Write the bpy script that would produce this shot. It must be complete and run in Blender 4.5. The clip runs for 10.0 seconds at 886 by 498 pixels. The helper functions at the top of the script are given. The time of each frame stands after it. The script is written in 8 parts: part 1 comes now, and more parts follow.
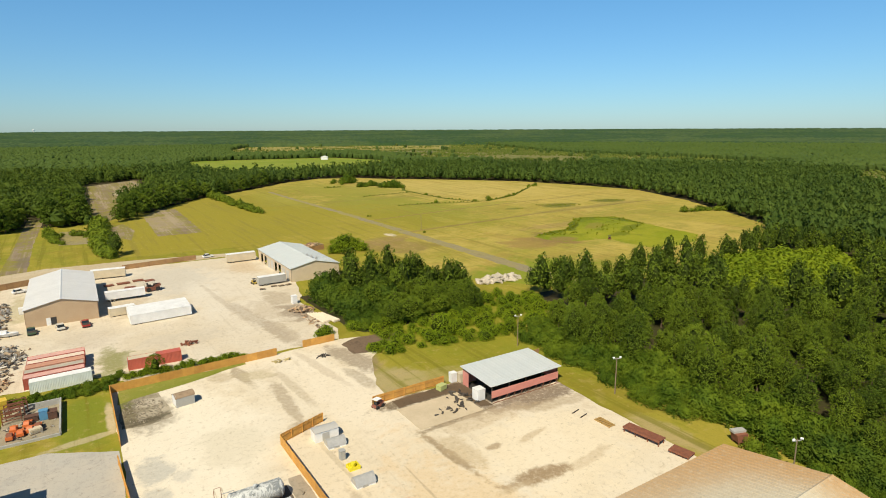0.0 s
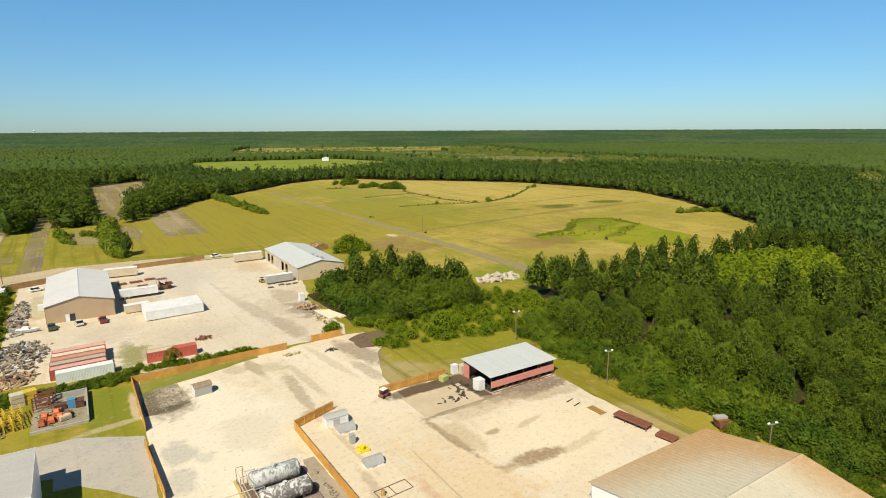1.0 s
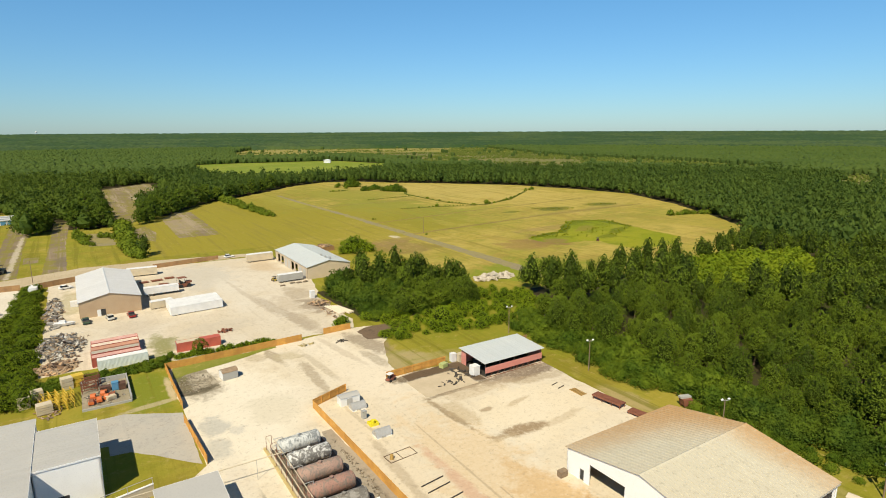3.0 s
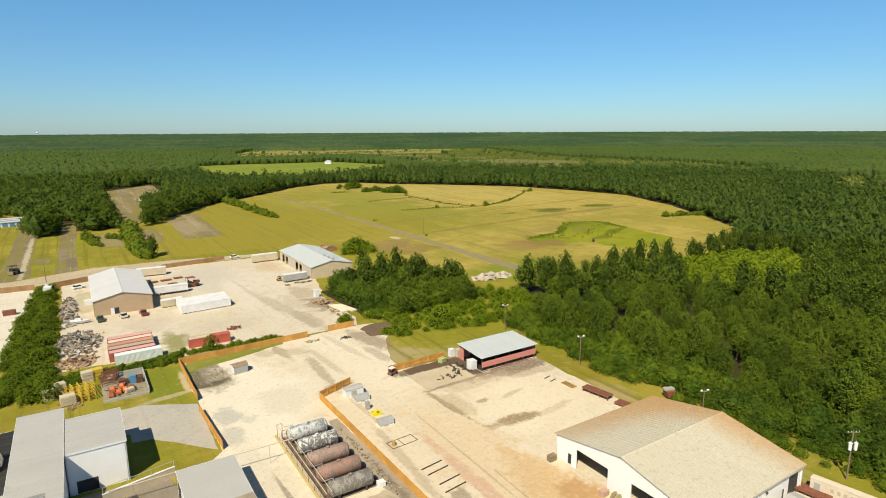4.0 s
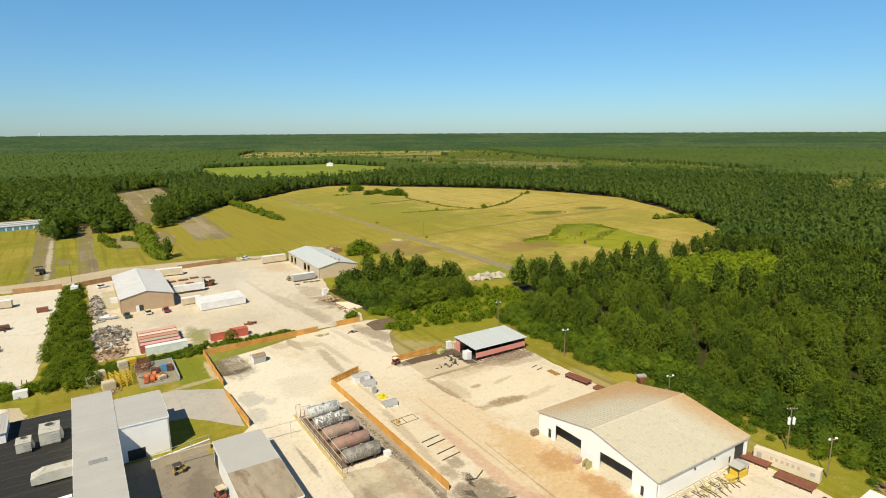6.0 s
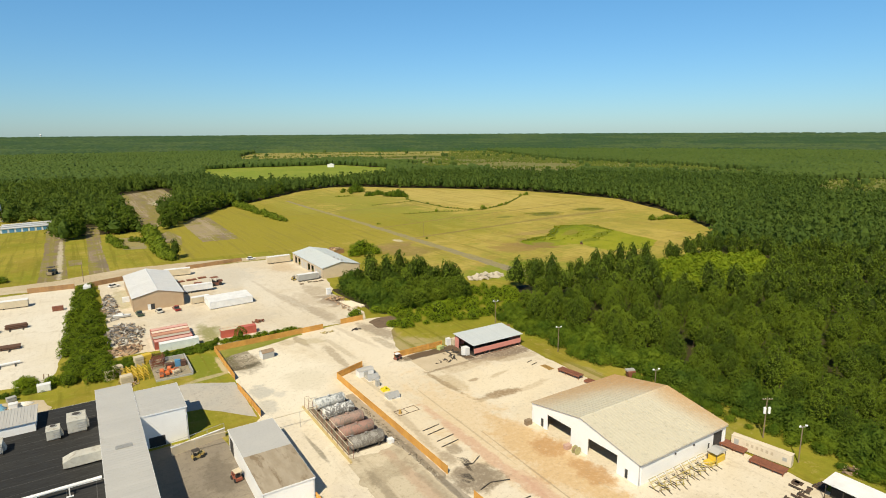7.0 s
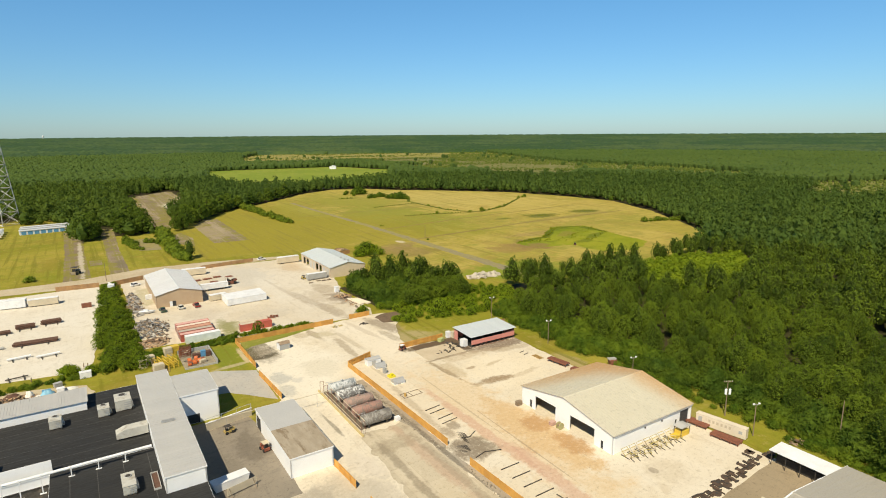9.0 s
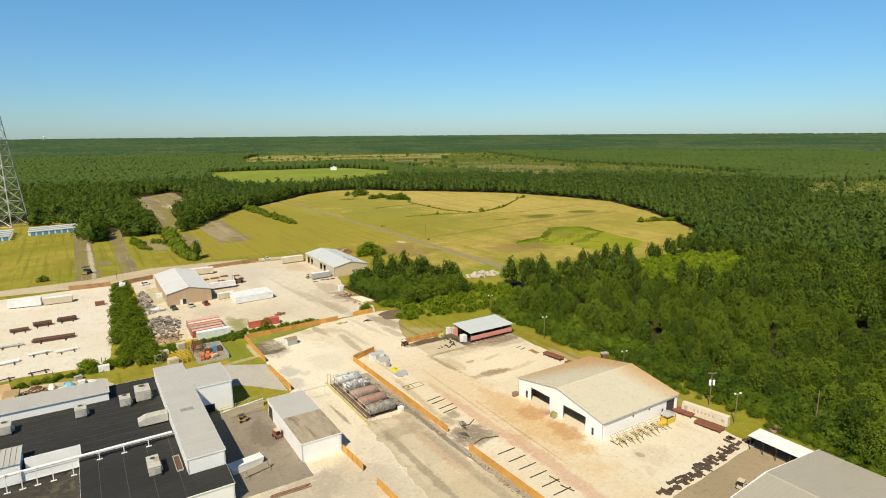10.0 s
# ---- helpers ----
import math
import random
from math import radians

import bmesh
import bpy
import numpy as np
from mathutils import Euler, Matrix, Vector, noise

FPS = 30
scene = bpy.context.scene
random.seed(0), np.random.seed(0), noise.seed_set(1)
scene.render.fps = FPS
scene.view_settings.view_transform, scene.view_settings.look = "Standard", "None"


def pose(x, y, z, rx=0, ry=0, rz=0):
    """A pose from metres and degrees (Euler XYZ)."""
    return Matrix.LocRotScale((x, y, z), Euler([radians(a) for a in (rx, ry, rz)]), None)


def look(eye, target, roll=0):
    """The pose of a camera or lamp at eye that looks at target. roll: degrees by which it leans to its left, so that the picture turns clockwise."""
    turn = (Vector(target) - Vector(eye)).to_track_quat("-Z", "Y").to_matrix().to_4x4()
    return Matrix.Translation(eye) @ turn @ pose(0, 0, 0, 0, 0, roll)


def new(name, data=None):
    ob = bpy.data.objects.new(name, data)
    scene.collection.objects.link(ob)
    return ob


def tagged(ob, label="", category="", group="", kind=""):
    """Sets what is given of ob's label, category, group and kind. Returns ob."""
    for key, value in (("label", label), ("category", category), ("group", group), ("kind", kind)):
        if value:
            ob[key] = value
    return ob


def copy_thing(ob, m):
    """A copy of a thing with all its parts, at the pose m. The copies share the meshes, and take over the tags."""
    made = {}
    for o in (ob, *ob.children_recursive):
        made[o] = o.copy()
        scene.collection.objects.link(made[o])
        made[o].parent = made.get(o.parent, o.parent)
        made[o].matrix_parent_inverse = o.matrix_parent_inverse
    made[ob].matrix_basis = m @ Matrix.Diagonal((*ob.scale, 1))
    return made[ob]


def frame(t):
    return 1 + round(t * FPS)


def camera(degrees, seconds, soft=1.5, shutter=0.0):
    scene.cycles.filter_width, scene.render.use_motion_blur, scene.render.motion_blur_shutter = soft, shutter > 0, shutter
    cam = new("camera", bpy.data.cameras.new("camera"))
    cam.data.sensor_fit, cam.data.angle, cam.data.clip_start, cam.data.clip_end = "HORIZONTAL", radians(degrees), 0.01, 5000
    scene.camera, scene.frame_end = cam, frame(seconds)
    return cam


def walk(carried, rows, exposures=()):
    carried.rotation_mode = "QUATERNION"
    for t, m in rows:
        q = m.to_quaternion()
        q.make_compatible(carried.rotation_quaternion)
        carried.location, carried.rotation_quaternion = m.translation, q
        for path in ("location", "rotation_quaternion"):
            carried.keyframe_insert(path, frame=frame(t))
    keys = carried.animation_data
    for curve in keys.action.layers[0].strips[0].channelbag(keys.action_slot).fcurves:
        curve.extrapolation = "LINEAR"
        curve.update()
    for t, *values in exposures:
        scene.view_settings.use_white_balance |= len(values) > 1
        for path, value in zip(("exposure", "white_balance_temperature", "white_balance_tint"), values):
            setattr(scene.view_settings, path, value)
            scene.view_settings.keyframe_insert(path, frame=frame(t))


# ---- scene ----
cam = camera(75.0, 10.0, soft=1.0)
PATH = [
    (0, (0.008, 5.832, 54.628), (-0.1680, 15.6193, 52.5831), -0.29),
    (0.5, (-0.267, 2.074, 55.225), (-0.4413, 11.8622, 53.1860), -0.28),
    (1, (-0.406, -1.725, 55.892), (-0.5797, 8.0643, 53.8582), -0.27),
    (1.5, (-0.433, -5.564, 56.623), (-0.6067, 4.2262, 54.5932), -0.27),
    (2, (-0.371, -9.442, 57.410), (-0.5440, 0.3488, 55.3843), -0.26),
    (2.5, (-0.238, -13.359, 58.247), (-0.4117, -3.5671, 56.2247), -0.26),
    (4, (0.406, -25.332, 60.989), (0.2302, -15.5384, 58.9756), -0.26),
    (4.5, (0.655, -29.395, 61.958), (0.4774, -19.6007, 59.9469), -0.27),
    (5, (0.900, -33.492, 62.943), (0.7214, -23.6977, 60.9342), -0.27),
    (5.5, (1.134, -37.623, 63.938), (0.9532, -27.8286, 61.9309), -0.28),
    (7, (1.696, -50.213, 66.912), (1.5112, -40.4167, 64.9105), -0.32),
    (7.5, (1.826, -54.471, 67.878), (1.6391, -44.6753, 65.8780), -0.33),
    (8, (1.924, -58.760, 68.820), (1.7363, -48.9639, 66.8215), -0.35),
    (8.5, (1.994, -63.079, 69.731), (1.8047, -53.2817, 67.7344), -0.36),
    (9, (2.038, -67.425, 70.604), (1.8477, -57.6279, 68.6100), -0.38),
    (9.5, (2.062, -71.799, 71.434), (1.8708, -62.0018, 69.4416), -0.40),
    (10, (2.073, -76.201, 72.212), (1.8810, -66.4025, 70.2225), -0.43),
]
walk(cam, [(t, look(eye, target, roll)) for t, eye, target, roll in PATH])

from mathutils import geometry
# ---------------------------------------------------------------- light
SITE = 33.6                       # degrees by which the yard's grid is turned
CS, SN = math.cos(radians(SITE)), math.sin(radians(SITE))
SUN_DIR = Vector((-0.262, -0.80, 1.0)).normalized()   # towards the sun

world = bpy.data.worlds.new("sky")
scene.world = world
world.use_nodes = True
wn = world.node_tree
sky = wn.nodes.new("ShaderNodeTexSky")
sky.sky_type = 'NISHITA'
sky.sun_disc = False
sky.sun_elevation = math.asin(SUN_DIR.z)
sky.sun_rotation = math.atan2(SUN_DIR.x, SUN_DIR.y)
sky.altitude = 50
sky.air_density = 1.0
sky.dust_density = 0.15
sky.ozone_density = 1.5
tint = wn.nodes.new("ShaderNodeMix")
tint.data_type, tint.blend_type = 'RGBA', 'MULTIPLY'
tint.inputs[0].default_value = 1.0
up = wn.nodes.new("ShaderNodeTexCoord")
axes = wn.nodes.new("ShaderNodeSeparateXYZ")
wn.links.new(up.outputs["Generated"], axes.inputs[0])
ramp = wn.nodes.new("ShaderNodeValToRGB")
ramp.color_ramp.elements[0].color = (0.46, 0.68, 0.95, 1)     # a hazier, duller horizon
ramp.color_ramp.elements[1].position = 0.22
ramp.color_ramp.elements[1].color = (0.52, 0.92, 1.14, 1)
overhead = ramp.color_ramp.elements.new(0.65)     # dimmed and less blue overhead, out of view, to lower the sky's fill
overhead.color = (0.36, 0.44, 0.45, 1)
wn.links.new(axes.outputs["Z"], ramp.inputs[0])
wn.links.new(ramp.outputs[0], tint.inputs[7])
wn.links.new(sky.outputs[0], tint.inputs[6])
wn.links.new(tint.outputs[2], wn.nodes["Background"].inputs[0])
wn.nodes["Background"].inputs[1].default_value = 0.09

sun = new("sun", bpy.data.lights.new("sun", 'SUN'))
sun.data.energy = 5.0
sun.data.angle = radians(0.53)
sun.data.color = (1.0, 0.884, 0.66)
sun.matrix_world = look(SUN_DIR * 100, (0, 0, 0))
scene.view_settings.exposure = 0.25


# ---------------------------------------------------------------- helpers
def site(u, v, z=0.0, turn=0.0):
    """Pose at a place of the yard's own grid."""
    return pose(CS * u - SN * v, SN * u + CS * v, z, 0, 0, SITE + turn)


def sxy(u, v):
    return (CS * u - SN * v, SN * u + CS * v)


def thing(name, m, label="", category="", group="", kind=""):
    ob = new(name)
    ob.empty_display_size = 0.3
    ob.matrix_world = m
    return tagged(ob, label, category, group, kind)


def mesh_of(bm, name, material):
    me = bpy.data.meshes.new(name)
    bm.to_mesh(me)
    bm.free()
    for m in (material if isinstance(material, (list, tuple)) else [material]):
        me.materials.append(m)
    return me


def part(name, bm, material, parent, label=""):
    ob = new(name, bm if isinstance(bm, bpy.types.Mesh) else mesh_of(bm, name, material))
    ob.parent = parent
    return tagged(ob, label)


def solid(name, bm, material, m, label="", category="", group="", kind=""):
    ob = new(name, bm if isinstance(bm, bpy.types.Mesh) else mesh_of(bm, name, material))
    ob.matrix_world = m
    return tagged(ob, label, category, group, kind)


def box(bm, x0, x1, y0, y1, z0, z1):
    vs = [bm.verts.new(p) for p in ((x0, y0, z0), (x1, y0, z0), (x1, y1, z0), (x0, y1, z0),
                                    (x0, y0, z1), (x1, y0, z1), (x1, y1, z1), (x0, y1, z1))]
    for f in ((3, 2, 1, 0), (4, 5, 6, 7), (0, 1, 5, 4), (1, 2, 6, 5), (2, 3, 7, 6), (3, 0, 4, 7)):
        bm.faces.new([vs[i] for i in f])
    return bm


def boxes(*rows):
    bm = bmesh.new()
    for r in rows:
        box(bm, *r)
    return bm


def prism(bm, outline, y0, y1):
    """An outline in x and z, carried along y."""
    a = [bm.verts.new((x, y0, z)) for x, z in outline]
    b = [bm.verts.new((x, y1, z)) for x, z in outline]
    n = len(outline)
    bm.faces.new(a)
    bm.faces.new(b[::-1])
    for i in range(n):
        bm.faces.new((a[i], b[i], b[(i + 1) % n], a[(i + 1) % n]))
    bmesh.ops.recalc_face_normals(bm, faces=bm.faces)
    return bm


def rod(bm, a, b, r0, r1=None, n=8):
    """A round bar from a to b."""
    a, b = Vector(a), Vector(b)
    r1 = r0 if r1 is None else r1
    q = (b - a).to_track_quat('Z', 'Y')
    ring = []
    for p, r in ((a, r0), (b, r1)):
        ring.append([bm.verts.new(p + q @ Vector((r * math.cos(2 * math.pi * i / n), r * math.sin(2 * math.pi * i / n), 0))) for i in range(n)])
    for i in range(n):
        bm.faces.new((ring[0][i], ring[0][(i + 1) % n], ring[1][(i + 1) % n], ring[1][i]))
    bm.faces.new(ring[0][::-1])
    bm.faces.new(ring[1])
    return bm


def rods(*rows):
    bm = bmesh.new()
    for r in rows:
        rod(bm, *r)
    return bm


# ---------------------------------------------------------------- materials
def nodes_of(name):
    m = bpy.data.materials.new(name)
    m.use_nodes = True
    nt = m.node_tree
    return m, nt, nt.nodes["Principled BSDF"]


def noise_at(nt, scale, detail=4.0, rough=0.6, vector=None, distort=0.0):
    n = nt.nodes.new("ShaderNodeTexNoise")
    n.inputs["Scale"].default_value = scale
    n.inputs["Detail"].default_value = detail
    n.inputs["Roughness"].default_value = rough
    n.inputs["Distortion"].default_value = distort
    if vector is not None:
        nt.links.new(vector, n.inputs["Vector"])
    return n.outputs["Fac"]


def span(nt, value, lo, hi, to0=0.0, to1=1.0, smooth=True):
    n = nt.nodes.new("ShaderNodeMapRange")
    n.interpolation_type = 'SMOOTHSTEP' if smooth else 'LINEAR'
    nt.links.new(value, n.inputs[0])
    for i, x in ((1, lo), (2, hi), (3, to0), (4, to1)):
        n.inputs[i].default_value = x
    return n.outputs[0]


def mix(nt, fac, a, b, mode='MIX'):
    n = nt.nodes.new("ShaderNodeMix")
    n.data_type, n.blend_type = 'RGBA', mode
    for s, x in ((0, fac), (6, a), (7, b)):
        if hasattr(x, "is_linked"):
            nt.links.new(x, n.inputs[s])
        elif s == 0:
            n.inputs[s].default_value = x
        else:
            n.inputs[s].default_value = (*x, 1)
    return n.outputs[2]


def math_op(nt, op, a, b):
    n = nt.nodes.new("ShaderNodeMath")
    n.operation = op
    for i, x in ((0, a), (1, b)):
        if hasattr(x, "is_linked"):
            nt.links.new(x, n.inputs[i])
        else:
            n.inputs[i].default_value = x
    return n.outputs[0]


def place_of(nt):
    """World place, turned into the yard's grid."""
    g = nt.nodes.new("ShaderNodeNewGeometry")
    r = nt.nodes.new("ShaderNodeVectorRotate")
    r.rotation_type = 'Z_AXIS'
    r.inputs["Angle"].default_value = -radians(SITE)
    nt.links.new(g.outputs["Position"], r.inputs["Vector"])
    return r.outputs[0]


def stretched(nt, vector, sx, sy, sz=1.0):
    n = nt.nodes.new("ShaderNodeVectorMath")
    n.operation = 'MULTIPLY'
    nt.links.new(vector, n.inputs[0])
    n.inputs[1].default_value = (sx, sy, sz)
    return n.outputs[0]


def bumped(nt, bsdf, height, strength, distance):
    b = nt.nodes.new("ShaderNodeBump")
    b.inputs["Strength"].default_value = strength
    b.inputs["Distance"].default_value = distance
    nt.links.new(height, b.inputs["Height"])
    nt.links.new(b.outputs[0], bsdf.inputs["Normal"])


def spot(nt, pos, u, v, ru, rv, ragged, soft=0.5, turn=0.0):
    """A stain with a ragged edge round a place of the yard."""
    m = nt.nodes.new("ShaderNodeMapping")
    m.vector_type = 'TEXTURE'
    m.inputs["Location"].default_value = (u, v, 0)
    m.inputs["Rotation"].default_value = (0, 0, radians(turn))
    m.inputs["Scale"].default_value = (ru, rv, 1000)
    nt.links.new(pos, m.inputs["Vector"])
    n = nt.nodes.new("ShaderNodeVectorMath")
    n.operation = 'LENGTH'
    nt.links.new(m.outputs[0], n.inputs[0])
    d = math_op(nt, 'ADD', n.outputs["Value"], ragged)
    return span(nt, d, 1.0 - soft, 1.0 + soft, 1.0, 0.0)


def surface(name, a, b, scale=0.4, fine=6.0, rough=0.8, metal=0.0, bump=0.0, stain=None, stain_scale=0.15, stain_from=0.55, stretch=None, vary=0.0):
    """A plain surface with variation at two scales, stains and fine relief."""
    m, nt, bsdf = nodes_of(name)
    pos = place_of(nt)
    vec = stretched(nt, pos, *stretch) if stretch else pos
    big = noise_at(nt, scale, 5, 0.6, vec)
    small = noise_at(nt, fine, 4, 0.65, vec)
    col = mix(nt, span(nt, big, 0.3, 0.7), a, b)
    dark = tuple(x * 0.72 for x in a)
    col = mix(nt, span(nt, small, 0.5, 0.8, 0, 0.55), col, dark)
    if stain:
        s = noise_at(nt, stain_scale, 6, 0.7, vec, 0.6)
        col = mix(nt, span(nt, s, stain_from, stain_from + 0.16, 0, 0.85), col, stain)
    if vary:
        oi = nt.nodes.new("ShaderNodeObjectInfo")
        hs = nt.nodes.new("ShaderNodeHueSaturation")
        nt.links.new(span(nt, oi.outputs["Random"], 0, 1, 1 - vary, 1 + vary, False), hs.inputs["Value"])
        nt.links.new(col, hs.inputs["Color"])
        col = hs.outputs[0]
    nt.links.new(col, bsdf.inputs["Base Color"])
    nt.links.new(span(nt, small, 0.3, 0.7, max(rough - 0.12, 0.05), min(rough + 0.12, 1)), bsdf.inputs["Roughness"])
    bsdf.inputs["Metallic"].default_value = metal
    if bump:
        bumped(nt, bsdf, small, 0.6, bump)
    return m


CORE_SHADE = (0.030, 0.046, 0.004)     # near-black green of a crown's core, standing for the shade inside it


def foliage(name, dark, light, per_object=False, patch=0.06, far=False, glint=0.6, thin=0.22, per_tree=0.0):
    m, nt, bsdf = nodes_of(name)
    g = nt.nodes.new("ShaderNodeNewGeometry")
    big = noise_at(nt, patch, 3, 0.6, g.outputs["Position"])
    f = span(nt, big, 0.36, 0.64)
    if patch < 0.05:
        crowns = noise_at(nt, 0.09, 4, 0.7, g.outputs["Position"])
        f = math_op(nt, 'ADD', math_op(nt, 'MULTIPLY', f, 0.55), math_op(nt, 'MULTIPLY', span(nt, crowns, 0.36, 0.64), 0.45))
    at = nt.nodes.new("ShaderNodeAttribute")
    at.attribute_name = "tree"
    if per_tree:
        f = math_op(nt, 'ADD', math_op(nt, 'MULTIPLY', f, 1 - per_tree), math_op(nt, 'MULTIPLY', at.outputs["Fac"], per_tree))
    if per_object:
        oi = nt.nodes.new("ShaderNodeObjectInfo")
        f = math_op(nt, 'ADD', math_op(nt, 'MULTIPLY', f, 0.35), math_op(nt, 'MULTIPLY', oi.outputs["Random"], 0.65))
    col = mix(nt, f, dark, light)
    leaf = mix(nt, span(nt, g.outputs["Random Per Island"], 0, 1, 0, glint, False), col, tuple(min(1, x * 1.75) for x in light))
    # faces marked -1 are the core: inner shade put into the colour
    leaf = mix(nt, span(nt, at.outputs["Fac"], -1.0, -0.5, 1, 0), leaf, CORE_SHADE)
    nt.links.new(leaf, bsdf.inputs["Base Color"])
    bsdf.inputs["Roughness"].default_value = 0.7
    bsdf.inputs["Specular IOR Level"].default_value = 0.12
    if not far:
        t = nt.nodes.new("ShaderNodeBsdfTranslucent")
        nt.links.new(leaf, t.inputs["Color"])
        s = nt.nodes.new("ShaderNodeMixShader")
        s.inputs[0].default_value = thin
        nt.links.new(bsdf.outputs[0], s.inputs[1])
        nt.links.new(t.outputs[0], s.inputs[2])
        nt.links.new(s.outputs[0], nt.nodes["Material Output"].inputs["Surface"])
    return m


def grass_material(name, a, b, c, lines=0.0, spots=(), dry=(0.40, 0.31, 0.12), dry_from=0.60):
    """Rough grass: broad patches, drier tufts, streaks and fine grain."""
    m, nt, bsdf = nodes_of(name)
    pos = place_of(nt)
    big = noise_at(nt, 0.012, 8, 0.65, pos, 0.5)
    mid = noise_at(nt, 0.07, 8, 0.7, pos, 0.4)
    tuft = noise_at(nt, 0.45, 7, 0.72, pos, 0.3)
    fine = noise_at(nt, 2.2, 4, 0.7, pos)
    col = mix(nt, span(nt, big, 0.40, 0.60), a, b)
    col = mix(nt, span(nt, mid, 0.48, 0.66, 0, 0.75), col, c)
    col = mix(nt, span(nt, mid, 0.30, 0.42, 0.5, 0), col, dry)
    if lines:
        bare = noise_at(nt, 0.03, 9, 0.74, pos, 0.6)
        col = mix(nt, span(nt, bare, 0.50, 0.58, 0, lines * 0.6), col, tuple(x * k for x, k in zip(a, (0.80, 0.66, 0.9))))
        lush = noise_at(nt, 0.022, 9, 0.72, stretched(nt, pos, 0.7, 1.0), 0.4)
        col = mix(nt, span(nt, lush, 0.51, 0.59, 0, lines * 0.6), col, tuple(x * k for x, k in zip(a, (0.66, 0.84, 0.6))))
    ragged = math_op(nt, 'MULTIPLY', math_op(nt, 'SUBTRACT', noise_at(nt, 0.05, 9, 0.74, pos, 0.4), 0.5), 3.2)
    for u, v, ru, rv, turn, colour, amount in spots:
        s = spot(nt, pos, u, v, ru, rv, ragged, 0.3, turn)
        col = mix(nt, math_op(nt, 'MULTIPLY', s, amount), col, colour)
    if lines:
        streak = noise_at(nt, 0.35, 5, 0.65, stretched(nt, pos, 1.0, 0.03))
        col = mix(nt, span(nt, streak, 0.5, 0.64, 0, lines), col, tuple(x * 0.68 for x in a))
        across = noise_at(nt, 0.12, 6, 0.65, stretched(nt, pos, 0.12, 1.0))
        col = mix(nt, span(nt, across, 0.54, 0.66, 0, lines * 0.6), col, c)
    col = mix(nt, span(nt, tuft, dry_from - 0.05, dry_from + 0.1, 0, 0.6), col, dry)
    col = mix(nt, span(nt, tuft, 0.28, 0.44, 0.55, 0), col, tuple(x * 0.55 for x in a))
    col = mix(nt, span(nt, fine, 0.5, 0.8, 0, 0.5), col, tuple(x * 0.6 for x in a))
    nt.links.new(col, bsdf.inputs["Base Color"])
    bsdf.inputs["Roughness"].default_value = 0.95
    bsdf.inputs["Specular IOR Level"].default_value = 0.1
    bumped(nt, bsdf, tuft, 0.7, 0.3)
    return m


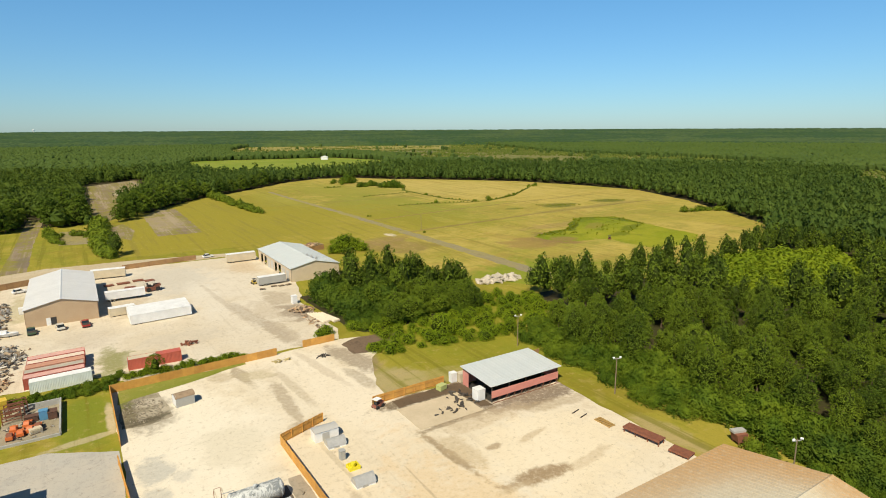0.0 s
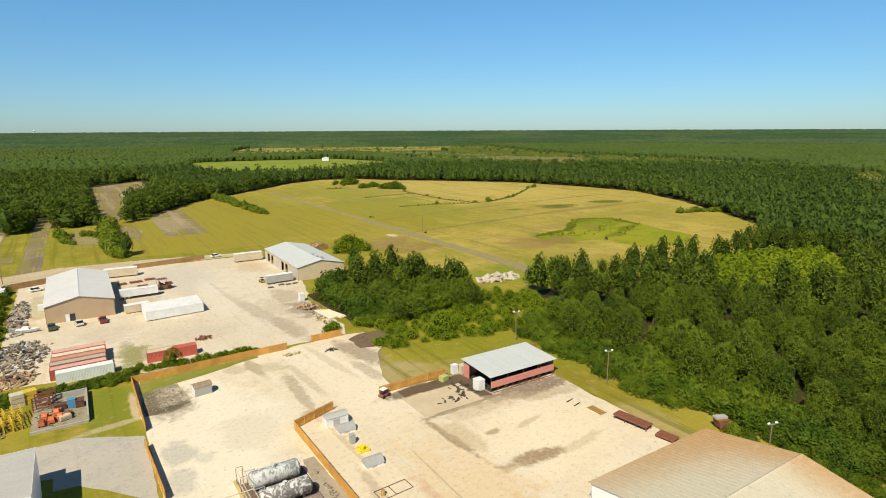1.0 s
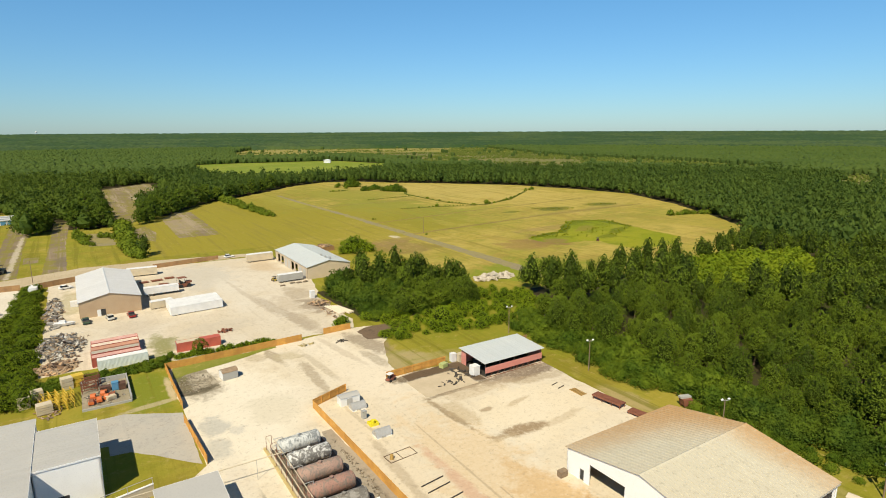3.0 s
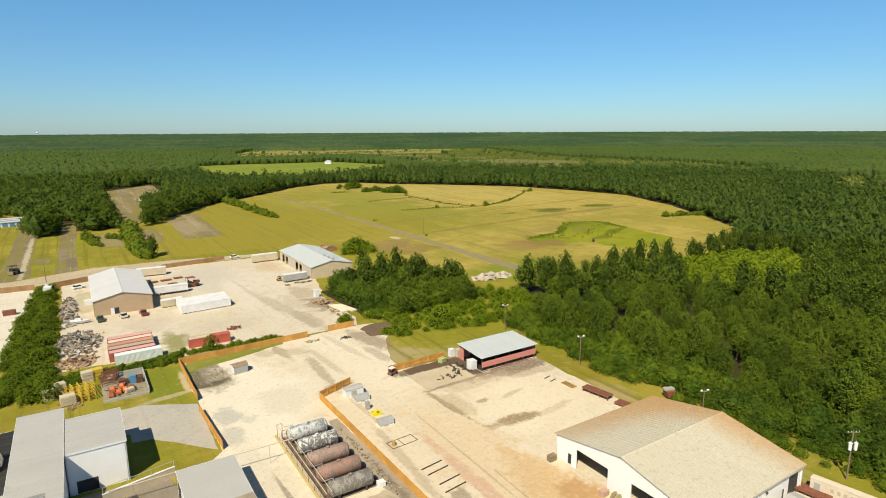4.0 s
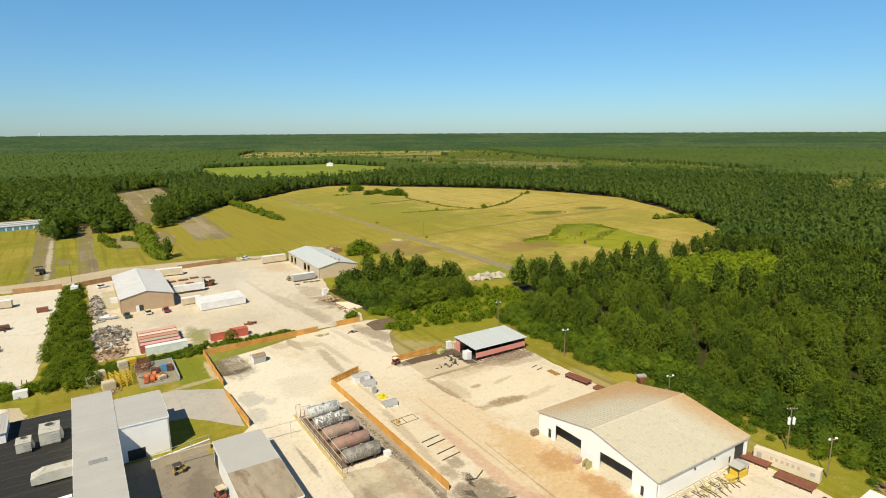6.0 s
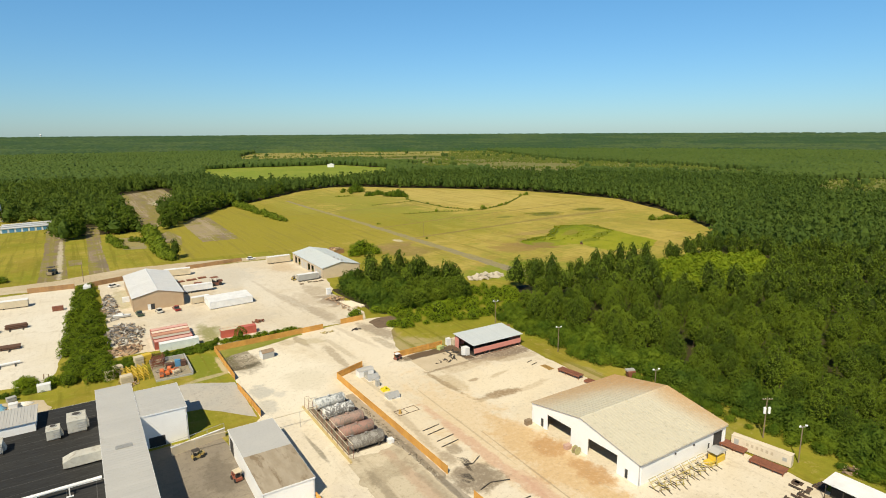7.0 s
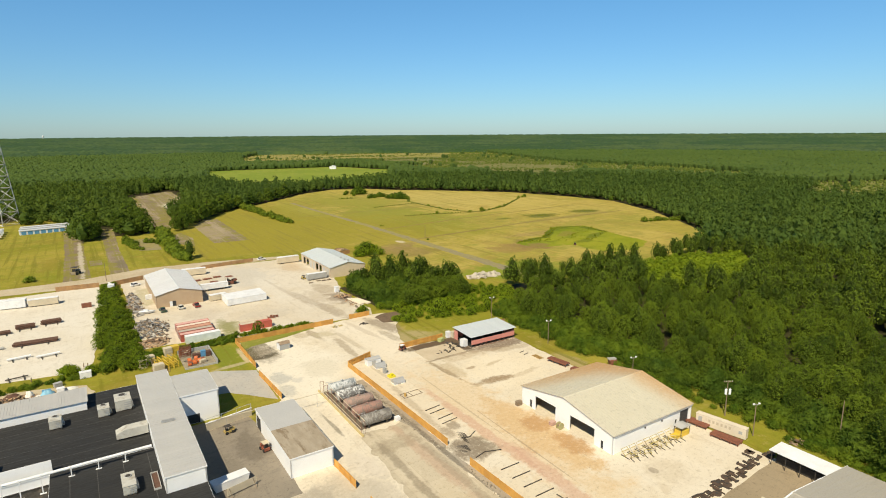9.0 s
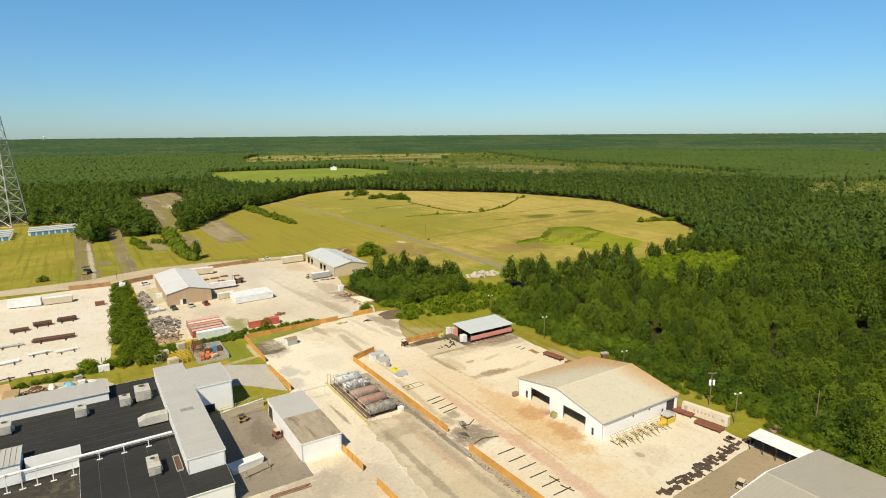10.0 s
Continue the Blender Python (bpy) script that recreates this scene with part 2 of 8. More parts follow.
def yard_material(name, a, b, c, spots=(), bands=False, gloss=0.92, soft=0.3, rag=3.2, cracks=0.17):
    """Pale gravel and old concrete, stained and tracked."""
    m, nt, bsdf = nodes_of(name)
    pos = place_of(nt)
    big = noise_at(nt, 0.035, 8, 0.62, pos, 0.5)
    mid = noise_at(nt, 0.22, 9, 0.72, pos, 0.4)
    grit = noise_at(nt, 1.1, 8, 0.75, pos, 0.2)
    fine = noise_at(nt, 4.0, 5, 0.7, pos)
    col = mix(nt, span(nt, big, 0.38, 0.62), a, b)
    col = mix(nt, span(nt, mid, 0.52, 0.66, 0, 0.6), col, c)
    col = mix(nt, span(nt, mid, 0.30, 0.44, 0.45, 0), col, tuple(min(0.8, x * 1.12) for x in a))
    track = noise_at(nt, 0.7, 6, 0.65, stretched(nt, pos, 1.0, 0.04))
    col = mix(nt, span(nt, track, 0.56, 0.68, 0, 0.26), col, tuple(x * 0.85 for x in c))
    if bands:
        lane = noise_at(nt, 0.22, 3, 0.7, stretched(nt, pos, 1.0, 0.012))
        col = mix(nt, span(nt, lane, 0.54, 0.62, 0, 0.45), col, (0.40, 0.33, 0.25))
        lane2 = noise_at(nt, 0.35, 3, 0.7, stretched(nt, pos, 1.0, 0.01), 0.2)
        col = mix(nt, span(nt, lane2, 0.50, 0.56, 0, 0.75), col, (0.20, 0.17, 0.05))
        weeds = noise_at(nt, 0.10, 9, 0.76, pos, 0.5)
        col = mix(nt, span(nt, weeds, 0.49, 0.54, 0, 0.85), col, (0.21, 0.19, 0.035))
        bare = noise_at(nt, 0.16, 9, 0.76, stretched(nt, pos, 1.0, 0.05))
        col = mix(nt, span(nt, bare, 0.54, 0.60, 0, 0.6), col, (0.38, 0.31, 0.23))
    ragged = math_op(nt, 'MULTIPLY', math_op(nt, 'SUBTRACT', noise_at(nt, 0.2, 9, 0.74, pos, 0.3), 0.5), rag)
    for u, v, ru, rv, turn, colour, amount in spots:
        s = spot(nt, pos, u, v, ru, rv, ragged, soft, turn)
        s = math_op(nt, 'MULTIPLY', s, span(nt, grit, 0.25, 0.6, 0.55, 1.0))
        col = mix(nt, math_op(nt, 'MULTIPLY', s, amount), col, colour)
    col = mix(nt, span(nt, grit, 0.52, 0.70, 0, 0.7), col, tuple(x * 0.68 for x in c))
    col = mix(nt, span(nt, grit, 0.30, 0.46, 0.2, 0), col, tuple(min(0.8, x * 1.14) for x in a))
    col = mix(nt, span(nt, fine, 0.5, 0.8, 0, 0.4), col, tuple(x * 0.7 for x in c))
    if cracks:
        v = nt.nodes.new("ShaderNodeTexVoronoi")
        v.feature = 'DISTANCE_TO_EDGE'
        v.inputs["Scale"].default_value = 0.16
        warp = nt.nodes.new("ShaderNodeMix")
        warp.data_type, warp.blend_type = 'RGBA', 'LINEAR_LIGHT'
        warp.inputs[0].default_value = 1.6
        wob = nt.nodes.new("ShaderNodeTexNoise")
        wob.inputs["Scale"].default_value = 0.25
        wob.inputs["Detail"].default_value = 6
        nt.links.new(pos, wob.inputs["Vector"])
        nt.links.new(pos, warp.inputs[6])
        nt.links.new(wob.outputs["Color"], warp.inputs[7])
        nt.links.new(warp.outputs[2], v.inputs["Vector"])
        line = math_op(nt, 'MULTIPLY', span(nt, v.outputs["Distance"], 0.004, 0.014, cracks, 0), span(nt, big, 0.44, 0.6))
        col = mix(nt, line, col, tuple(x * 0.45 for x in c))
        speck = noise_at(nt, 1.9, 2, 0.5, pos)
        col = mix(nt, math_op(nt, 'MULTIPLY', span(nt, speck, 0.68, 0.74, 0, 0.55), span(nt, mid, 0.42, 0.6)), col, tuple(x * 0.5 for x in c))
    nt.links.new(col, bsdf.inputs["Base Color"])
    bsdf.inputs["Roughness"].default_value = gloss
    bsdf.inputs["Specular IOR Level"].default_value = 0.2
    bumped(nt, bsdf, grit, 0.25, 0.05)
    return m


GRASS = grass_material("grass", (0.235, 0.222, 0.024), (0.30, 0.255, 0.04), (0.195, 0.208, 0.018), lines=0.7, spots=(
    (0.5, 129, 6, 10, 0, (0.165, 0.20, 0.022), 0.85), (4.2, 127, 0.9, 6, 0, (0.50, 0.42, 0.29), 0.85), (0, 119.5, 5, 0.9, 8, (0.46, 0.39, 0.25), 0.7), (-16, 141, 8, 3, 0, (0.17, 0.20, 0.025), 0.7),
    (638, 1557, 480, 480, 0, (0.27, 0.24, 0.08), 0.9), (683, 794, 260, 260, 0, (0.34, 0.28, 0.09), 0.95), (840, 1100, 300, 300, 0, (0.20, 0.20, 0.04), 0.9),
    (57, 112, 7, 8, 0, (0.38, 0.31, 0.17), 0.75), (68, 108, 10, 3.5, 0, (0.34, 0.29, 0.12), 0.6), (90, 62, 3, 11, 0, (0.38, 0.30, 0.16), 0.7), (90.5, 28, 2.5, 14, 0, (0.34, 0.28, 0.12), 0.5), (57, 124, 4, 6, 0, (0.25, 0.19, 0.11), 0.8)))
LAWN = grass_material("lawn", (0.150, 0.19, 0.025), (0.235, 0.235, 0.05), (0.32, 0.28, 0.11), spots=((3.9, 127, 1.2, 6, 0, (0.50, 0.42, 0.29), 0.8), (-1, 131, 4, 4, 0, (0.13, 0.175, 0.02), 0.6), (1, 121, 5, 1.5, 10, (0.42, 0.35, 0.21), 0.6)))
GREEN = (0.150, 0.215, 0.012)
FIELD = grass_material("dry_field", (0.325, 0.277, 0.052), (0.41, 0.325, 0.08), (0.25, 0.225, 0.045), lines=0.72, spots=(
    (300, 470, 70, 110, 30, (0.45, 0.36, 0.115), 0.65),
    (350, 360, 60, 60, 0, (0.44, 0.345, 0.095), 0.6),
    (190, 370, 45, 85, 0, (0.215, 0.228, 0.030), 0.85),
    (205, 500, 45, 60, 20, (0.235, 0.235, 0.035), 0.8),
    (172, 330, 14, 26, 0, (0.165, 0.185, 0.022), 0.7),
    (176, 300, 10, 14, 0, (0.17, 0.18, 0.025), 0.7),
    (120, 420, 40, 90, 0, (0.225, 0.225, 0.030), 0.7),
    (100, 320, 26, 12, 10, (0.20, 0.20, 0.03), 0.7),
    (60, 400, 75, 200, 0, (0.250, 0.222, 0.026), 0.8),
    (110, 330, 90, 90, 0, (0.265, 0.230, 0.026), 0.7),
    (205, 216, 7, 16, -20, (0.15, 0.11, 0.04), 0.8),
    (150, 150, 40, 40, 0, GREEN, 0.8),
    (297, 309, 15, 10, 0, (0.11, 0.125, 0.02), 0.95),
    (346, 309, 13, 9, 0, (0.11, 0.125, 0.02), 0.95),
    (260, 312, 7, 4, 0, (0.15, 0.16, 0.03), 0.9),
    (190, 213, 16, 14, 0, (0.26, 0.17, 0.06), 0.7),
    (140.6, 271, 2.5, 5, 0, (0.55, 0.49, 0.38), 0.9),
    (204, 214, 14, 11, 0, (0.23, 0.15, 0.06), 0.85),
    (235, 245, 26, 5, 0, (0.26, 0.17, 0.08), 0.5),
    (300, 290, 60, 5, 4, (0.24, 0.19, 0.06), 0.6),
    (190, 420, 70, 5, 0, (0.22, 0.2, 0.05), 0.5),
    (140, 480, 10, 60, 0, (0.30, 0.28, 0.05), 0.5),
    (130, 245, 14, 18, 0, (0.20, 0.13, 0.07), 0.55),
    (120, 255, 30, 9, 20, (0.25, 0.17, 0.08), 0.6)))
MEADOW = grass_material("meadow", (0.17, 0.225, 0.025), (0.21, 0.25, 0.035), (0.14, 0.195, 0.025))
SAVANNA_GRASS = grass_material("savanna", (0.158, 0.165, 0.052), (0.198, 0.184, 0.068), (0.12, 0.14, 0.035), lines=0.6)
SCRUB = grass_material("scrub", (0.13, 0.155, 0.034), (0.18, 0.18, 0.052), (0.10, 0.125, 0.024))
CREAM, SAND, BUFF = (0.645, 0.585, 0.475), (0.615, 0.54, 0.41), (0.52, 0.44, 0.32)
YARD = yard_material("yard_concrete", CREAM, SAND, BUFF, rag=2.6, cracks=0.07, spots=(
    (15, 105, 12, 30, 0, (0.72, 0.67, 0.56), 0.75),
    (46, 112, 6, 26, 0, (0.70, 0.63, 0.51), 0.6),
    (68, 72, 14, 12, 0, (0.70, 0.61, 0.45), 0.7),
    (34, 68, 4, 30, 0, (0.64, 0.55, 0.41), 0.6),
    (47, 45, 9, 40, 0, (0.60, 0.46, 0.28), 0.7),
    (51, 38, 6, 19, 0, (0.52, 0.34, 0.155), 0.7),
    (40.6, 46, 1.5, 24, 0, (0.50, 0.31, 0.22), 0.7),
    (41.5, 16, 2.0, 20, -3, (0.50, 0.31, 0.22), 0.7),
    (53.5, 41, 3.4, 4, 0, (0.40, 0.22, 0.085), 0.75),
    (54.5, 29, 3.2, 5, 0, (0.40, 0.22, 0.085), 0.7),
    (60.5, 66.8, 5.6, 1.9, -8, (0.24, 0.16, 0.08), 0.9),
    (72, 66, 5, 1.2, 10, (0.42, 0.33, 0.21), 0.5),
    (56, 66.5, 3, 0.8, 0, (0.42, 0.33, 0.21), 0.6),
    (60, 77.5, 1.6, 0.8, 0, (0.30, 0.22, 0.13), 0.8),
    (68, 77, 4, 0.8, 12, (0.40, 0.31, 0.19), 0.6),
    (79, 88.5, 13, 3.4, 0, (0.14, 0.10, 0.07), 0.9),
    (80, 84, 9, 2.0, -8, (0.32, 0.25, 0.16), 0.6),
    (68, 97, 4.5, 7, 0, (0.12, 0.085, 0.06), 1.0),
    (60, 100.8, 11, 2.4, 0, (0.13, 0.10, 0.065), 1.0),
    (52.2, 80.5, 1.0, 7.5, 5, (0.24, 0.17, 0.09), 0.85),
    (54.5, 80, 2.6, 6, 5, (0.42, 0.33, 0.20), 0.6),
    (60.5, 88.9, 9, 0.8, 2, (0.20, 0.15, 0.09), 0.9),
    (64, 86.5, 10, 2.6, 0, (0.46, 0.37, 0.25), 0.6),
    (56, 127, 3.4, 11, 10, (0.27, 0.22, 0.16), 0.85),
    (52.5, 117, 1.6, 6, 6, (0.30, 0.25, 0.18), 0.6),
    (30.5, 133, 1.6, 6.5, 4, (0.30, 0.245, 0.165), 0.8),
    (33.5, 131, 3.6, 3.0, 0, (0.44, 0.38, 0.25), 0.7),
    (26, 134, 2.4, 2.6, 0, (0.40, 0.33, 0.22), 0.6),
    (35.0, 114, 1.4, 11, -3, (0.33, 0.27, 0.19), 0.75),
    (38.5, 120, 1.0, 12, 4, (0.38, 0.32, 0.23), 0.5),
    (34.5, 103, 2.4, 2.4, 0, (0.34, 0.28, 0.2), 0.6),
    (10, 124, 5.5, 7.5, 0, (0.24, 0.21, 0.16), 0.8),
    (9.3, 102, 2.6, 4.2, 0, (0.42, 0.415, 0.38), 0.85),
    (8.2, 93, 2.2, 4.2, 0, (0.42, 0.415, 0.38), 0.75),
    (12.6, 98, 1.8, 2.0, 0, (0.45, 0.44, 0.40), 0.6),
    (21.5, 104, 5.5, 7, 0, (0.57, 0.52, 0.41), 0.7),
    (25, 88, 4, 6, 0, (0.56, 0.51, 0.41), 0.5),
    (11.3, 68, 0.5, 7, 2, (0.20, 0.18, 0.14), 0.8),
    (9.0, 75, 2.2, 12, 0, (0.56, 0.51, 0.43), 0.5),
    (10.5, 47, 3.0, 6, 12, (0.56, 0.50, 0.42), 0.6),
    (43.8, 60, 0.22, 22, -0.8, (0.30, 0.24, 0.16), 0.5),
    (45.0, 36, 0.20, 18, -1.5, (0.27, 0.21, 0.14), 0.6),
    (33.2, 66, 1.1, 14, -3, (0.36, 0.29, 0.2), 0.6),
    (35.3, 88, 0.5, 10, 3, (0.36, 0.3, 0.21), 0.5),
    (33.5, 40.5, 4.6, 4.6, 20, (0.20, 0.16, 0.115), 0.95),
    (37.0, 39.0, 2.6, 3.0, 0, (0.24, 0.195, 0.14), 0.9),
    (2, 38, 8, 10, 0, (0.44, 0.39, 0.31), 0.8),
    (-8, 40, 10, 6, 0, (0.36, 0.32, 0.255), 0.8),
    (10, 30, 3.0, 14, 0, (0.47, 0.42, 0.34), 0.7),
    (3, 20, 8, 10, 0, (0.44, 0.39, 0.31), 0.7),
    (36.2, 51, 1.6, 2.0, 0, (0.25, 0.20, 0.14), 0.8),
    (33.0, 49, 1.6, 3.0, 0, (0.30, 0.24, 0.17), 0.8),
    (47, 127, 1.2, 12, 8, (0.42, 0.35, 0.26), 0.5),
    (63, 10, 4, 5, 0, (0.50, 0.43, 0.32), 0.5),
    (61, 12, 0.8, 0.9, 0, (0.25, 0.21, 0.16), 0.7)))
NORTH_YARD = yard_material("north_yard_gravel", (0.60, 0.545, 0.45), (0.56, 0.49, 0.375), (0.46, 0.39, 0.29), spots=(
    (44, 170, 2.2, 26, 8, (0.30, 0.25, 0.19), 0.5),
    (57, 172, 5, 9, 0, (0.15, 0.11, 0.08), 0.8),
    (6, 160, 3, 8, 0, (0.20, 0.20, 0.05), 0.7),
    (-14, 222, 4, 16, 0, (0.25, 0.24, 0.1), 0.5),
    (30, 235, 12, 22, 0, (0.50, 0.47, 0.41), 0.8),
    (47, 155, 3, 12, 8, (0.36, 0.30, 0.22), 0.6), (50, 176, 5, 12, 10, (0.40, 0.33, 0.24), 0.5), (24, 166, 10, 6, 0, (0.50, 0.45, 0.37), 0.6),
    (36, 205, 5, 20, 0, (0.62, 0.58, 0.50), 0.7), (14, 210, 6, 18, 0, (0.42, 0.34, 0.24), 0.6), (56, 188, 4, 10, 0, (0.36, 0.30, 0.22), 0.7), (40, 190, 1.0, 30, 4, (0.40, 0.34, 0.26), 0.5),
    (58, 240, 5, 12, 0, (0.50, 0.39, 0.26), 0.7), (1, 178, 6, 9, 0, (0.47, 0.41, 0.33), 0.5), (8, 158, 3.5, 6, 0, (0.22, 0.22, 0.07), 0.7), (4, 150, 5, 2, 0, (0.2, 0.21, 0.05), 0.7)))
LOT = yard_material("west_lot_gravel", (0.64, 0.60, 0.52), (0.61, 0.56, 0.465), (0.50, 0.445, 0.355), cracks=0.06)
ROAD_DIRT = yard_material("dirt_road", (0.50, 0.43, 0.31), (0.45, 0.37, 0.25), (0.36, 0.3, 0.18))
OLD_PAVING = yard_material("old_paving", (0.255, 0.20, 0.14), (0.19, 0.145, 0.095), (0.22, 0.20, 0.06), bands=True, spots=(
    (45, 565, 9, 22, 12, (0.60, 0.55, 0.46), 0.8), (-37, 330, 1.2, 60, 0, (0.55, 0.49, 0.39), 0.7), (45, 385, 12, 30, 0, (0.36, 0.29, 0.19), 0.6), (-18, 300, 3, 12, 0, (0.15, 0.12, 0.09), 0.7)))
OLD_ROAD = yard_material("old_asphalt", (0.25, 0.215, 0.135), (0.28, 0.24, 0.09), (0.17, 0.15, 0.08))
GREY_PAVE = yard_material("grey_paving", (0.40, 0.39, 0.36), (0.44, 0.41, 0.36), (0.33, 0.32, 0.3))
BROWN_PAVE = yard_material("brown_paving", (0.235, 0.205, 0.165), (0.265, 0.23, 0.18), (0.19, 0.165, 0.135), spots=((-8, 68, 3, 8, 0, (0.14, 0.12, 0.095), 0.7), (-16, 60, 4, 9, 0, (0.17, 0.15, 0.12), 0.6)))

APRON = yard_material("brown_apron", (0.29, 0.235, 0.155), (0.33, 0.265, 0.175), (0.23, 0.185, 0.125))
WHITE_WALL = surface("white_cladding", (0.84, 0.85, 0.86), (0.79, 0.80, 0.81), 0.3, 5, 0.5, stain=(0.55, 0.42, 0.3), stain_scale=0.25, stain_from=0.66)
TAN_WALL = surface("tan_cladding", (0.42, 0.30, 0.19), (0.46, 0.34, 0.22), 0.3, 5, 0.55)
ORANGE_DUST = (0.46, 0.28, 0.12)
TAN_ROOF = yard_material("tan_roof", (0.54, 0.505, 0.405), (0.53, 0.495, 0.395), (0.51, 0.475, 0.375), gloss=0.6, soft=0.8, rag=0.6, cracks=0, spots=(
    (88, 37, 6, 22, 0, ORANGE_DUST, 0.9), (78, 52, 20, 6, 0, ORANGE_DUST, 0.85), (84, 47, 9, 9, 0, ORANGE_DUST, 0.65), (66, 51, 10, 4, 0, (0.46, 0.33, 0.19), 0.4)))
SHED_ROOF = surface("shed_roof", (0.365, 0.34, 0.29), (0.38, 0.355, 0.30), 0.12, 4, 0.5, stain=(0.22, 0.2, 0.17), stain_scale=0.12, stain_from=0.6)
GREY_ROOF = surface("grey_roof", (0.43, 0.425, 0.41), (0.46, 0.452, 0.43), 0.12, 4, 0.42, metal=0.0, stain=(0.34, 0.33, 0.3), stain_scale=0.12, stain_from=0.6, vary=0.03)
WHITE_ROOF = surface("white_roof", (0.66, 0.66, 0.66), (0.62, 0.62, 0.62), 0.2, 4, 0.4, metal=0.1, vary=0.025)
BLUE_ROOF = surface("blue_grey_roof", (0.55, 0.59, 0.60), (0.58, 0.61, 0.61), 0.2, 4, 0.4, metal=0.1, vary=0.025)
RUSTY_ROOF = surface("weathered_roof", (0.40, 0.34, 0.255), (0.31, 0.255, 0.18), 0.5, 3, 0.75, stain=(0.20, 0.145, 0.085), stain_scale=0.45, stain_from=0.48, stretch=(1, 0.3, 1), vary=0.04)
BLACK_ROOF = surface("black_membrane", (0.014, 0.014, 0.014), (0.023, 0.023, 0.022), 0.12, 2, 0.85, stain=(0.048, 0.046, 0.043), stain_scale=0.25, stain_from=0.58, stretch=(0.25, 1.2, 1))
# near-black colour that stands for the shade under open roofs
DARKNESS = surface("interior_shade", (0.03, 0.028, 0.025), (0.04, 0.036, 0.03), 0.5, 3, 0.9)
BLACK_DOOR = surface("black_door", (0.03, 0.032, 0.034), (0.04, 0.04, 0.042), 0.5, 3, 0.6)
STEEL = surface("galvanised_steel", (0.52, 0.52, 0.51), (0.44, 0.44, 0.43), 1.5, 8, 0.5, metal=0.4)
DARK_STEEL = surface("dark_steel", (0.06, 0.055, 0.05), (0.09, 0.075, 0.06), 1.5, 8, 0.7, metal=0.3)
RUST = surface("rusty_steel", (0.24, 0.09, 0.05), (0.17, 0.065, 0.04), 1.2, 8, 0.85, bump=0.01)
PINK = surface("faded_pink_metal", (0.62, 0.26, 0.22), (0.56, 0.22, 0.18), 0.4, 6, 0.6, stain=(0.45, 0.2, 0.16), stain_from=0.6)
FENCE_WOOD = surface("orange_fence_boards", (0.60, 0.33, 0.075), (0.50, 0.25, 0.06), 0.6, 8, 0.8, stain=(0.34, 0.18, 0.06), stain_scale=0.3, stain_from=0.62, vary=0.10)
POST_WOOD = surface("pole_timber", (0.26, 0.19, 0.12), (0.2, 0.15, 0.1), 1, 10, 0.85)
BARK = surface("bark", (0.11, 0.075, 0.05), (0.16, 0.11, 0.075), 2, 12, 0.95)
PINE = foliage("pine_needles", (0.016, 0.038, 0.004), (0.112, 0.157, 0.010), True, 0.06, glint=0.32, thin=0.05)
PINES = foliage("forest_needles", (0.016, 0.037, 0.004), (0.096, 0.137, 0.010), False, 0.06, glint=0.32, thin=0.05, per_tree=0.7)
# the farther needles are paler and bluer: slight distance haze in their colour
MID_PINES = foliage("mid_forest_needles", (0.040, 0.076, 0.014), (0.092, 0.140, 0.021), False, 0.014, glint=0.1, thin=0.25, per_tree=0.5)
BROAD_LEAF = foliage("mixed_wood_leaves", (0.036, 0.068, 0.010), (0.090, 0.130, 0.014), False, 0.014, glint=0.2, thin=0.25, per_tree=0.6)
FAR_PINES = foliage("hazed_far_needles", (0.060, 0.103, 0.023), (0.094, 0.140, 0.029), patch=0.006, glint=0.06, thin=0.30, per_tree=0.25)
YOUNG_LEAF = foliage("young_growth", (0.078, 0.116, 0.018), (0.130, 0.156, 0.028), patch=0.012, glint=0.3)
LEAF = foliage("shrub_leaves", (0.098, 0.160, 0.006), (0.190, 0.255, 0.010), True, 0.16, glint=0.25)
STRIP_LEAF = foliage("strip_leaves", (0.060, 0.105, 0.005), (0.140, 0.190, 0.008), True, 0.12, glint=0.25)

# ---------------------------------------------------------------- ground
def rise(d):
    t = min(max((d - 1500) / 3300, 0), 1)
    return 33 * t * t * (3 - 2 * t)


def make_ground():
    bm = bmesh.new()
    radii = [0, 40, 80, 140, 220, 320, 450, 620, 850, 1150, 1500, 1800, 2200, 2600, 3000, 3400, 3800, 4200, 4600, 4880]
    n = 96
    centre = bm.verts.new((0, -35, 0))
    rings = [[bm.verts.new((r * math.sin(2 * math.pi * i / n), -35 + r * math.cos(2 * math.pi * i / n), rise(r))) for i in range(n)] for r in radii[1:]]
    for i in range(n):
        bm.faces.new((centre, rings[0][(i + 1) % n], rings[0][i]))
        for a, b in zip(rings, rings[1:]):
            bm.faces.new((a[i], a[(i + 1) % n], b[(i + 1) % n], b[i]))
    bmesh.ops.recalc_face_normals(bm, faces=bm.faces)
    return solid("ground", bm, GRASS, Matrix(), "grassy flat ground reaching to the horizon", "ground", kind="structure")


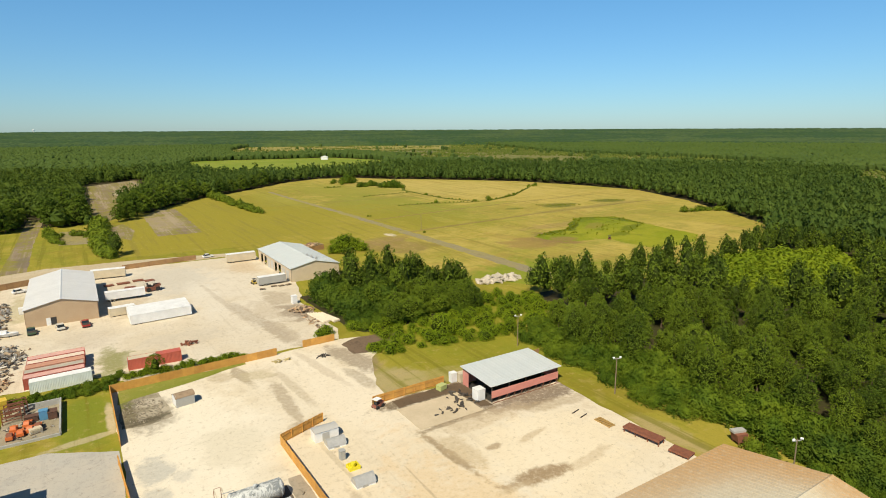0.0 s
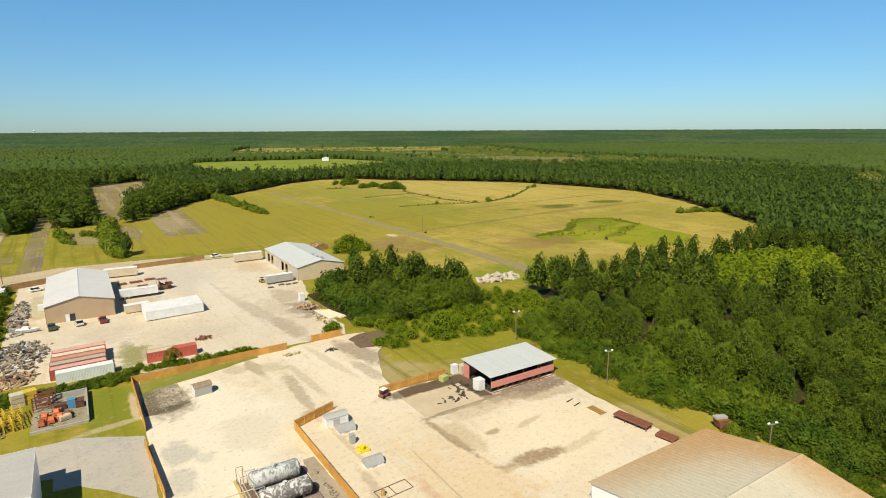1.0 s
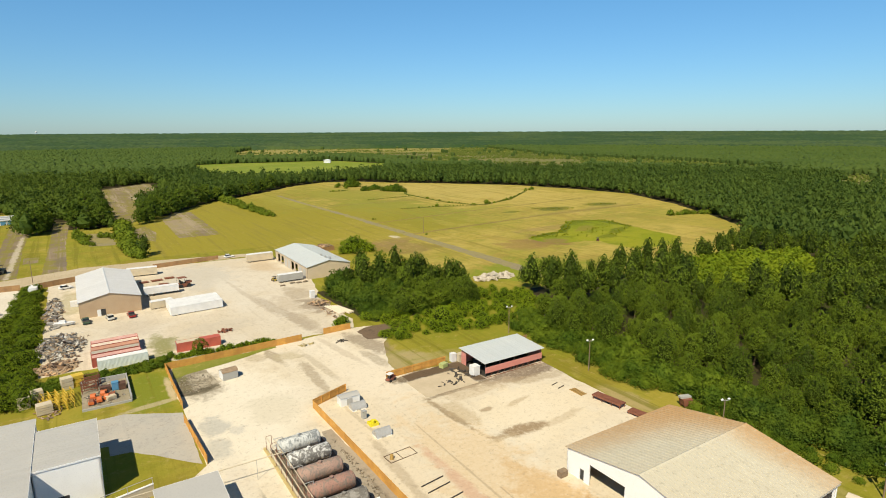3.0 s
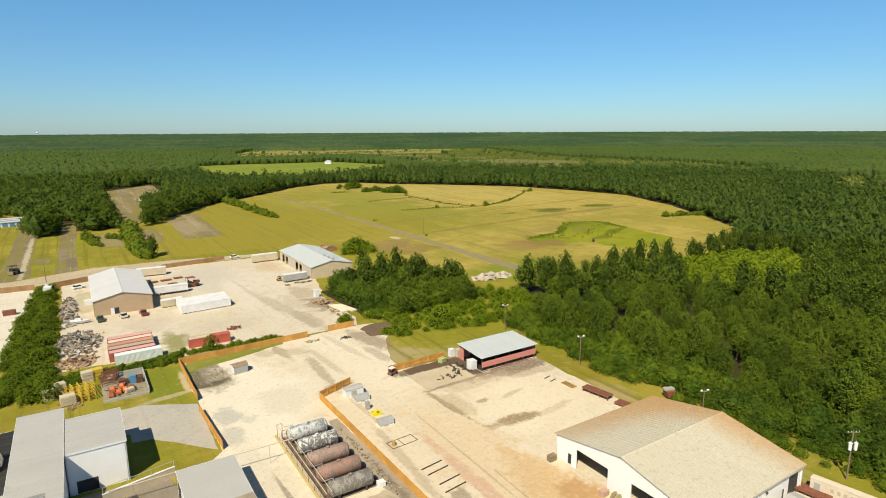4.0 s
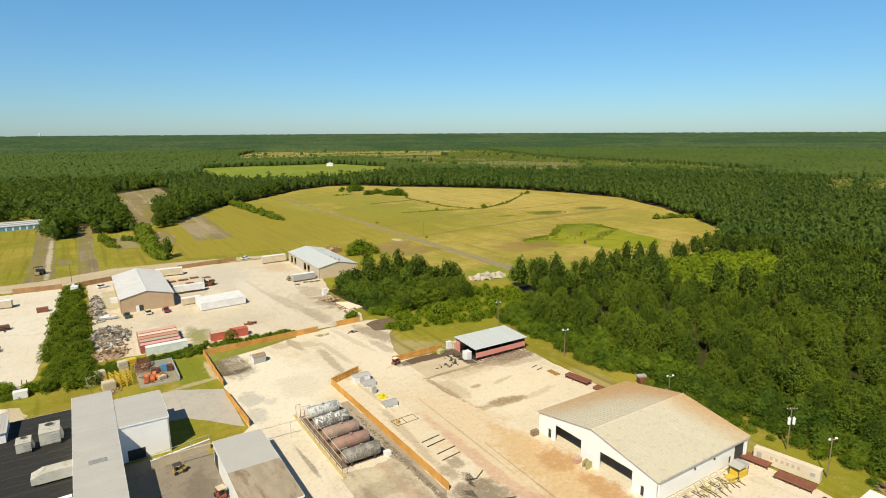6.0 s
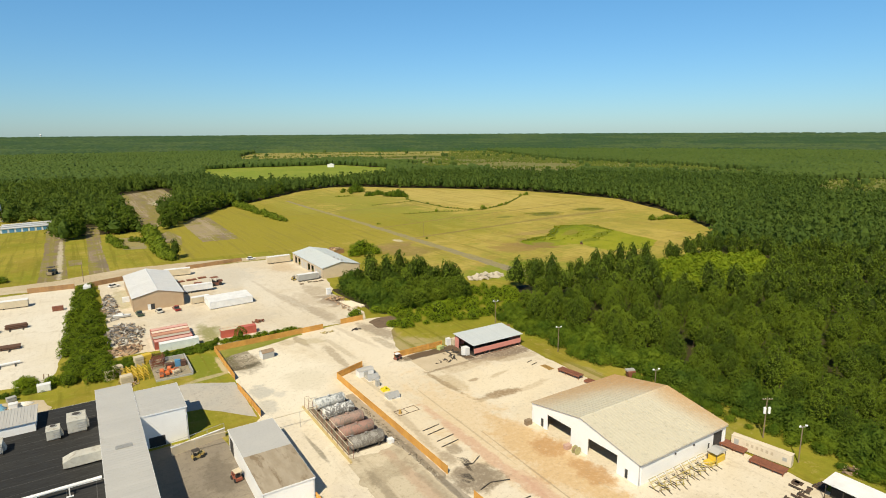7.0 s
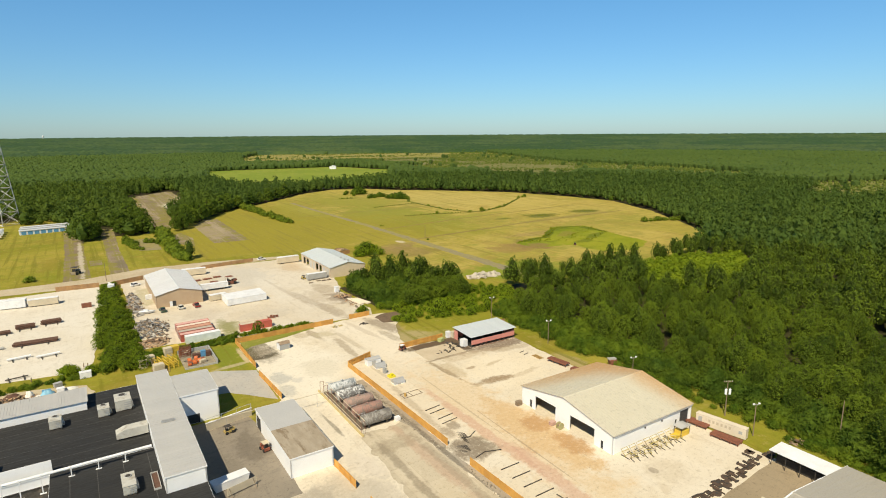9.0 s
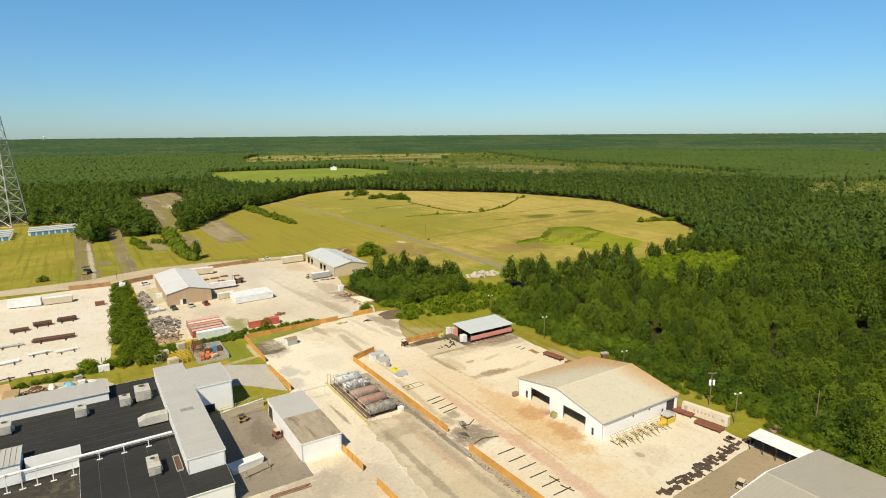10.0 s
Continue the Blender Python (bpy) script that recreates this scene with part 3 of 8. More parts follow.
def sheet(name, outline, material, z, label, category, wobble=0.8, step=2.5, thick=0.02):
    """A thin laid surface with an uneven outline, in the yard's grid."""
    pts = []
    n = len(outline)
    for i in range(n):
        a, b = Vector(outline[i]), Vector(outline[(i + 1) % n])
        k = max(1, int((b - a).length / step))
        normal = Vector((-(b - a).y, (b - a).x)).normalized()
        for j in range(k):
            p = a.lerp(b, j / k)
            w = min(1.0, min(j, k - j) * (b - a).length / k / (3 * wobble + 0.01)) * wobble * (noise.noise((p.x * 0.21, p.y * 0.21, 3.1)) + 0.6 * noise.noise((p.x * 0.8, p.y * 0.8, 7.7)))
            pts.append(p + normal * w)
    bm = bmesh.new()
    topv = [bm.verts.new((p.x, p.y, z)) for p in pts]
    low = [bm.verts.new((p.x, p.y, z - thick - 0.01)) for p in pts]
    for tri in geometry.tessellate_polygon([[Vector((p.x, p.y, 0)) for p in pts]]):
        x, y, w = (topv[q] for q in tri)
        f = bm.faces.new((x, y, w))
        f.normal_update()
        if f.normal.z < 0:
            f.normal_flip()
    for i in range(len(pts)):
        bm.faces.new((topv[i], low[i], low[(i + 1) % len(pts)], topv[(i + 1) % len(pts)]))
    return solid(name, bm, material, site(0, 0), label, category, kind="structure")


def inside(x, y, poly):
    """Which of many places lie in an outline."""
    hit = np.zeros(np.shape(x), bool)
    n = len(poly)
    for i in range(n):
        (x0, y0), (x1, y1) = poly[i], poly[(i + 1) % n]
        if y0 == y1:
            continue
        hit ^= ((y0 > y) != (y1 > y)) & (x < (x1 - x0) * (y - y0) / (y1 - y0) + x0)
    return hit


DITCH = grass_material("ditch_weeds", (0.085, 0.105, 0.012), (0.12, 0.125, 0.02), (0.07, 0.08, 0.01))
FIELD_EDGE = [(140, 150), (215, 135), (285, 150), (334, 180), (360, 217), (396, 272), (427, 345), (419, 403), (396, 474), (341, 539), (299, 579),
              (271, 618), (236, 627), (190, 602), (165, 576), (117, 527), (90, 506), (62, 466), (38, 424), (28, 396), (19, 360), (16, 288), (60, 284), (100, 284), (120, 230), (122, 175)]
make_ground()
sheet("field", FIELD_EDGE, FIELD, 0.03, "wide dry tan and green grass field", "field", 2.5, 8)
sheet("yard", [(5, 141), (40, 141), (58, 142), (72, 138), (60, 126), (54, 112), (53, 103.5), (70, 103), (72, 101), (88, 101), (87, 60), (86.5, 20), (87, 0), (88, -70), (-20, -70), (-20, 60), (5, 88), (5, 112)],
      YARD, 0.03, "pale stained concrete and gravel yard", "yard", 0.5)
sheet("north_yard", [(-22, 150), (2, 150), (9, 142.4), (58, 142.4), (61, 150), (60.5, 180), (64, 190), (67.5, 205), (67.5, 262), (20, 264), (-22, 262)],
      NORTH_YARD, 0.035, "pale gravel yard round the tan warehouse", "yard", 0.8)
sheet("west_lot", [(-160, 125), (-60, 143), (-38, 139), (-34, 170), (-31, 218), (-31, 251), (-48, 252), (-160, 248)], LOT, 0.03, "pale gravel storage lot", "yard", 0.6)
sheet("dirt_road", [(-200, 258), (-80, 258), (-40, 254), (20, 266), (64, 264), (64, 270), (20, 279), (-10, 281), (-40, 271), (-75, 270), (-200, 270)], ROAD_DIRT, 0.05, "pale dirt road along the fence", "road", 0.7)
sheet("old_strip", [(-45.5, 270), (-33.5, 274), (-35, 350), (-34, 440), (-46, 440), (-45, 350)], OLD_PAVING, 0.04, "cracked old concrete strip in the grass", "paving", 0.4)
sheet("old_strip", [(-25, 275), (-16, 277), (-16.5, 340), (-14.5, 440), (-23, 444), (-24, 340)], OLD_PAVING, 0.04, "cracked old concrete strip in the grass", "paving", 0.5)
sheet("old_slab", [(-33.3, 319), (-27.2, 318), (-27, 304), (-33, 304)], OLD_PAVING, 0.045, "small cracked old slab in the grass", "paving", 0.4, 1.5)
sheet("old_runway", [(11.5, 434), (13, 404), (17, 402), (30, 440), (44, 530), (62, 590), (64, 722), (60, 728), (15, 676)], OLD_PAVING, 0.04, "cracked brown old runway between the trees", "paving", 1.0)
sheet("old_slab", [(37.5, 336), (60, 336), (62, 446), (52, 452), (39, 420)], OLD_PAVING, 0.045, "patchy brown old slab in the field", "paving", 1.2)
sheet("old_slab", [(16.5, 350), (25, 331), (29, 363), (25, 392), (18, 378)], OLD_PAVING, 0.045, "patchy brown old slab beside the hedge", "paving", 1.0)
sheet("bare_soil", [(-6, 380), (7, 378), (6, 333), (-6, 336)], OLD_ROAD, 0.03, "brown bare soil among weeds", "soil", 1.5, 3)
sheet("field_road", [(147, 150), (154.5, 150), (154.2, 262), (154, 350), (151.5, 450), (151, 520), (148, 520), (147.5, 450), (149.4, 350), (148, 262)], OLD_ROAD, 0.06, "worn old road across the field", "road", 1.3)
def track(pts, width, label, material):
    """A narrow strip along a line across the field."""
    sheet("field_track", [(u, v - width / 2) for u, v in pts] + [(u, v + width / 2) for u, v in reversed(pts)], material, 0.055, label, "road", 0.35)


FAINT = grass_material("faint_track", (0.245, 0.195, 0.052), (0.28, 0.22, 0.06), (0.19, 0.155, 0.045))
track([(152, 272.5), (170, 275.6), (211, 280.2), (273, 288.4), (320, 290), (376, 291)], 3.6, "faint dark track across the dry field", FAINT)
track([(152, 321), (170, 323.8), (234, 334.3), (300, 340), (372, 345.6)], 2.8, "faint dark track across the dry field", FAINT)
track([(203, 439), (222, 444), (254, 446)], 2.2, "weedy dark line beside the ditch", DITCH)
track([(203, 524.6), (212, 523.6), (222, 523)], 2.2, "weedy dark line in the far field", DITCH)
track([(200, 372.5), (229, 369), (251, 359), (272, 359.5)], 2.2, "weedy dark line across the field", DITCH)
RIM = (0.085, 0.11, 0.008)
LUSH = grass_material("lush_grass", (0.165, 0.205, 0.010), (0.25, 0.26, 0.018), (0.12, 0.15, 0.010), dry=(0.33, 0.27, 0.06), dry_from=0.60, spots=(
    (216, 229, 16, 3.5, 3, RIM, 0.9), (240, 238, 16, 3, 42, RIM, 0.9), (263, 252, 14, 4, 20, (0.12, 0.15, 0.01), 0.8), (282, 236, 4, 14, 10, RIM, 0.85), (262, 216, 16, 4, 20, RIM, 0.7),
    (240, 206, 12, 4, 10, RIM, 0.6), (250, 232, 12, 4, 30, (0.22, 0.17, 0.04), 0.6), (207, 212, 7, 6, 0, (0.24, 0.16, 0.06), 0.8), (262, 190, 12, 9, 0, (0.19, 0.225, 0.01), 0.7)))
sheet("lush_patch", [(200, 226), (216, 231), (231, 233), (246, 247), (262, 258), (275, 254), (286, 246), (283, 232), (281, 222), (277, 205), (274, 182), (258, 172), (240, 170), (226, 175), (225, 188), (227, 199), (216, 203), (203, 206), (199, 216)], LUSH, 0.045, "lush green hollow in the dry field", "grass", 2.5, 3)
sheet("field_ditch", [(263, 484), (252.6, 463), (250.2, 410), (250.2, 385), (259, 363), (269.8, 356.6), (308.8, 373.4), (365, 418.6), (364, 420.6), (307.4, 376), (269.4, 360), (261, 365), (253, 386), (253, 410), (255.6, 463), (266, 482)], DITCH, 0.055, "weedy dark ditch winding through the field", "ditch", 0.5)

sheet("grey_paving", [(-9.5, 101), (-6, 100.5), (4.5, 89), (4.7, 112), (-6, 118), (-20, 118), (-20, 108), (-9.5, 105)], GREY_PAVE, 0.045, "pale grey paving beside the tall building", "paving", 0.3)
sheet("service_court", [(-20.5, 45), (-4, 45), (-4, 78), (-5, 86), (-20.5, 86)], BROWN_PAVE, 0.05, "brown asphalt court between buildings", "paving", 0.2)
sheet("meadow", [(130, 845), (140, 690), (183, 666), (225, 657), (280, 673), (353, 698), (476, 934), (433, 1084), (241, 1103), (176, 1094)], MEADOW, 0.05, "bright green far meadow", "field", 5, 15)
sheet("savanna", [sv for sv in [(CS * x + SN * y, -SN * x + CS * y) for x, y in ((-590, 1500), (-552, 1880), (-402, 2080), (-85, 2060), (171, 1729), (290, 1235), (225, 985), (108, 1040), (61, 1205), (-164, 1550), (-381, 1530))]], SAVANNA_GRASS, 0.3, "pale scrub clearing far in the woods", "field", 8, 30)
# litter coloured very dark, so that gaps between crowns read as shade
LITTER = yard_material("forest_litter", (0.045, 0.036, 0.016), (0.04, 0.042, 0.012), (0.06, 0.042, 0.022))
WOODS_EDGE = [(-420, 392), (-150, 434), (-76, 540), (-36, 500), (-36, 404), (-24, 404), (-10, 402), (10, 402), (40, 440), (100, 300), (124, 240), (135, 170), (215, 150), (285, 146), (340, 172), (440, 140), (440, -80), (1500, -700),
              (1750, -200), (1700, 500), (1300, 1200), (900, 1500), (200, 1720), (-500, 1650), (-1000, 1300), (-900, 600)]
sheet("forest_floor", WOODS_EDGE, LITTER, 0.02, "leaf litter under the pines, coloured dark like their shade", "forest floor", 2.0, 25)
sheet("forest_floor", [(101, -80), (420, -80), (440, 140), (340, 170), (285, 146), (215, 132), (140, 146), (127, 146), (127, 118), (101, 118), (102, 62), (107, 40), (108, 10), (106, -6), (101, -14)], LITTER, 0.02, "leaf litter under the pines, coloured dark like their shade", "forest floor", 0.8, 4)
sheet("forest_floor", [(64, 147), (66, 143), (100, 141), (112, 150), (108, 166), (96, 178), (62, 187)], LITTER, 0.02, "leaf litter under the pines, coloured dark like their shade", "forest floor", 0.5, 4)
APRON_STAINS = ((24, 40, 1.6, 18, 2, (0.44, 0.30, 0.21), 0.6), (20, 52, 6, 3, 0, (0.30, 0.25, 0.17), 0.6), (17, 34, 1.0, 22, 0, (0.24, 0.20, 0.14), 0.7), (25.6, 30, 1.2, 24, 0, (0.30, 0.25, 0.18), 0.6), (21, 22, 3, 9, 0, (0.50, 0.42, 0.29), 0.6))
SLAB_SHADES = [yard_material("apron_slab", tuple(x * k for x in (0.52, 0.455, 0.34)), tuple(x * k for x in (0.475, 0.405, 0.295)), tuple(x * k for x in (0.40, 0.335, 0.24)), spots=APRON_STAINS) for k in (1.0, 0.93, 1.06)]
sheet("apron_bed", [(15.5, 60), (27.3, 59.5), (27.4, 39), (28, 28), (29, 14), (30.4, -20), (12.6, -20), (12.6, 25), (13, 32), (14.2, 44)], SLAB_SHADES[1], 0.036, "worn brown concrete apron beside the board fence", "paving", 1.5, 0.9)
slab_turn = (0, 2, 1, 0, 0, 1, 2, 0, 1, 0, 2, 0, 1, 1, 0, 2)
for k in range(5):
    for q in range(3):
        a, c = 14.6 + 4.2 * q, 50.4 - 8.0 * k
        sheet("apron_slab", [(a, c), (a + 4.08, c), (a + 4.08, c + 7.86), (a, c + 7.86)], SLAB_SHADES[slab_turn[3 * k + q]], 0.05, "worn olive-brown concrete slab in the yard", "paving", 0.06, 1.6)
GRAVEL = yard_material("dark_gravel", (0.36, 0.315, 0.25), (0.30, 0.26, 0.205), (0.20, 0.17, 0.13), rag=2.0, spots=((28, 45, 0.6, 20, 0, (0.17, 0.145, 0.11), 0.7),))
sheet("gravel_strip", [(26.8, 88), (28.8, 88), (29.6, 70), (29.7, 44.5), (28.6, 43), (29.5, 35), (30.6, 10), (31.4, -12), (29.8, -12), (28.8, 14), (27.9, 28), (27.2, 40), (27.0, 56), (25.6, 63), (26.0, 80)], GRAVEL, 0.054, "dark stony strip along the board fence", "gravel", 0.5, 1.2)


DARK_SOIL = yard_material("dark_soil", (0.12, 0.085, 0.055), (0.17, 0.12, 0.08), (0.08, 0.06, 0.04))
BROKEN = yard_material("broken_slab", (0.34, 0.30, 0.23), (0.25, 0.22, 0.15), (0.13, 0.11, 0.07), spots=((9, 121.5, 5, 1.8, 10, (0.10, 0.085, 0.055), 0.9), (11, 130, 3, 2.5, 0, (0.50, 0.45, 0.36), 0.8), (11.5, 124.5, 3, 1.6, 15, (0.46, 0.41, 0.32), 0.7), (7, 131, 1.5, 3, 0, (0.14, 0.15, 0.04), 0.9), (7.5, 126, 1.2, 3, 0, (0.16, 0.14, 0.08), 0.8)))
sheet("soil_patch", [(57, 138), (62, 140.5), (67, 140), (74, 138.6), (70, 132.5), (63, 129), (57, 130.5)], DARK_SOIL, 0.05, "dark bare soil beside the bushes", "soil", 1.2, 1.5)
sheet("broken_slab", [(5.6, 120), (10, 119), (14.6, 120.5), (14.2, 127), (13.4, 133.4), (9, 133.4), (5.8, 132.5)], BROKEN, 0.045, "broken grey-brown slab inside the fence", "paving", 0.6, 1.5)
sheet("soil_patch", [(53, 99.2), (66.4, 99.4), (67, 91), (69.5, 90), (69.6, 102.6), (66, 103.0), (53, 102.6)], DARK_SOIL, 0.04, "dark bare soil round the open shed", "soil", 0.3, 1.5)

# ---------------------------------------------------------------- trees
RNG = np.random.default_rng(11)


def leaf_tris(centre, normal, size):
    """One ragged triangle per place, facing roughly along its normal."""
    n = len(centre)
    normal = normal / np.linalg.norm(normal, axis=1, keepdims=True)
    a = np.cross(normal, RNG.normal(size=(n, 3)))
    a /= np.linalg.norm(a, axis=1, keepdims=True)
    b = np.cross(normal, a)
    s = size * RNG.uniform(0.7, 1.35, (n, 1))
    return np.stack([centre + 1.3 * a * s, centre - 0.7 * a * s + 0.5 * b * s, centre - 0.7 * a * s - 0.5 * b * s], 1)


def crown_tris(height, radius, base, clumps, each, size, spread=0.24, point=0.75, rough=0.38, lump=0.32):
    """A crown of many small leaf clumps with an uneven outline and gaps. point: 0.3 is round, 0.9 comes to a point."""
    out = [cone_core(height, radius, base, 0.0, 0.62, 8, 4, 0.25)]
    for k in range(clumps):
        f = (k + RNG.uniform(0, 1)) / clumps
        z = base + (height - base) * f
        prof = max(0.06, (1 - (f if point > 0.6 else f * f)) ** point) * (0.7 + 0.3 * min(1, f * 4))
        ang = k * 2.4 + RNG.uniform(-0.6, 0.6)
        r = radius * prof * RNG.uniform(0.55, 1.0)
        c = np.array([r * math.cos(ang), r * math.sin(ang), z])
        cr = radius * spread * RNG.uniform(0.75, 1.3) * (0.8 + 0.4 * (1 - f))
        d = RNG.normal(size=(each, 3))
        d[:, 2] = np.abs(d[:, 2]) - 0.3
        d /= np.linalg.norm(d, axis=1, keepdims=True)
        p = c + d * cr * np.array([1, 1, 0.95]) * RNG.uniform(0.5, 1.15, (each, 1))
        out_ = p - np.array([0, 0, base + (height - base) * 0.3])
        out_ /= np.linalg.norm(out_, axis=1, keepdims=True) + 1e-6
        nrm = 1.25 * out_ + lump * d + RNG.normal(size=(each, 3)) * rough
        out.append(leaf_tris(p, nrm, size))
    return np.concatenate(out)


def dome(f, point):
    """How far a crown reaches at a share of its height: the larger point, the nearer to a cone."""
    return (1 - f ** (2.6 - 1.6 * point)) ** (0.5 + 0.5 * point)


def cone_core(height, radius, base, point, fill, sides, rings, jitter):
    """The closed inner mass of a crown: a jagged, lumpy cone."""
    fs = np.linspace(0.0, 1.0, rings)
    pts = []
    for i, f in enumerate(fs):
        r = radius * fill * max(0.03, dome(f, point)) * (0.55 if i == 0 else 1.0)
        a = 2 * math.pi * (np.arange(sides) + 0.5 * (i % 2)) / sides
        rr = r * RNG.uniform(1 - jitter, 1 + jitter, sides)
        zz = base + (height * 0.97 - base) * f + RNG.uniform(-1, 1, sides) * jitter * 0.35 * (height - base) / rings
        pts.append(np.stack([rr * np.cos(a), rr * np.sin(a), zz], 1))
    out = []
    for a, b in zip(pts, pts[1:]):
        for i in range(sides):
            j = (i + 1) % sides
            out += [(a[i], a[j], b[i]), (a[j], b[j], b[i])]
    return np.array(out)


def far_crown(height, radius):
    """A far crown as a faceted lump that reaches down to the ground."""
    a = 2 * math.pi * (np.arange(5) + RNG.uniform(-0.2, 0.2, 5)) / 5
    low = np.stack([0.8 * radius * np.cos(a), 0.8 * radius * np.sin(a), np.full(5, height * 0.1)], 1)
    top = np.stack([0.85 * radius * np.cos(a + 0.5), 0.85 * radius * np.sin(a + 0.5), height * RNG.uniform(0.68, 0.82, 5)], 1)
    tip = np.array([0.3 * radius * RNG.uniform(-1, 1), 0.3 * radius * RNG.uniform(-1, 1), height])
    out = []
    for i in range(5):
        j = (i + 1) % 5
        out += [(low[i], low[j], top[i]), (low[j], top[j], top[i]), (top[i], top[j], tip)]
    return np.array(out)


def pine_tris(height, radius, base, puffs, tufts, length, width, point=0.2, loose=0.45, core=(8, 5), puff=0.33, high=1.1):
    """A pine's crown: puffs of narrow needle tufts at the limbs' ends, set over a dome round a closed core."""
    out = [cone_core(base + 0.82 * (height - base), radius, base, point, 0.42 if tufts > 9 else 0.62, core[0], core[1], 0.22)]
    for k in range(puffs):
        f = (k + RNG.uniform(0.0, 0.8)) / puffs
        f = f ** high
        r = radius * dome(f, point) * RNG.uniform(0.62, 0.92) * (0.8 + 0.2 * min(1, f * 4))
        a = k * 2.4 + RNG.uniform(-0.35, 0.35)
        cr = radius * puff * RNG.uniform(0.75, 1.2) * (1.1 - 0.35 * f)
        c = np.array([r * math.cos(a), r * math.sin(a), base + (height - base) * f * 0.94])
        away = np.array([math.cos(a) * (1.1 - f), math.sin(a) * (1.1 - f), 0.35 + 0.9 * f])
        away /= np.linalg.norm(away)
        d = RNG.normal(size=(tufts, 3)) + 0.75 * away
        d[:, 2] = np.where(d[:, 2] < -0.35, -0.5 * d[:, 2], d[:, 2])
        d /= np.linalg.norm(d, axis=1, keepdims=True)
        p = c + d * cr * RNG.uniform(0.7, 1.08, (tufts, 1)) * np.array([1, 1, 0.8])
        way = 0.7 * d + np.array([0, 0, 0.2]) + RNG.normal(size=(tufts, 3)) * 0.6
        way /= np.linalg.norm(way, axis=1, keepdims=True)
        face = 0.4 * d + 1.3 * away + RNG.normal(size=(tufts, 3)) * loose * 0.7
        across = np.cross(way, face)
        across /= np.linalg.norm(across, axis=1, keepdims=True) + 1e-6
        q = RNG.uniform(0.7, 1.3, (tufts, 1))
        p0 = p - way * length * q * 0.45
        out.append(np.stack([p0 + across * width * q, p0 - across * width * q, p + way * length * q * 0.55], 1))
    return np.concatenate(out)


def pine_crown(height, radius, base, n, length, width, point, lobes=13, core=(8, 5)):
    """A closed pine crown: needle tufts all over a lumpy dome, facing outwards."""
    out = [cone_core(base + 0.9 * (height - base), radius, base, point, 0.55, core[0], core[1], 0.2)]
    lf = (np.arange(lobes) + RNG.uniform(0.1, 0.9, lobes)) / lobes
    la = np.arange(lobes) * 2.4 + RNG.uniform(-0.4, 0.4, lobes)
    f, a = RNG.uniform(0, 1, n) ** 0.8, RNG.uniform(0, 2 * math.pi, n)

    def at(f, a):
        reach = dome(f, point)
        return np.stack([reach * np.cos(a), reach * np.sin(a), 1.6 * f], -1)

    p, l = at(f, a), at(lf, la)
    off = p[:, None, :] - l[None, :, :]
    d2 = (off ** 2).sum(2)
    near = d2.argmin(1)
    g = np.exp(-d2.min(1) / 0.11)
    off = off[np.arange(n), near]
    away = np.stack([np.cos(a) * (1.1 - f), np.sin(a) * (1.1 - f), 0.2 + 0.9 * f], 1)
    away /= np.linalg.norm(away, axis=1, keepdims=True)
    k = (0.70 + 0.34 * g) * RNG.uniform(0.9, 1.06, n)
    reach = radius * dome(f, point) * k
    pos = np.stack([reach * np.cos(a), reach * np.sin(a), base + (height - base) * f * (0.80 + 0.20 * g)], 1)
    face = away + 1.1 * off + RNG.normal(size=(n, 3)) * 0.22
    way = 0.5 * away + 0.6 * off + np.array([0, 0, -0.1]) + RNG.normal(size=(n, 3)) * 0.5
    way /= np.linalg.norm(way, axis=1, keepdims=True)
    across = np.cross(way, face)
    across /= np.linalg.norm(across, axis=1, keepdims=True) + 1e-6
    q = RNG.uniform(0.7, 1.3, (n, 1))
    p0 = pos - way * length * q * 0.45
    out.append(np.stack([p0 + across * width * q, p0 - across * width * q, pos + way * length * q * 0.55], 1))
    return np.concatenate(out)


def tri_mesh(name, tris, material, inner=0):
    """A mesh of loose triangles; the first inner ones are a crown's core, coloured dark like shade."""
    me = bpy.data.meshes.new(name)
    if inner:
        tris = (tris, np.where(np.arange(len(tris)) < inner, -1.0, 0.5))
    tris, hue = tris if isinstance(tris, tuple) else (tris, None)
    n = len(tris)
    me.vertices.add(3 * n)
    me.vertices.foreach_set("co", np.ascontiguousarray(tris, np.float32).ravel())
    me.loops.add(3 * n)
    me.loops.foreach_set("vertex_index", np.arange(3 * n, dtype=np.int32))
    me.polygons.add(n)
    me.polygons.foreach_set("loop_start", np.arange(0, 3 * n, 3, dtype=np.int32))
    me.update(calc_edges=True)
    if hue is not None:
        me.attributes.new("tree", 'FLOAT', 'FACE').data.foreach_set("value", hue.astype(np.float32))
    me.materials.append(material)
    return me


def trunk_mesh(height, r, limbs, reach):
    bm = bmesh.new()
    pts = [Vector((0, 0, -0.2))]
    for i in range(1, 5):
        pts.append(Vector((random.uniform(-0.15, 0.15) * i, random.uniform(-0.15, 0.15) * i, height * i / 4.4)))
    for i in range(4):
        rod(bm, pts[i], pts[i + 1], r * (1 - i * 0.2), r * (0.8 - i * 0.2), 6)
    for k in range(limbs):
        f = 0.45 + 0.45 * k / limbs
        a = k * 2.4
        p = pts[0].lerp(pts[4], f)
        rod(bm, p, p + Vector((math.cos(a), math.sin(a), 0.45)) * reach * (1.2 - f), r * 0.28, r * 0.08, 4)
    return mesh_of(bm, "trunk", BARK)


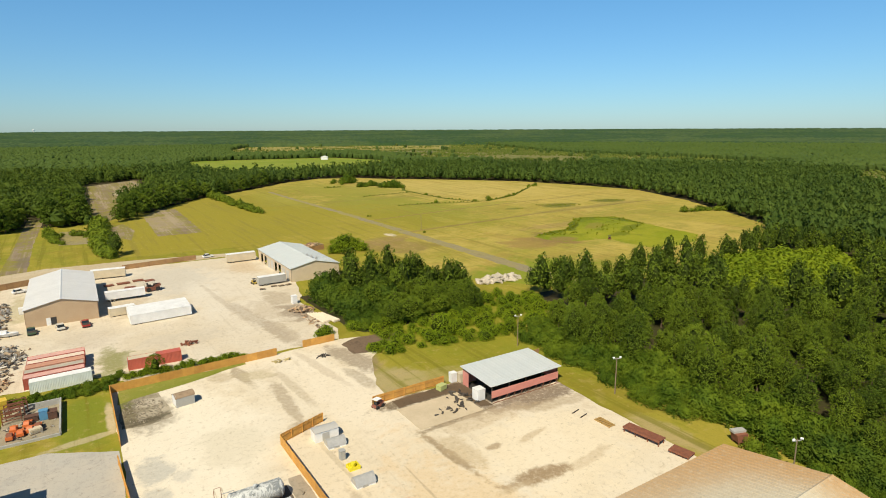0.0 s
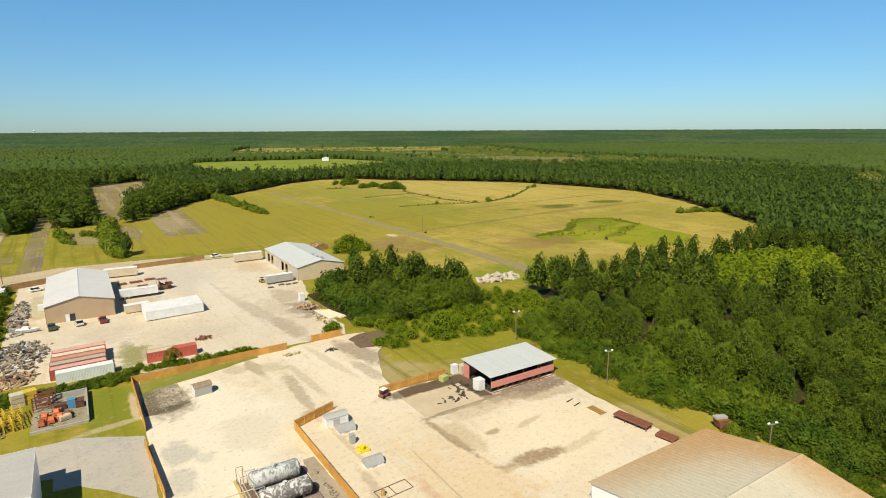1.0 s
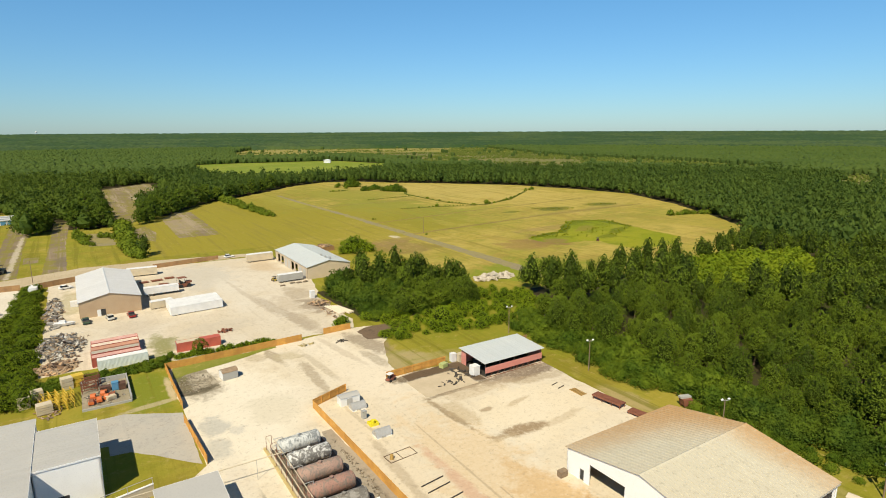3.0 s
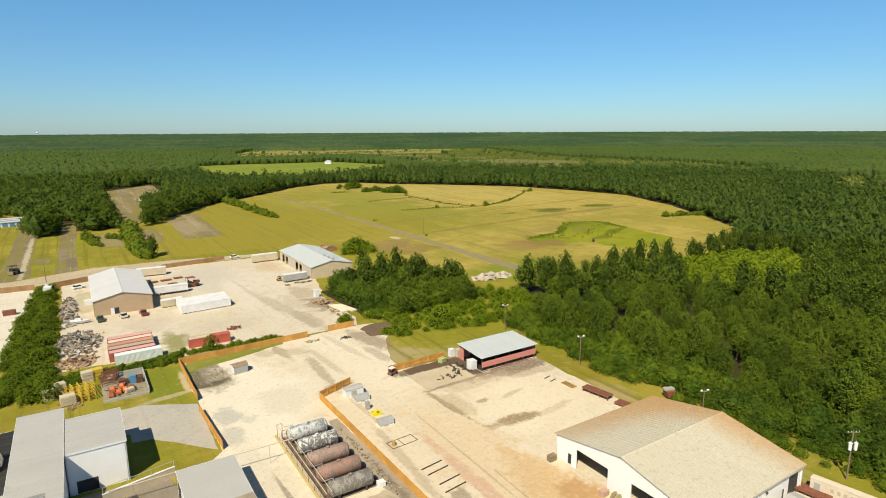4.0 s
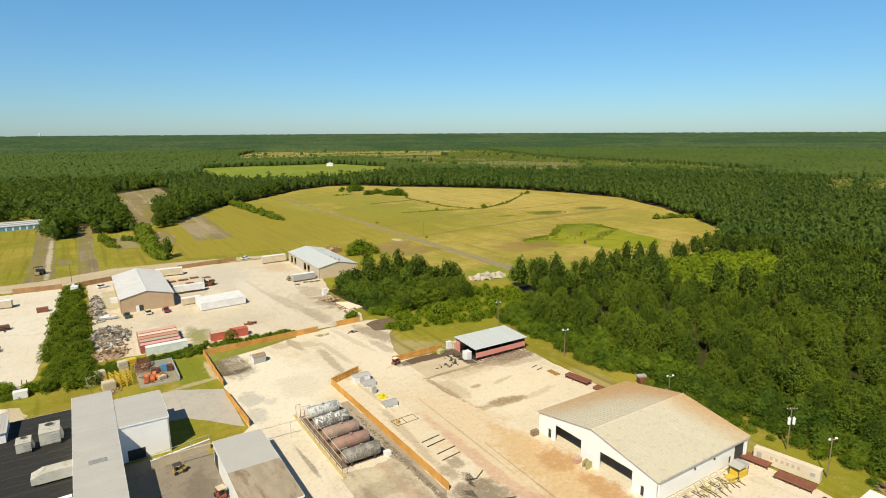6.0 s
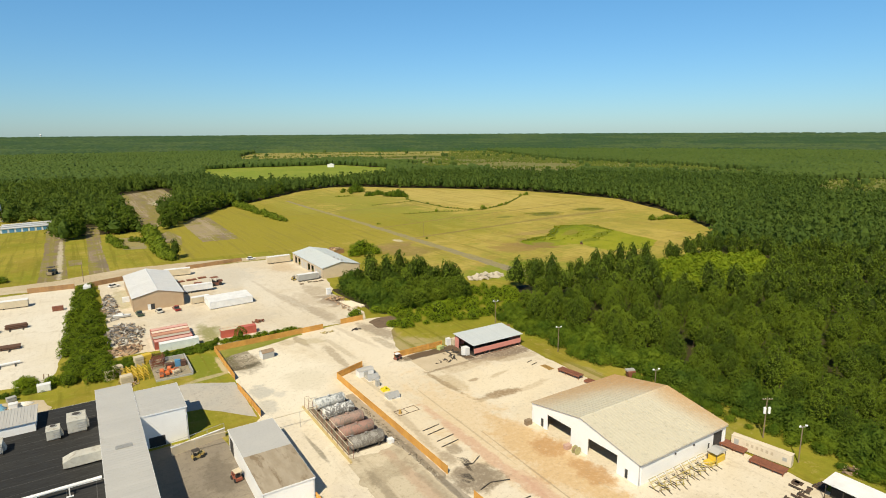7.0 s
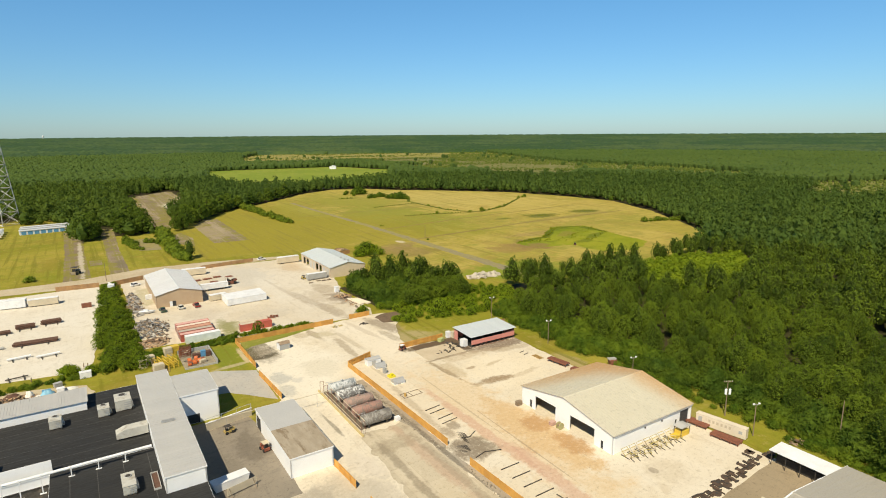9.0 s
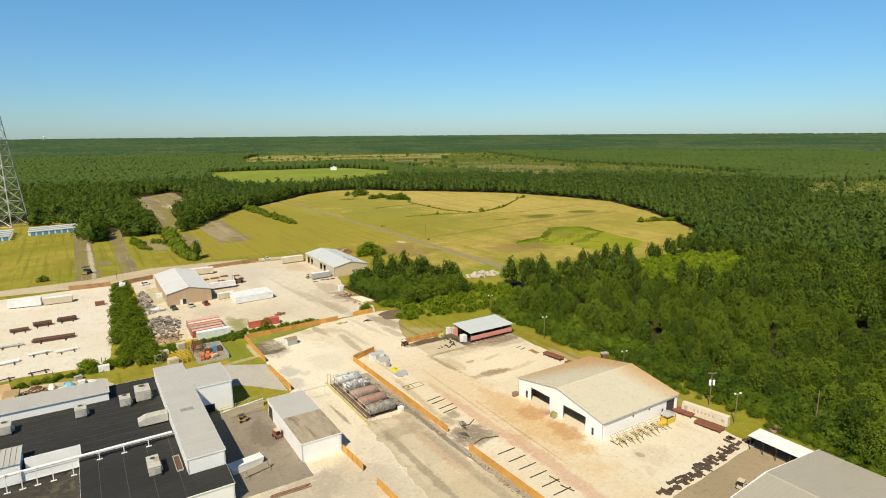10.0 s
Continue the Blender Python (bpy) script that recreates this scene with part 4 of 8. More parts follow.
PINE_KINDS = []
for k in range(8):
    hgt = (11.0, 12.6, 10.2, 13.0, 11.6, 9.6, 12.0, 10.0)[k]
    rad = (3.2, 3.6, 3.0, 3.4, 3.8, 3.1, 3.3, 3.5)[k]
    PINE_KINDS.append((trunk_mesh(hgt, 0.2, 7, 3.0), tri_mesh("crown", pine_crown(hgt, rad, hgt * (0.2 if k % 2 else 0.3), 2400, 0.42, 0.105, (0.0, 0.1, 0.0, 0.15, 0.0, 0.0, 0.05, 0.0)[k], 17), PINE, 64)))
MID_KINDS = [pine_crown(h, r, h * 0.28, 320, 0.78, 0.21, q, 14) for h, r, q in ((11.2, 3.2, 0.0), (12.6, 3.5, 0.1), (10.4, 3.1, 0.0), (13.2, 3.3, 0.15), (9.8, 3.2, 0.0))]
FAR_KINDS = [pine_tris(h, r, h * 0.2, 9, 6, 1.7, 0.5, q, core=(6, 4), puff=0.42) for h, r, q in ((12, 4.0, 0.2), (13.5, 4.1, 0.3), (11, 4.2, 0.1), (14, 4.0, 0.4))]
DOME_KINDS = [far_crown(h, r) for h, r in ((9.4, 5.7), (9.9, 5.9), (9.0, 5.8), (10.2, 5.6))]
BROAD_KINDS = [pine_tris(h, r, h * 0.1, 12, 6, 1.5, 0.6, 0.0, core=(7, 4), puff=0.46) for h, r in ((13.0, 5.4), (14.5, 5.8), (11.5, 5.0), (12.5, 6.2))]


def scattered(xs, ys, kinds, lo, hi, inner=0):
    """All the trees at many places as one set of triangles, with one random number for each tree."""
    out, hue = [], []
    pick = RNG.integers(0, len(kinds), len(xs))
    for k, t in enumerate(kinds):
        m = pick == k
        n = int(m.sum())
        if not n:
            continue
        a, s = RNG.uniform(0, 2 * math.pi, n), RNG.uniform(lo, hi, n)
        ca, sa = np.cos(a) * s, np.sin(a) * s
        x = t[None, :, :, 0] * ca[:, None, None] - t[None, :, :, 1] * sa[:, None, None] + xs[m][:, None, None]
        y = t[None, :, :, 0] * sa[:, None, None] + t[None, :, :, 1] * ca[:, None, None] + ys[m][:, None, None]
        d = np.hypot(xs[m], ys[m] + 35)
        q = np.clip((d - 1500) / 3300, 0, 1)
        z = t[None, :, :, 2] * (s * RNG.uniform(0.85, 1.15, n))[:, None, None] + (33 * q * q * (3 - 2 * q))[:, None, None]
        out.append(np.stack([x, y, z], -1).reshape(-1, 3, 3))
        h = np.repeat(RNG.uniform(0, 1, n), len(t)).reshape(n, len(t))
        # -1 marks the core, which takes the dark shade colour
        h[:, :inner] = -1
        hue.append(h.ravel())
    return np.concatenate(out), np.concatenate(hue)


# open ground, in the yard's grid: no trees stand here
OPEN = [FIELD_EDGE,
        [(-400, -400), (98, -400), (98, -14), (107, -8), (109, 10), (108, 50), (105, 62), (104, 100), (104, 118), (127, 118), (127, 150), (112, 150), (100, 141), (66, 147), (62, 165), (62, 188), (64, 255), (100, 284), (16, 288), (12, 300),
         (12, 340), (7, 394), (-13, 398), (-13, 444), (-25, 444), (-25, 388), (-37, 388), (-40, 404), (-48, 425), (-120, 425), (-400, 380)],
        [(6, 436), (8, 400), (22, 398), (26, 440), (39, 530), (65, 588), (69, 722), (60, 734), (8, 682)],
        [(38, 334), (60, 334), (63, 446), (52, 450), (40, 424)],
        [(58, 150), (77, 146), (79, 186), (60, 190)],
        [(62, 188), (96, 178), (108, 166), (112, 150), (122, 148), (140, 150), (124, 176), (120, 230), (100, 284), (60, 284)],
        [(130, 845), (140, 690), (183, 666), (225, 657), (280, 673), (353, 698), (476, 934), (433, 1084), (241, 1103), (176, 1094)],
        [(176, 102), (200, 84), (256, 98), (268, 118), (245, 134), (204, 136)],
        [(-14, 300), (30, 300), (38, 330), (40, 422), (28, 396), (17, 397), (8, 393), (-14, 397)],
        [(-150, 396), (-41, 396), (-41, 442), (-34, 442), (-34, 484), (-74, 498), (-74, 532), (-150, 540)]]
# in metres of the world: dry savanna, a bare clearing and young plantings within the far woods
SAVANNA = [(-466, 1225), (-336, 1245), (-273, 1321), (-223, 1344), (-150, 1200), (-60, 1150), (0, 1906), (-245, 2001), (-499, 2049), (-630, 1818), (-586, 1541)]
CLEARING = [(31, 1040), (72, 855), (118, 799), (168, 794), (202, 900), (249, 1131), (192, 1178), (125, 1230), (64, 1285), (11, 1316)]
YOUNG = [[(-60, 1150), (-132, 1144), (-40, 940), (29, 966), (31, 1040), (238, 912), (414, 785), (507, 884), (402, 1122), (258, 1272), (110, 1882), (0, 1906)],
         [(458, 724), (440, 640), (368, 563), (365, 503), (420, 489), (640, 560), (720, 760)]]


for rough, outline, lift in ((SCRUB, YOUNG[0], 0.08), (SCRUB, YOUNG[1], 0.08), (SAVANNA_GRASS, SAVANNA, 0.12), (SAVANNA_GRASS, CLEARING, 0.16)):
    sheet("scrub_land", [(CS * x + SN * y, -SN * x + CS * y) for x, y in outline], rough, lift, "pale scrubby clearing far in the woods", "field", 6, 25)


def in_view(x, y, spread):
    return np.abs(np.arctan2(x, y + 90)) < radians(spread)


def forest_places(r0, r1, step, spread):
    g = np.arange(-r1, r1, step)
    x, y = np.meshgrid(g, np.arange(-60, r1, step))
    x = (x + RNG.uniform(-0.42, 0.42, x.shape) * step).ravel()
    y = (y + RNG.uniform(-0.42, 0.42, y.shape) * step).ravel()
    d = np.hypot(x, y + 35)
    ok = (d >= r0) & (d < r1) & in_view(x, y, spread)
    x, y = x[ok], y[ok]
    u, v = CS * x + SN * y, -SN * x + CS * y
    ok = np.ones(len(x), bool)
    for poly in OPEN:
        ok &= ~inside(u, v, poly)
    ok &= ~(inside(x, y, SAVANNA) & (RNG.uniform(size=len(x)) < 0.997))
    ok &= ~(inside(x, y, CLEARING) & (RNG.uniform(size=len(x)) < 0.996))
    for poly in YOUNG:
        ok &= ~(inside(x, y, poly) & (RNG.uniform(size=len(x)) < 0.985))
    return x[ok], y[ok], u[ok], v[ok]


def fill(poly, step, lo, hi):
    us, vs = [p[0] for p in poly], [p[1] for p in poly]
    a, b = np.meshgrid(np.arange(min(us), max(us), step), np.arange(min(vs), max(vs), step))
    a = (a + RNG.uniform(-0.45, 0.45, a.shape) * step).ravel()
    b = (b + RNG.uniform(-0.45, 0.45, b.shape) * step).ravel()
    ok = inside(a, b, poly)
    return [(float(p), float(q), float(RNG.uniform(lo, hi))) for p, q in zip(a[ok], b[ok])]


def plant_forest():
    x, y, u, v = forest_places(0, 340, 6.6, 47)
    cx, cy = zip(*[sxy(p, q) for p, q, _ in fill([(70, 166), (80, 152), (100, 144), (110, 152), (106, 165), (95, 176), (71, 186)], 5.4, 1, 1)])
    x, y = np.append(x, cx), np.append(y, cy)
    u, v = CS * x + SN * y, -SN * x + CS * y
    near = np.argsort(np.where((v > -30) & (v < 215) & (u > 55) & (u < 190), np.hypot(x, y + 35), 1e6))[:280]
    rest = np.ones(len(x), bool)
    rest[near] = False
    first = [None] * len(PINE_KINDS)
    for i in near:
        k = int(RNG.integers(0, len(PINE_KINDS)))
        s = float(RNG.uniform(0.78, 1.2))
        tall = 0.75 if (u[i] < 114 and v[i] > 140) else 1.0
        m = pose(x[i], y[i], 0, 0, 0, float(RNG.uniform(0, 360)))
        if first[k] is None:
            tree = thing("pine_tree", m, "dark green pine with a ragged crown in the wood", "tree", "pines of the wood")
            part("trunk", PINE_KINDS[k][0], None, tree)
            part("crown", PINE_KINDS[k][1], None, tree)
            first[k] = tree
        else:
            tree = copy_thing(first[k], m)
        wide = 1.25 if tall < 1 else 1.0
        tree.scale = (s * wide, s * wide, s * tall * float(RNG.uniform(0.78, 0.98)))
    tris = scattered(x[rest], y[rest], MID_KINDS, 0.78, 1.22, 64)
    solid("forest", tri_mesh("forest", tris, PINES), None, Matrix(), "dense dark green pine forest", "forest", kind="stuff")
    x, y, u, v = forest_places(340, 850, 6.0, 45)
    broad = (u < 95 - 0.08 * (v - 400)) & (v > 385)
    keep = broad & (RNG.uniform(size=len(x)) < 0.6)
    solid("forest", tri_mesh("forest", scattered(x[keep], y[keep], BROAD_KINDS, 0.65, 1.2), BROAD_LEAF), None, Matrix(), "mixed green woodland beside the old runway", "forest", kind="stuff")
    x, y = x[~broad], y[~broad]
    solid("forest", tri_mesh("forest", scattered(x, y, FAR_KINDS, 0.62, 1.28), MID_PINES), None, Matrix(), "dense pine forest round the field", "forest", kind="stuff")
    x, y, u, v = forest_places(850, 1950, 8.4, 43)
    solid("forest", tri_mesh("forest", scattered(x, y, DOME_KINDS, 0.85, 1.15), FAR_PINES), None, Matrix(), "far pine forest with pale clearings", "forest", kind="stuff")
    g = np.arange(-640, 760, 5.5)
    x, y = np.meshgrid(g, np.arange(480, 2050, 5.5))
    x, y = (x + RNG.uniform(-3, 3, x.shape)).ravel(), (y + RNG.uniform(-3, 3, y.shape)).ravel()
    bare = inside(x, y, SAVANNA) | inside(x, y, CLEARING)
    bands = np.sin(y * 0.034 + 1.6 * np.sin(x * 0.011) + 0.8 * np.sin(x * 0.031 + 1)) * np.sin(x * 0.007 + y * 0.004)
    ok = (inside(x, y, YOUNG[0]) | inside(x, y, YOUNG[1]) | bare) & (RNG.uniform(size=len(x)) < np.where(bare, np.clip(0.06 + 0.45 * bands, 0.01, 0.4), np.clip(0.55 + 0.5 * bands, 0.2, 0.95)))
    solid("young_growth", tri_mesh("young_growth", scattered(x[ok], y[ok], DOME_KINDS, 0.14, 0.4), YOUNG_LEAF), None, Matrix(), "low yellow-green young growth between the woods", "forest", kind="stuff")


def far_canopy():
    """The woods beyond, out to the horizon."""
    ang = np.radians(np.linspace(-46, 46, 560))
    rad = 1900 * (4880 / 1900) ** np.linspace(0, 1, 70)
    a, r = np.meshgrid(ang, rad)
    x, y = r * np.sin(a), -35 + r * np.cos(a)
    q = np.clip((r - 1500) / 3300, 0, 1)
    z = 33 * q * q * (3 - 2 * q) + 9 + RNG.uniform(-3.5, 3.5, x.shape)
    z[0] = 0
    me = bpy.data.meshes.new("distant_forest")
    h, w = x.shape
    i = np.arange(h * w).reshape(h, w)
    faces = np.stack([i[:-1, :-1], i[:-1, 1:], i[1:, 1:], i[1:, :-1]], -1).reshape(-1, 4)
    me.vertices.add(h * w)
    me.vertices.foreach_set("co", np.stack([x, y, z], -1).astype(np.float32).ravel())
    me.loops.add(faces.size)
    me.loops.foreach_set("vertex_index", faces.astype(np.int32).ravel())
    me.polygons.add(len(faces))
    me.polygons.foreach_set("loop_start", np.arange(0, faces.size, 4, dtype=np.int32))
    me.update(calc_edges=True)
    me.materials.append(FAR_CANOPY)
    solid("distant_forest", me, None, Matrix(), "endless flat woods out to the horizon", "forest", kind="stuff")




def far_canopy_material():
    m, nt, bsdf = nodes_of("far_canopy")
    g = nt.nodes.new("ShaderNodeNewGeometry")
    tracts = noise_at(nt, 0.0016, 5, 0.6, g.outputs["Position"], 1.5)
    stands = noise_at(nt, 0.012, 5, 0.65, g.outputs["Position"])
    # tones lean to blue-green, a little horizon haze painted in
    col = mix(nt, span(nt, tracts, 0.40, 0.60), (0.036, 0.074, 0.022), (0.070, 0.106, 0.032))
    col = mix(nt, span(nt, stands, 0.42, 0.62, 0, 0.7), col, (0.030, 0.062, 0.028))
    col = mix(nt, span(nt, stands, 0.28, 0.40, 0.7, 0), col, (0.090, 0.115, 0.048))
    nt.links.new(col, bsdf.inputs["Base Color"])
    bsdf.inputs["Roughness"].default_value = 0.9
    bsdf.inputs["Specular IOR Level"].default_value = 0.1
    return m


FAR_CANOPY = far_canopy_material()
plant_forest()


def edge_trees(places):
    """Broad-crowned trees that stand singly along the edge of the far woods."""
    kinds = [(h, pine_tris(h, r, h * 0.14, 30, 52, 0.95, 0.28, 0.0, puff=0.33)) for h, r in ((13.5, 5.0), (15.0, 5.6), (12.0, 4.7))]
    first = {}
    for u, v, k in places:
        q = int(RNG.integers(0, 3))
        m = site(u, v, 0, float(RNG.uniform(0, 360)))
        if q in first:
            tree = copy_thing(first[q], m)
        else:
            tree = thing("broadleaf_tree", m, "green broad-crowned tree beside the old runway", "tree", "trees of the old runway")
            part("trunk", trunk_mesh(kinds[q][0], 0.25, 7, 3.5), None, tree)
            part("crown", tri_mesh("crown", kinds[q][1], EDGE_TREE, 64), None, tree)
            first[q] = tree
        tree.scale = (k, k, k * float(RNG.uniform(0.9, 1.1)))


EDGE_TREE = foliage("edge_tree_leaves", (0.040, 0.078, 0.008), (0.120, 0.172, 0.014), True, 0.05, glint=0.25, thin=0.2)
edge_trees([(-35.5, 396, 0.9), (-30.5, 392, 1.05), (-27.5, 401, 0.95), (-35, 408, 1.1), (-29.5, 414, 1.15), (-35.5, 422, 1.0), (-28.5, 430, 1.1),
            (-10.5, 405, 1.0), (-4, 402, 0.9), (3, 404, 1.0), (-11, 416, 1.15), (-3, 417, 1.1), (5, 420, 1.0), (-9, 430, 1.1), (0, 433, 1.15), (5, 446, 1.1), (-4, 448, 1.2),
            (24, 403, 0.7), (30, 408, 0.85), (34, 420, 0.95), (41, 433, 1.0), (49, 447, 1.0), (57, 460, 1.05), (65, 474, 1.0), (74, 489, 1.05), (84, 504, 1.0),
            (95, 515, 1.0), (108, 525, 1.05), (121, 536, 1.0), (133, 548, 1.0), (146, 561, 1.05), (159, 574, 1.0), (29, 424, 1.0), (37, 445, 1.1), (47, 465, 1.1)])
far_canopy()


# ---------------------------------------------------------------- shrubs
SHRUB_KINDS = []
for k in range(4):
    SHRUB_KINDS.append(pine_crown(2.6, 2.1, 0.05, 860, 0.27, 0.075, 0.0, 12))
SHRUB_MESH = [tri_mesh("foliage", t, LEAF, 64) for t in SHRUB_KINDS]
STRIP_MESH = [tri_mesh("foliage", t, STRIP_LEAF, 64) for t in SHRUB_KINDS]
STEM = mesh_of(rods(((0, 0, -0.1), (0.1, 0, 1.4), 0.07, 0.04, 5), ((0, 0, 0), (0.7, 0.3, 1.5), 0.05, 0.02, 5), ((0, 0, 0), (-0.5, 0.6, 1.4), 0.05, 0.02, 5)), "stem", BARK)


def shrubs(spots, label, group, dark=False, name="shrub"):
    made = {}
    for u, v, s in spots:
        k = int(RNG.integers(0, 4))
        m = site(u, v, 0, float(RNG.uniform(0, 360)))
        if k in made:
            ob = copy_thing(made[k], m)
        else:
            ob = thing(name, m, label, "shrub", group)
            part("stem", STEM, None, ob)
            part("foliage", (STRIP_MESH if dark else SHRUB_MESH)[k], None, ob)
            made[k] = ob
        ob.scale = (s, s * float(RNG.uniform(0.8, 1.25)), s * float(RNG.uniform(0.7, 1.1)))


tall_bush = thing("shrub", site(14.3, 145.0), "tall rounded dark green bush before a red container", "shrub")
part("stem", STEM, None, tall_bush)
part("foliage", tri_mesh("foliage", pine_tris(4.5, 2.5, 0.1, 46, 44, 0.27, 0.07, 0.0, puff=0.3), STRIP_LEAF, 64), None, tall_bush)


def row(a, b, n, lo, hi, off):
    return [(a[0] + (b[0] - a[0]) * i / n + float(RNG.uniform(-off, off)), a[1] + (b[1] - a[1]) * i / n + float(RNG.uniform(-off, off)), float(RNG.uniform(lo, hi))) for i in range(n + 1)]


shrubs(fill([(-34.5, 136), (-24, 132), (-23, 160), (-24.5, 246), (-30.5, 250), (-33.5, 180)], 2.8, 0.75, 1.6), "tall green bush in the overgrown strip", "bushes of the strip", True)
shrubs(row((8, 145.2), (34, 143.5), 18, 0.45, 0.8, 0.6) + [(-43.5, 140, 1.5), (-43.2, 139.6, 1.4), (-42, 138.6, 1.1), (-37.5, 137.5, 1.3), (-37.2, 137.8, 1.2)], "low green bush along the fence line", "bushes of the fence line")
shrubs(fill([(58.5, 127), (66, 125.5), (88, 121), (99, 118), (127, 118), (127, 150), (110, 156), (92, 141), (62, 150), (68, 140)], 3.5, 0.55, 1.4) + [(83, 131, 2.5), (86, 129.5, 2.0), (54.8, 147, 1.0), (56.6, 147.4, 1.1), (101.5, 246, 2.6), (105.5, 249, 3.5), (109.5, 246, 2.3), (98.2, 245, 1.6), (112, 243, 1.5)], "bright green bush on overgrown ground", "bushes before the wood")


def bush_stuff(spots, material, label, near=False):
    """Bushes that nobody could count, as one mass."""
    out = []
    for u, v, k in spots:
        x, y = sxy(u, v)
        t = (SHRUB_KINDS if near else SHRUB_FAR)[int(RNG.integers(0, 3))] * np.array([k, k, k * RNG.uniform(0.75, 1.15)])
        a = RNG.uniform(0, 6.28)
        rot = np.array([[math.cos(a), math.sin(a), 0], [-math.sin(a), math.cos(a), 0], [0, 0, 1]])
        out.append(t @ rot + np.array([x, y, 0]))
    solid("bushes", tri_mesh("bushes", np.concatenate(out), material), None, Matrix(), label, "bushes", kind="stuff")


SHRUB_FAR = [crown_tris(2.6, 2.1, 0.1, 22, 11, 0.36, 0.3, 0.4) for _ in range(3)]
CLUMP_LEAF = foliage("corner_leaves", (0.032, 0.066, 0.007), (0.086, 0.130, 0.011), False, 0.16, glint=0.25)
EDGE_LEAF = foliage("edge_bush_leaves", (0.042, 0.084, 0.006), (0.116, 0.164, 0.011), False, 0.16, glint=0.25)
FIELD_LEAF = foliage("field_bush_leaves", (0.06, 0.10, 0.008), (0.13, 0.17, 0.012), False, 0.1)
CLEARING_LEAF = foliage("clearing_leaves", (0.095, 0.150, 0.006), (0.165, 0.215, 0.010), False, 0.14, glint=0.4)


bush_stuff(fill([(95.5, 64), (101, 60), (103, 45), (106, 45), (103, 60), (101, 118), (97, 116), (96.5, 90)], 2.9, 0.7, 1.4) + fill([(101, 60), (102, 45), (112, 45), (112, 60), (110, 118), (100, 118)], 3.4, 1.3, 2.3) + fill([(64, 146), (100, 141), (110, 150), (106, 160), (64, 160)], 4.0, 0.8, 1.5), EDGE_LEAF, "green bushes along the wood's edge", True)
bush_stuff(row((-23, 142.6), (-11, 142.4), 18, 0.45, 0.8, 1.2) + row((-11, 142.2), (6, 144.5), 28, 0.45, 0.75, 0.9) + row((-22, 140), (6, 141.2), 26, 0.4, 0.7, 0.9) + row((3, 146), (7.5, 147), 8, 0.3, 0.6, 1.0) + row((-72, 132.5), (-38, 136), 38, 0.3, 0.8, 1.5), EDGE_LEAF, "low tangled weeds and brambles in rows", True)
bush_stuff(fill([(95.6, 52), (96.8, 46), (97.4, 8), (95.6, -12), (95, -40), (100, -40), (101, -12), (104, 8), (101, 52)], 2.6, 0.55, 1.1), EDGE_LEAF, "low green bushes beside the grass strip", True)
bush_stuff(fill([(100, 48), (104, 8), (100, -12), (96, -40), (112, -40), (114, 12), (112, 48)], 3.2, 1.2, 2.4), CLUMP_LEAF, "dark green saplings along the wood's edge", True)
bush_stuff(fill([(64.5, 160), (80, 150), (81, 183), (67, 187)], 4.0, 1.9, 3.2) + fill([(64, 150), (80, 148), (80, 154), (64, 160)], 3.0, 0.8, 1.4), CLUMP_LEAF, "dense small trees at the wood's corner", True)
bush_stuff(fill([(176, 104), (204, 84), (256, 98), (268, 118), (245, 134), (204, 136)], 3.4, 1.1, 2.1), CLEARING_LEAF, "yellow-green bushes filling a clearing in the wood")
bush_stuff(row((96, 520), (101, 470), 20, 1.2, 2.0, 3.0) + row((101, 470), (105, 392), 26, 0.8, 1.7, 2.5) + row((339, 238), (374, 226), 16, 0.8, 1.4, 2)
           + row((252, 462), (251.5, 385), 20, 0.12, 0.4, 0.8) + row((251.5, 385), (262, 362), 8, 0.2, 0.5, 0.8) + row((269, 358), (308, 374), 14, 0.2, 0.5, 0.8) + row((308, 374), (363, 420), 14, 0.12, 0.4, 0.9) + row((362, 419), (382, 430), 8, 0.4, 1.0, 2.0)
           + row((203, 439), (250, 445), 14, 0.2, 0.45, 0.8) + row((203, 524.5), (221, 523), 8, 0.25, 0.6, 1) + row((200, 372.5), (229, 369), 10, 0.2, 0.4, 0.7) + row((229, 369), (262, 359), 12, 0.2, 0.4, 0.7)
           + [(274.2, 363.5, 1.05), (276, 365, 0.7), (158.7, 336.6, 0.4), (160.4, 336, 0.3), (158.7, 266.7, 0.4), (230.5, 370, 0.8), (303, 373, 0.8), (312, 378, 0.9), (252, 420, 0.8), (250.5, 398, 0.7), (430, 350, 1.6), (436, 347, 1.2)]
           + row((14.5, 289), (11.5, 305), 12, 1.3, 2.1, 1.8) + row((11, 305), (11.5, 345), 18, 1.0, 1.9, 2.2) + row((11.5, 345), (14.5, 396), 22, 1.5, 2.5, 2.2) + row((-10, 349), (-5, 338), 5, 0.6, 1.0, 1.0) + row((-12, 372), (-8, 350), 8, 1.0, 1.6, 1.2) + row((-4, 362), (5, 358), 5, 0.6, 1.2, 3) + [(-59.5, 281, 1.3), (-58.6, 281.4, 1.0)], FIELD_LEAF, "scattered green bushes and hedge lines in the field")
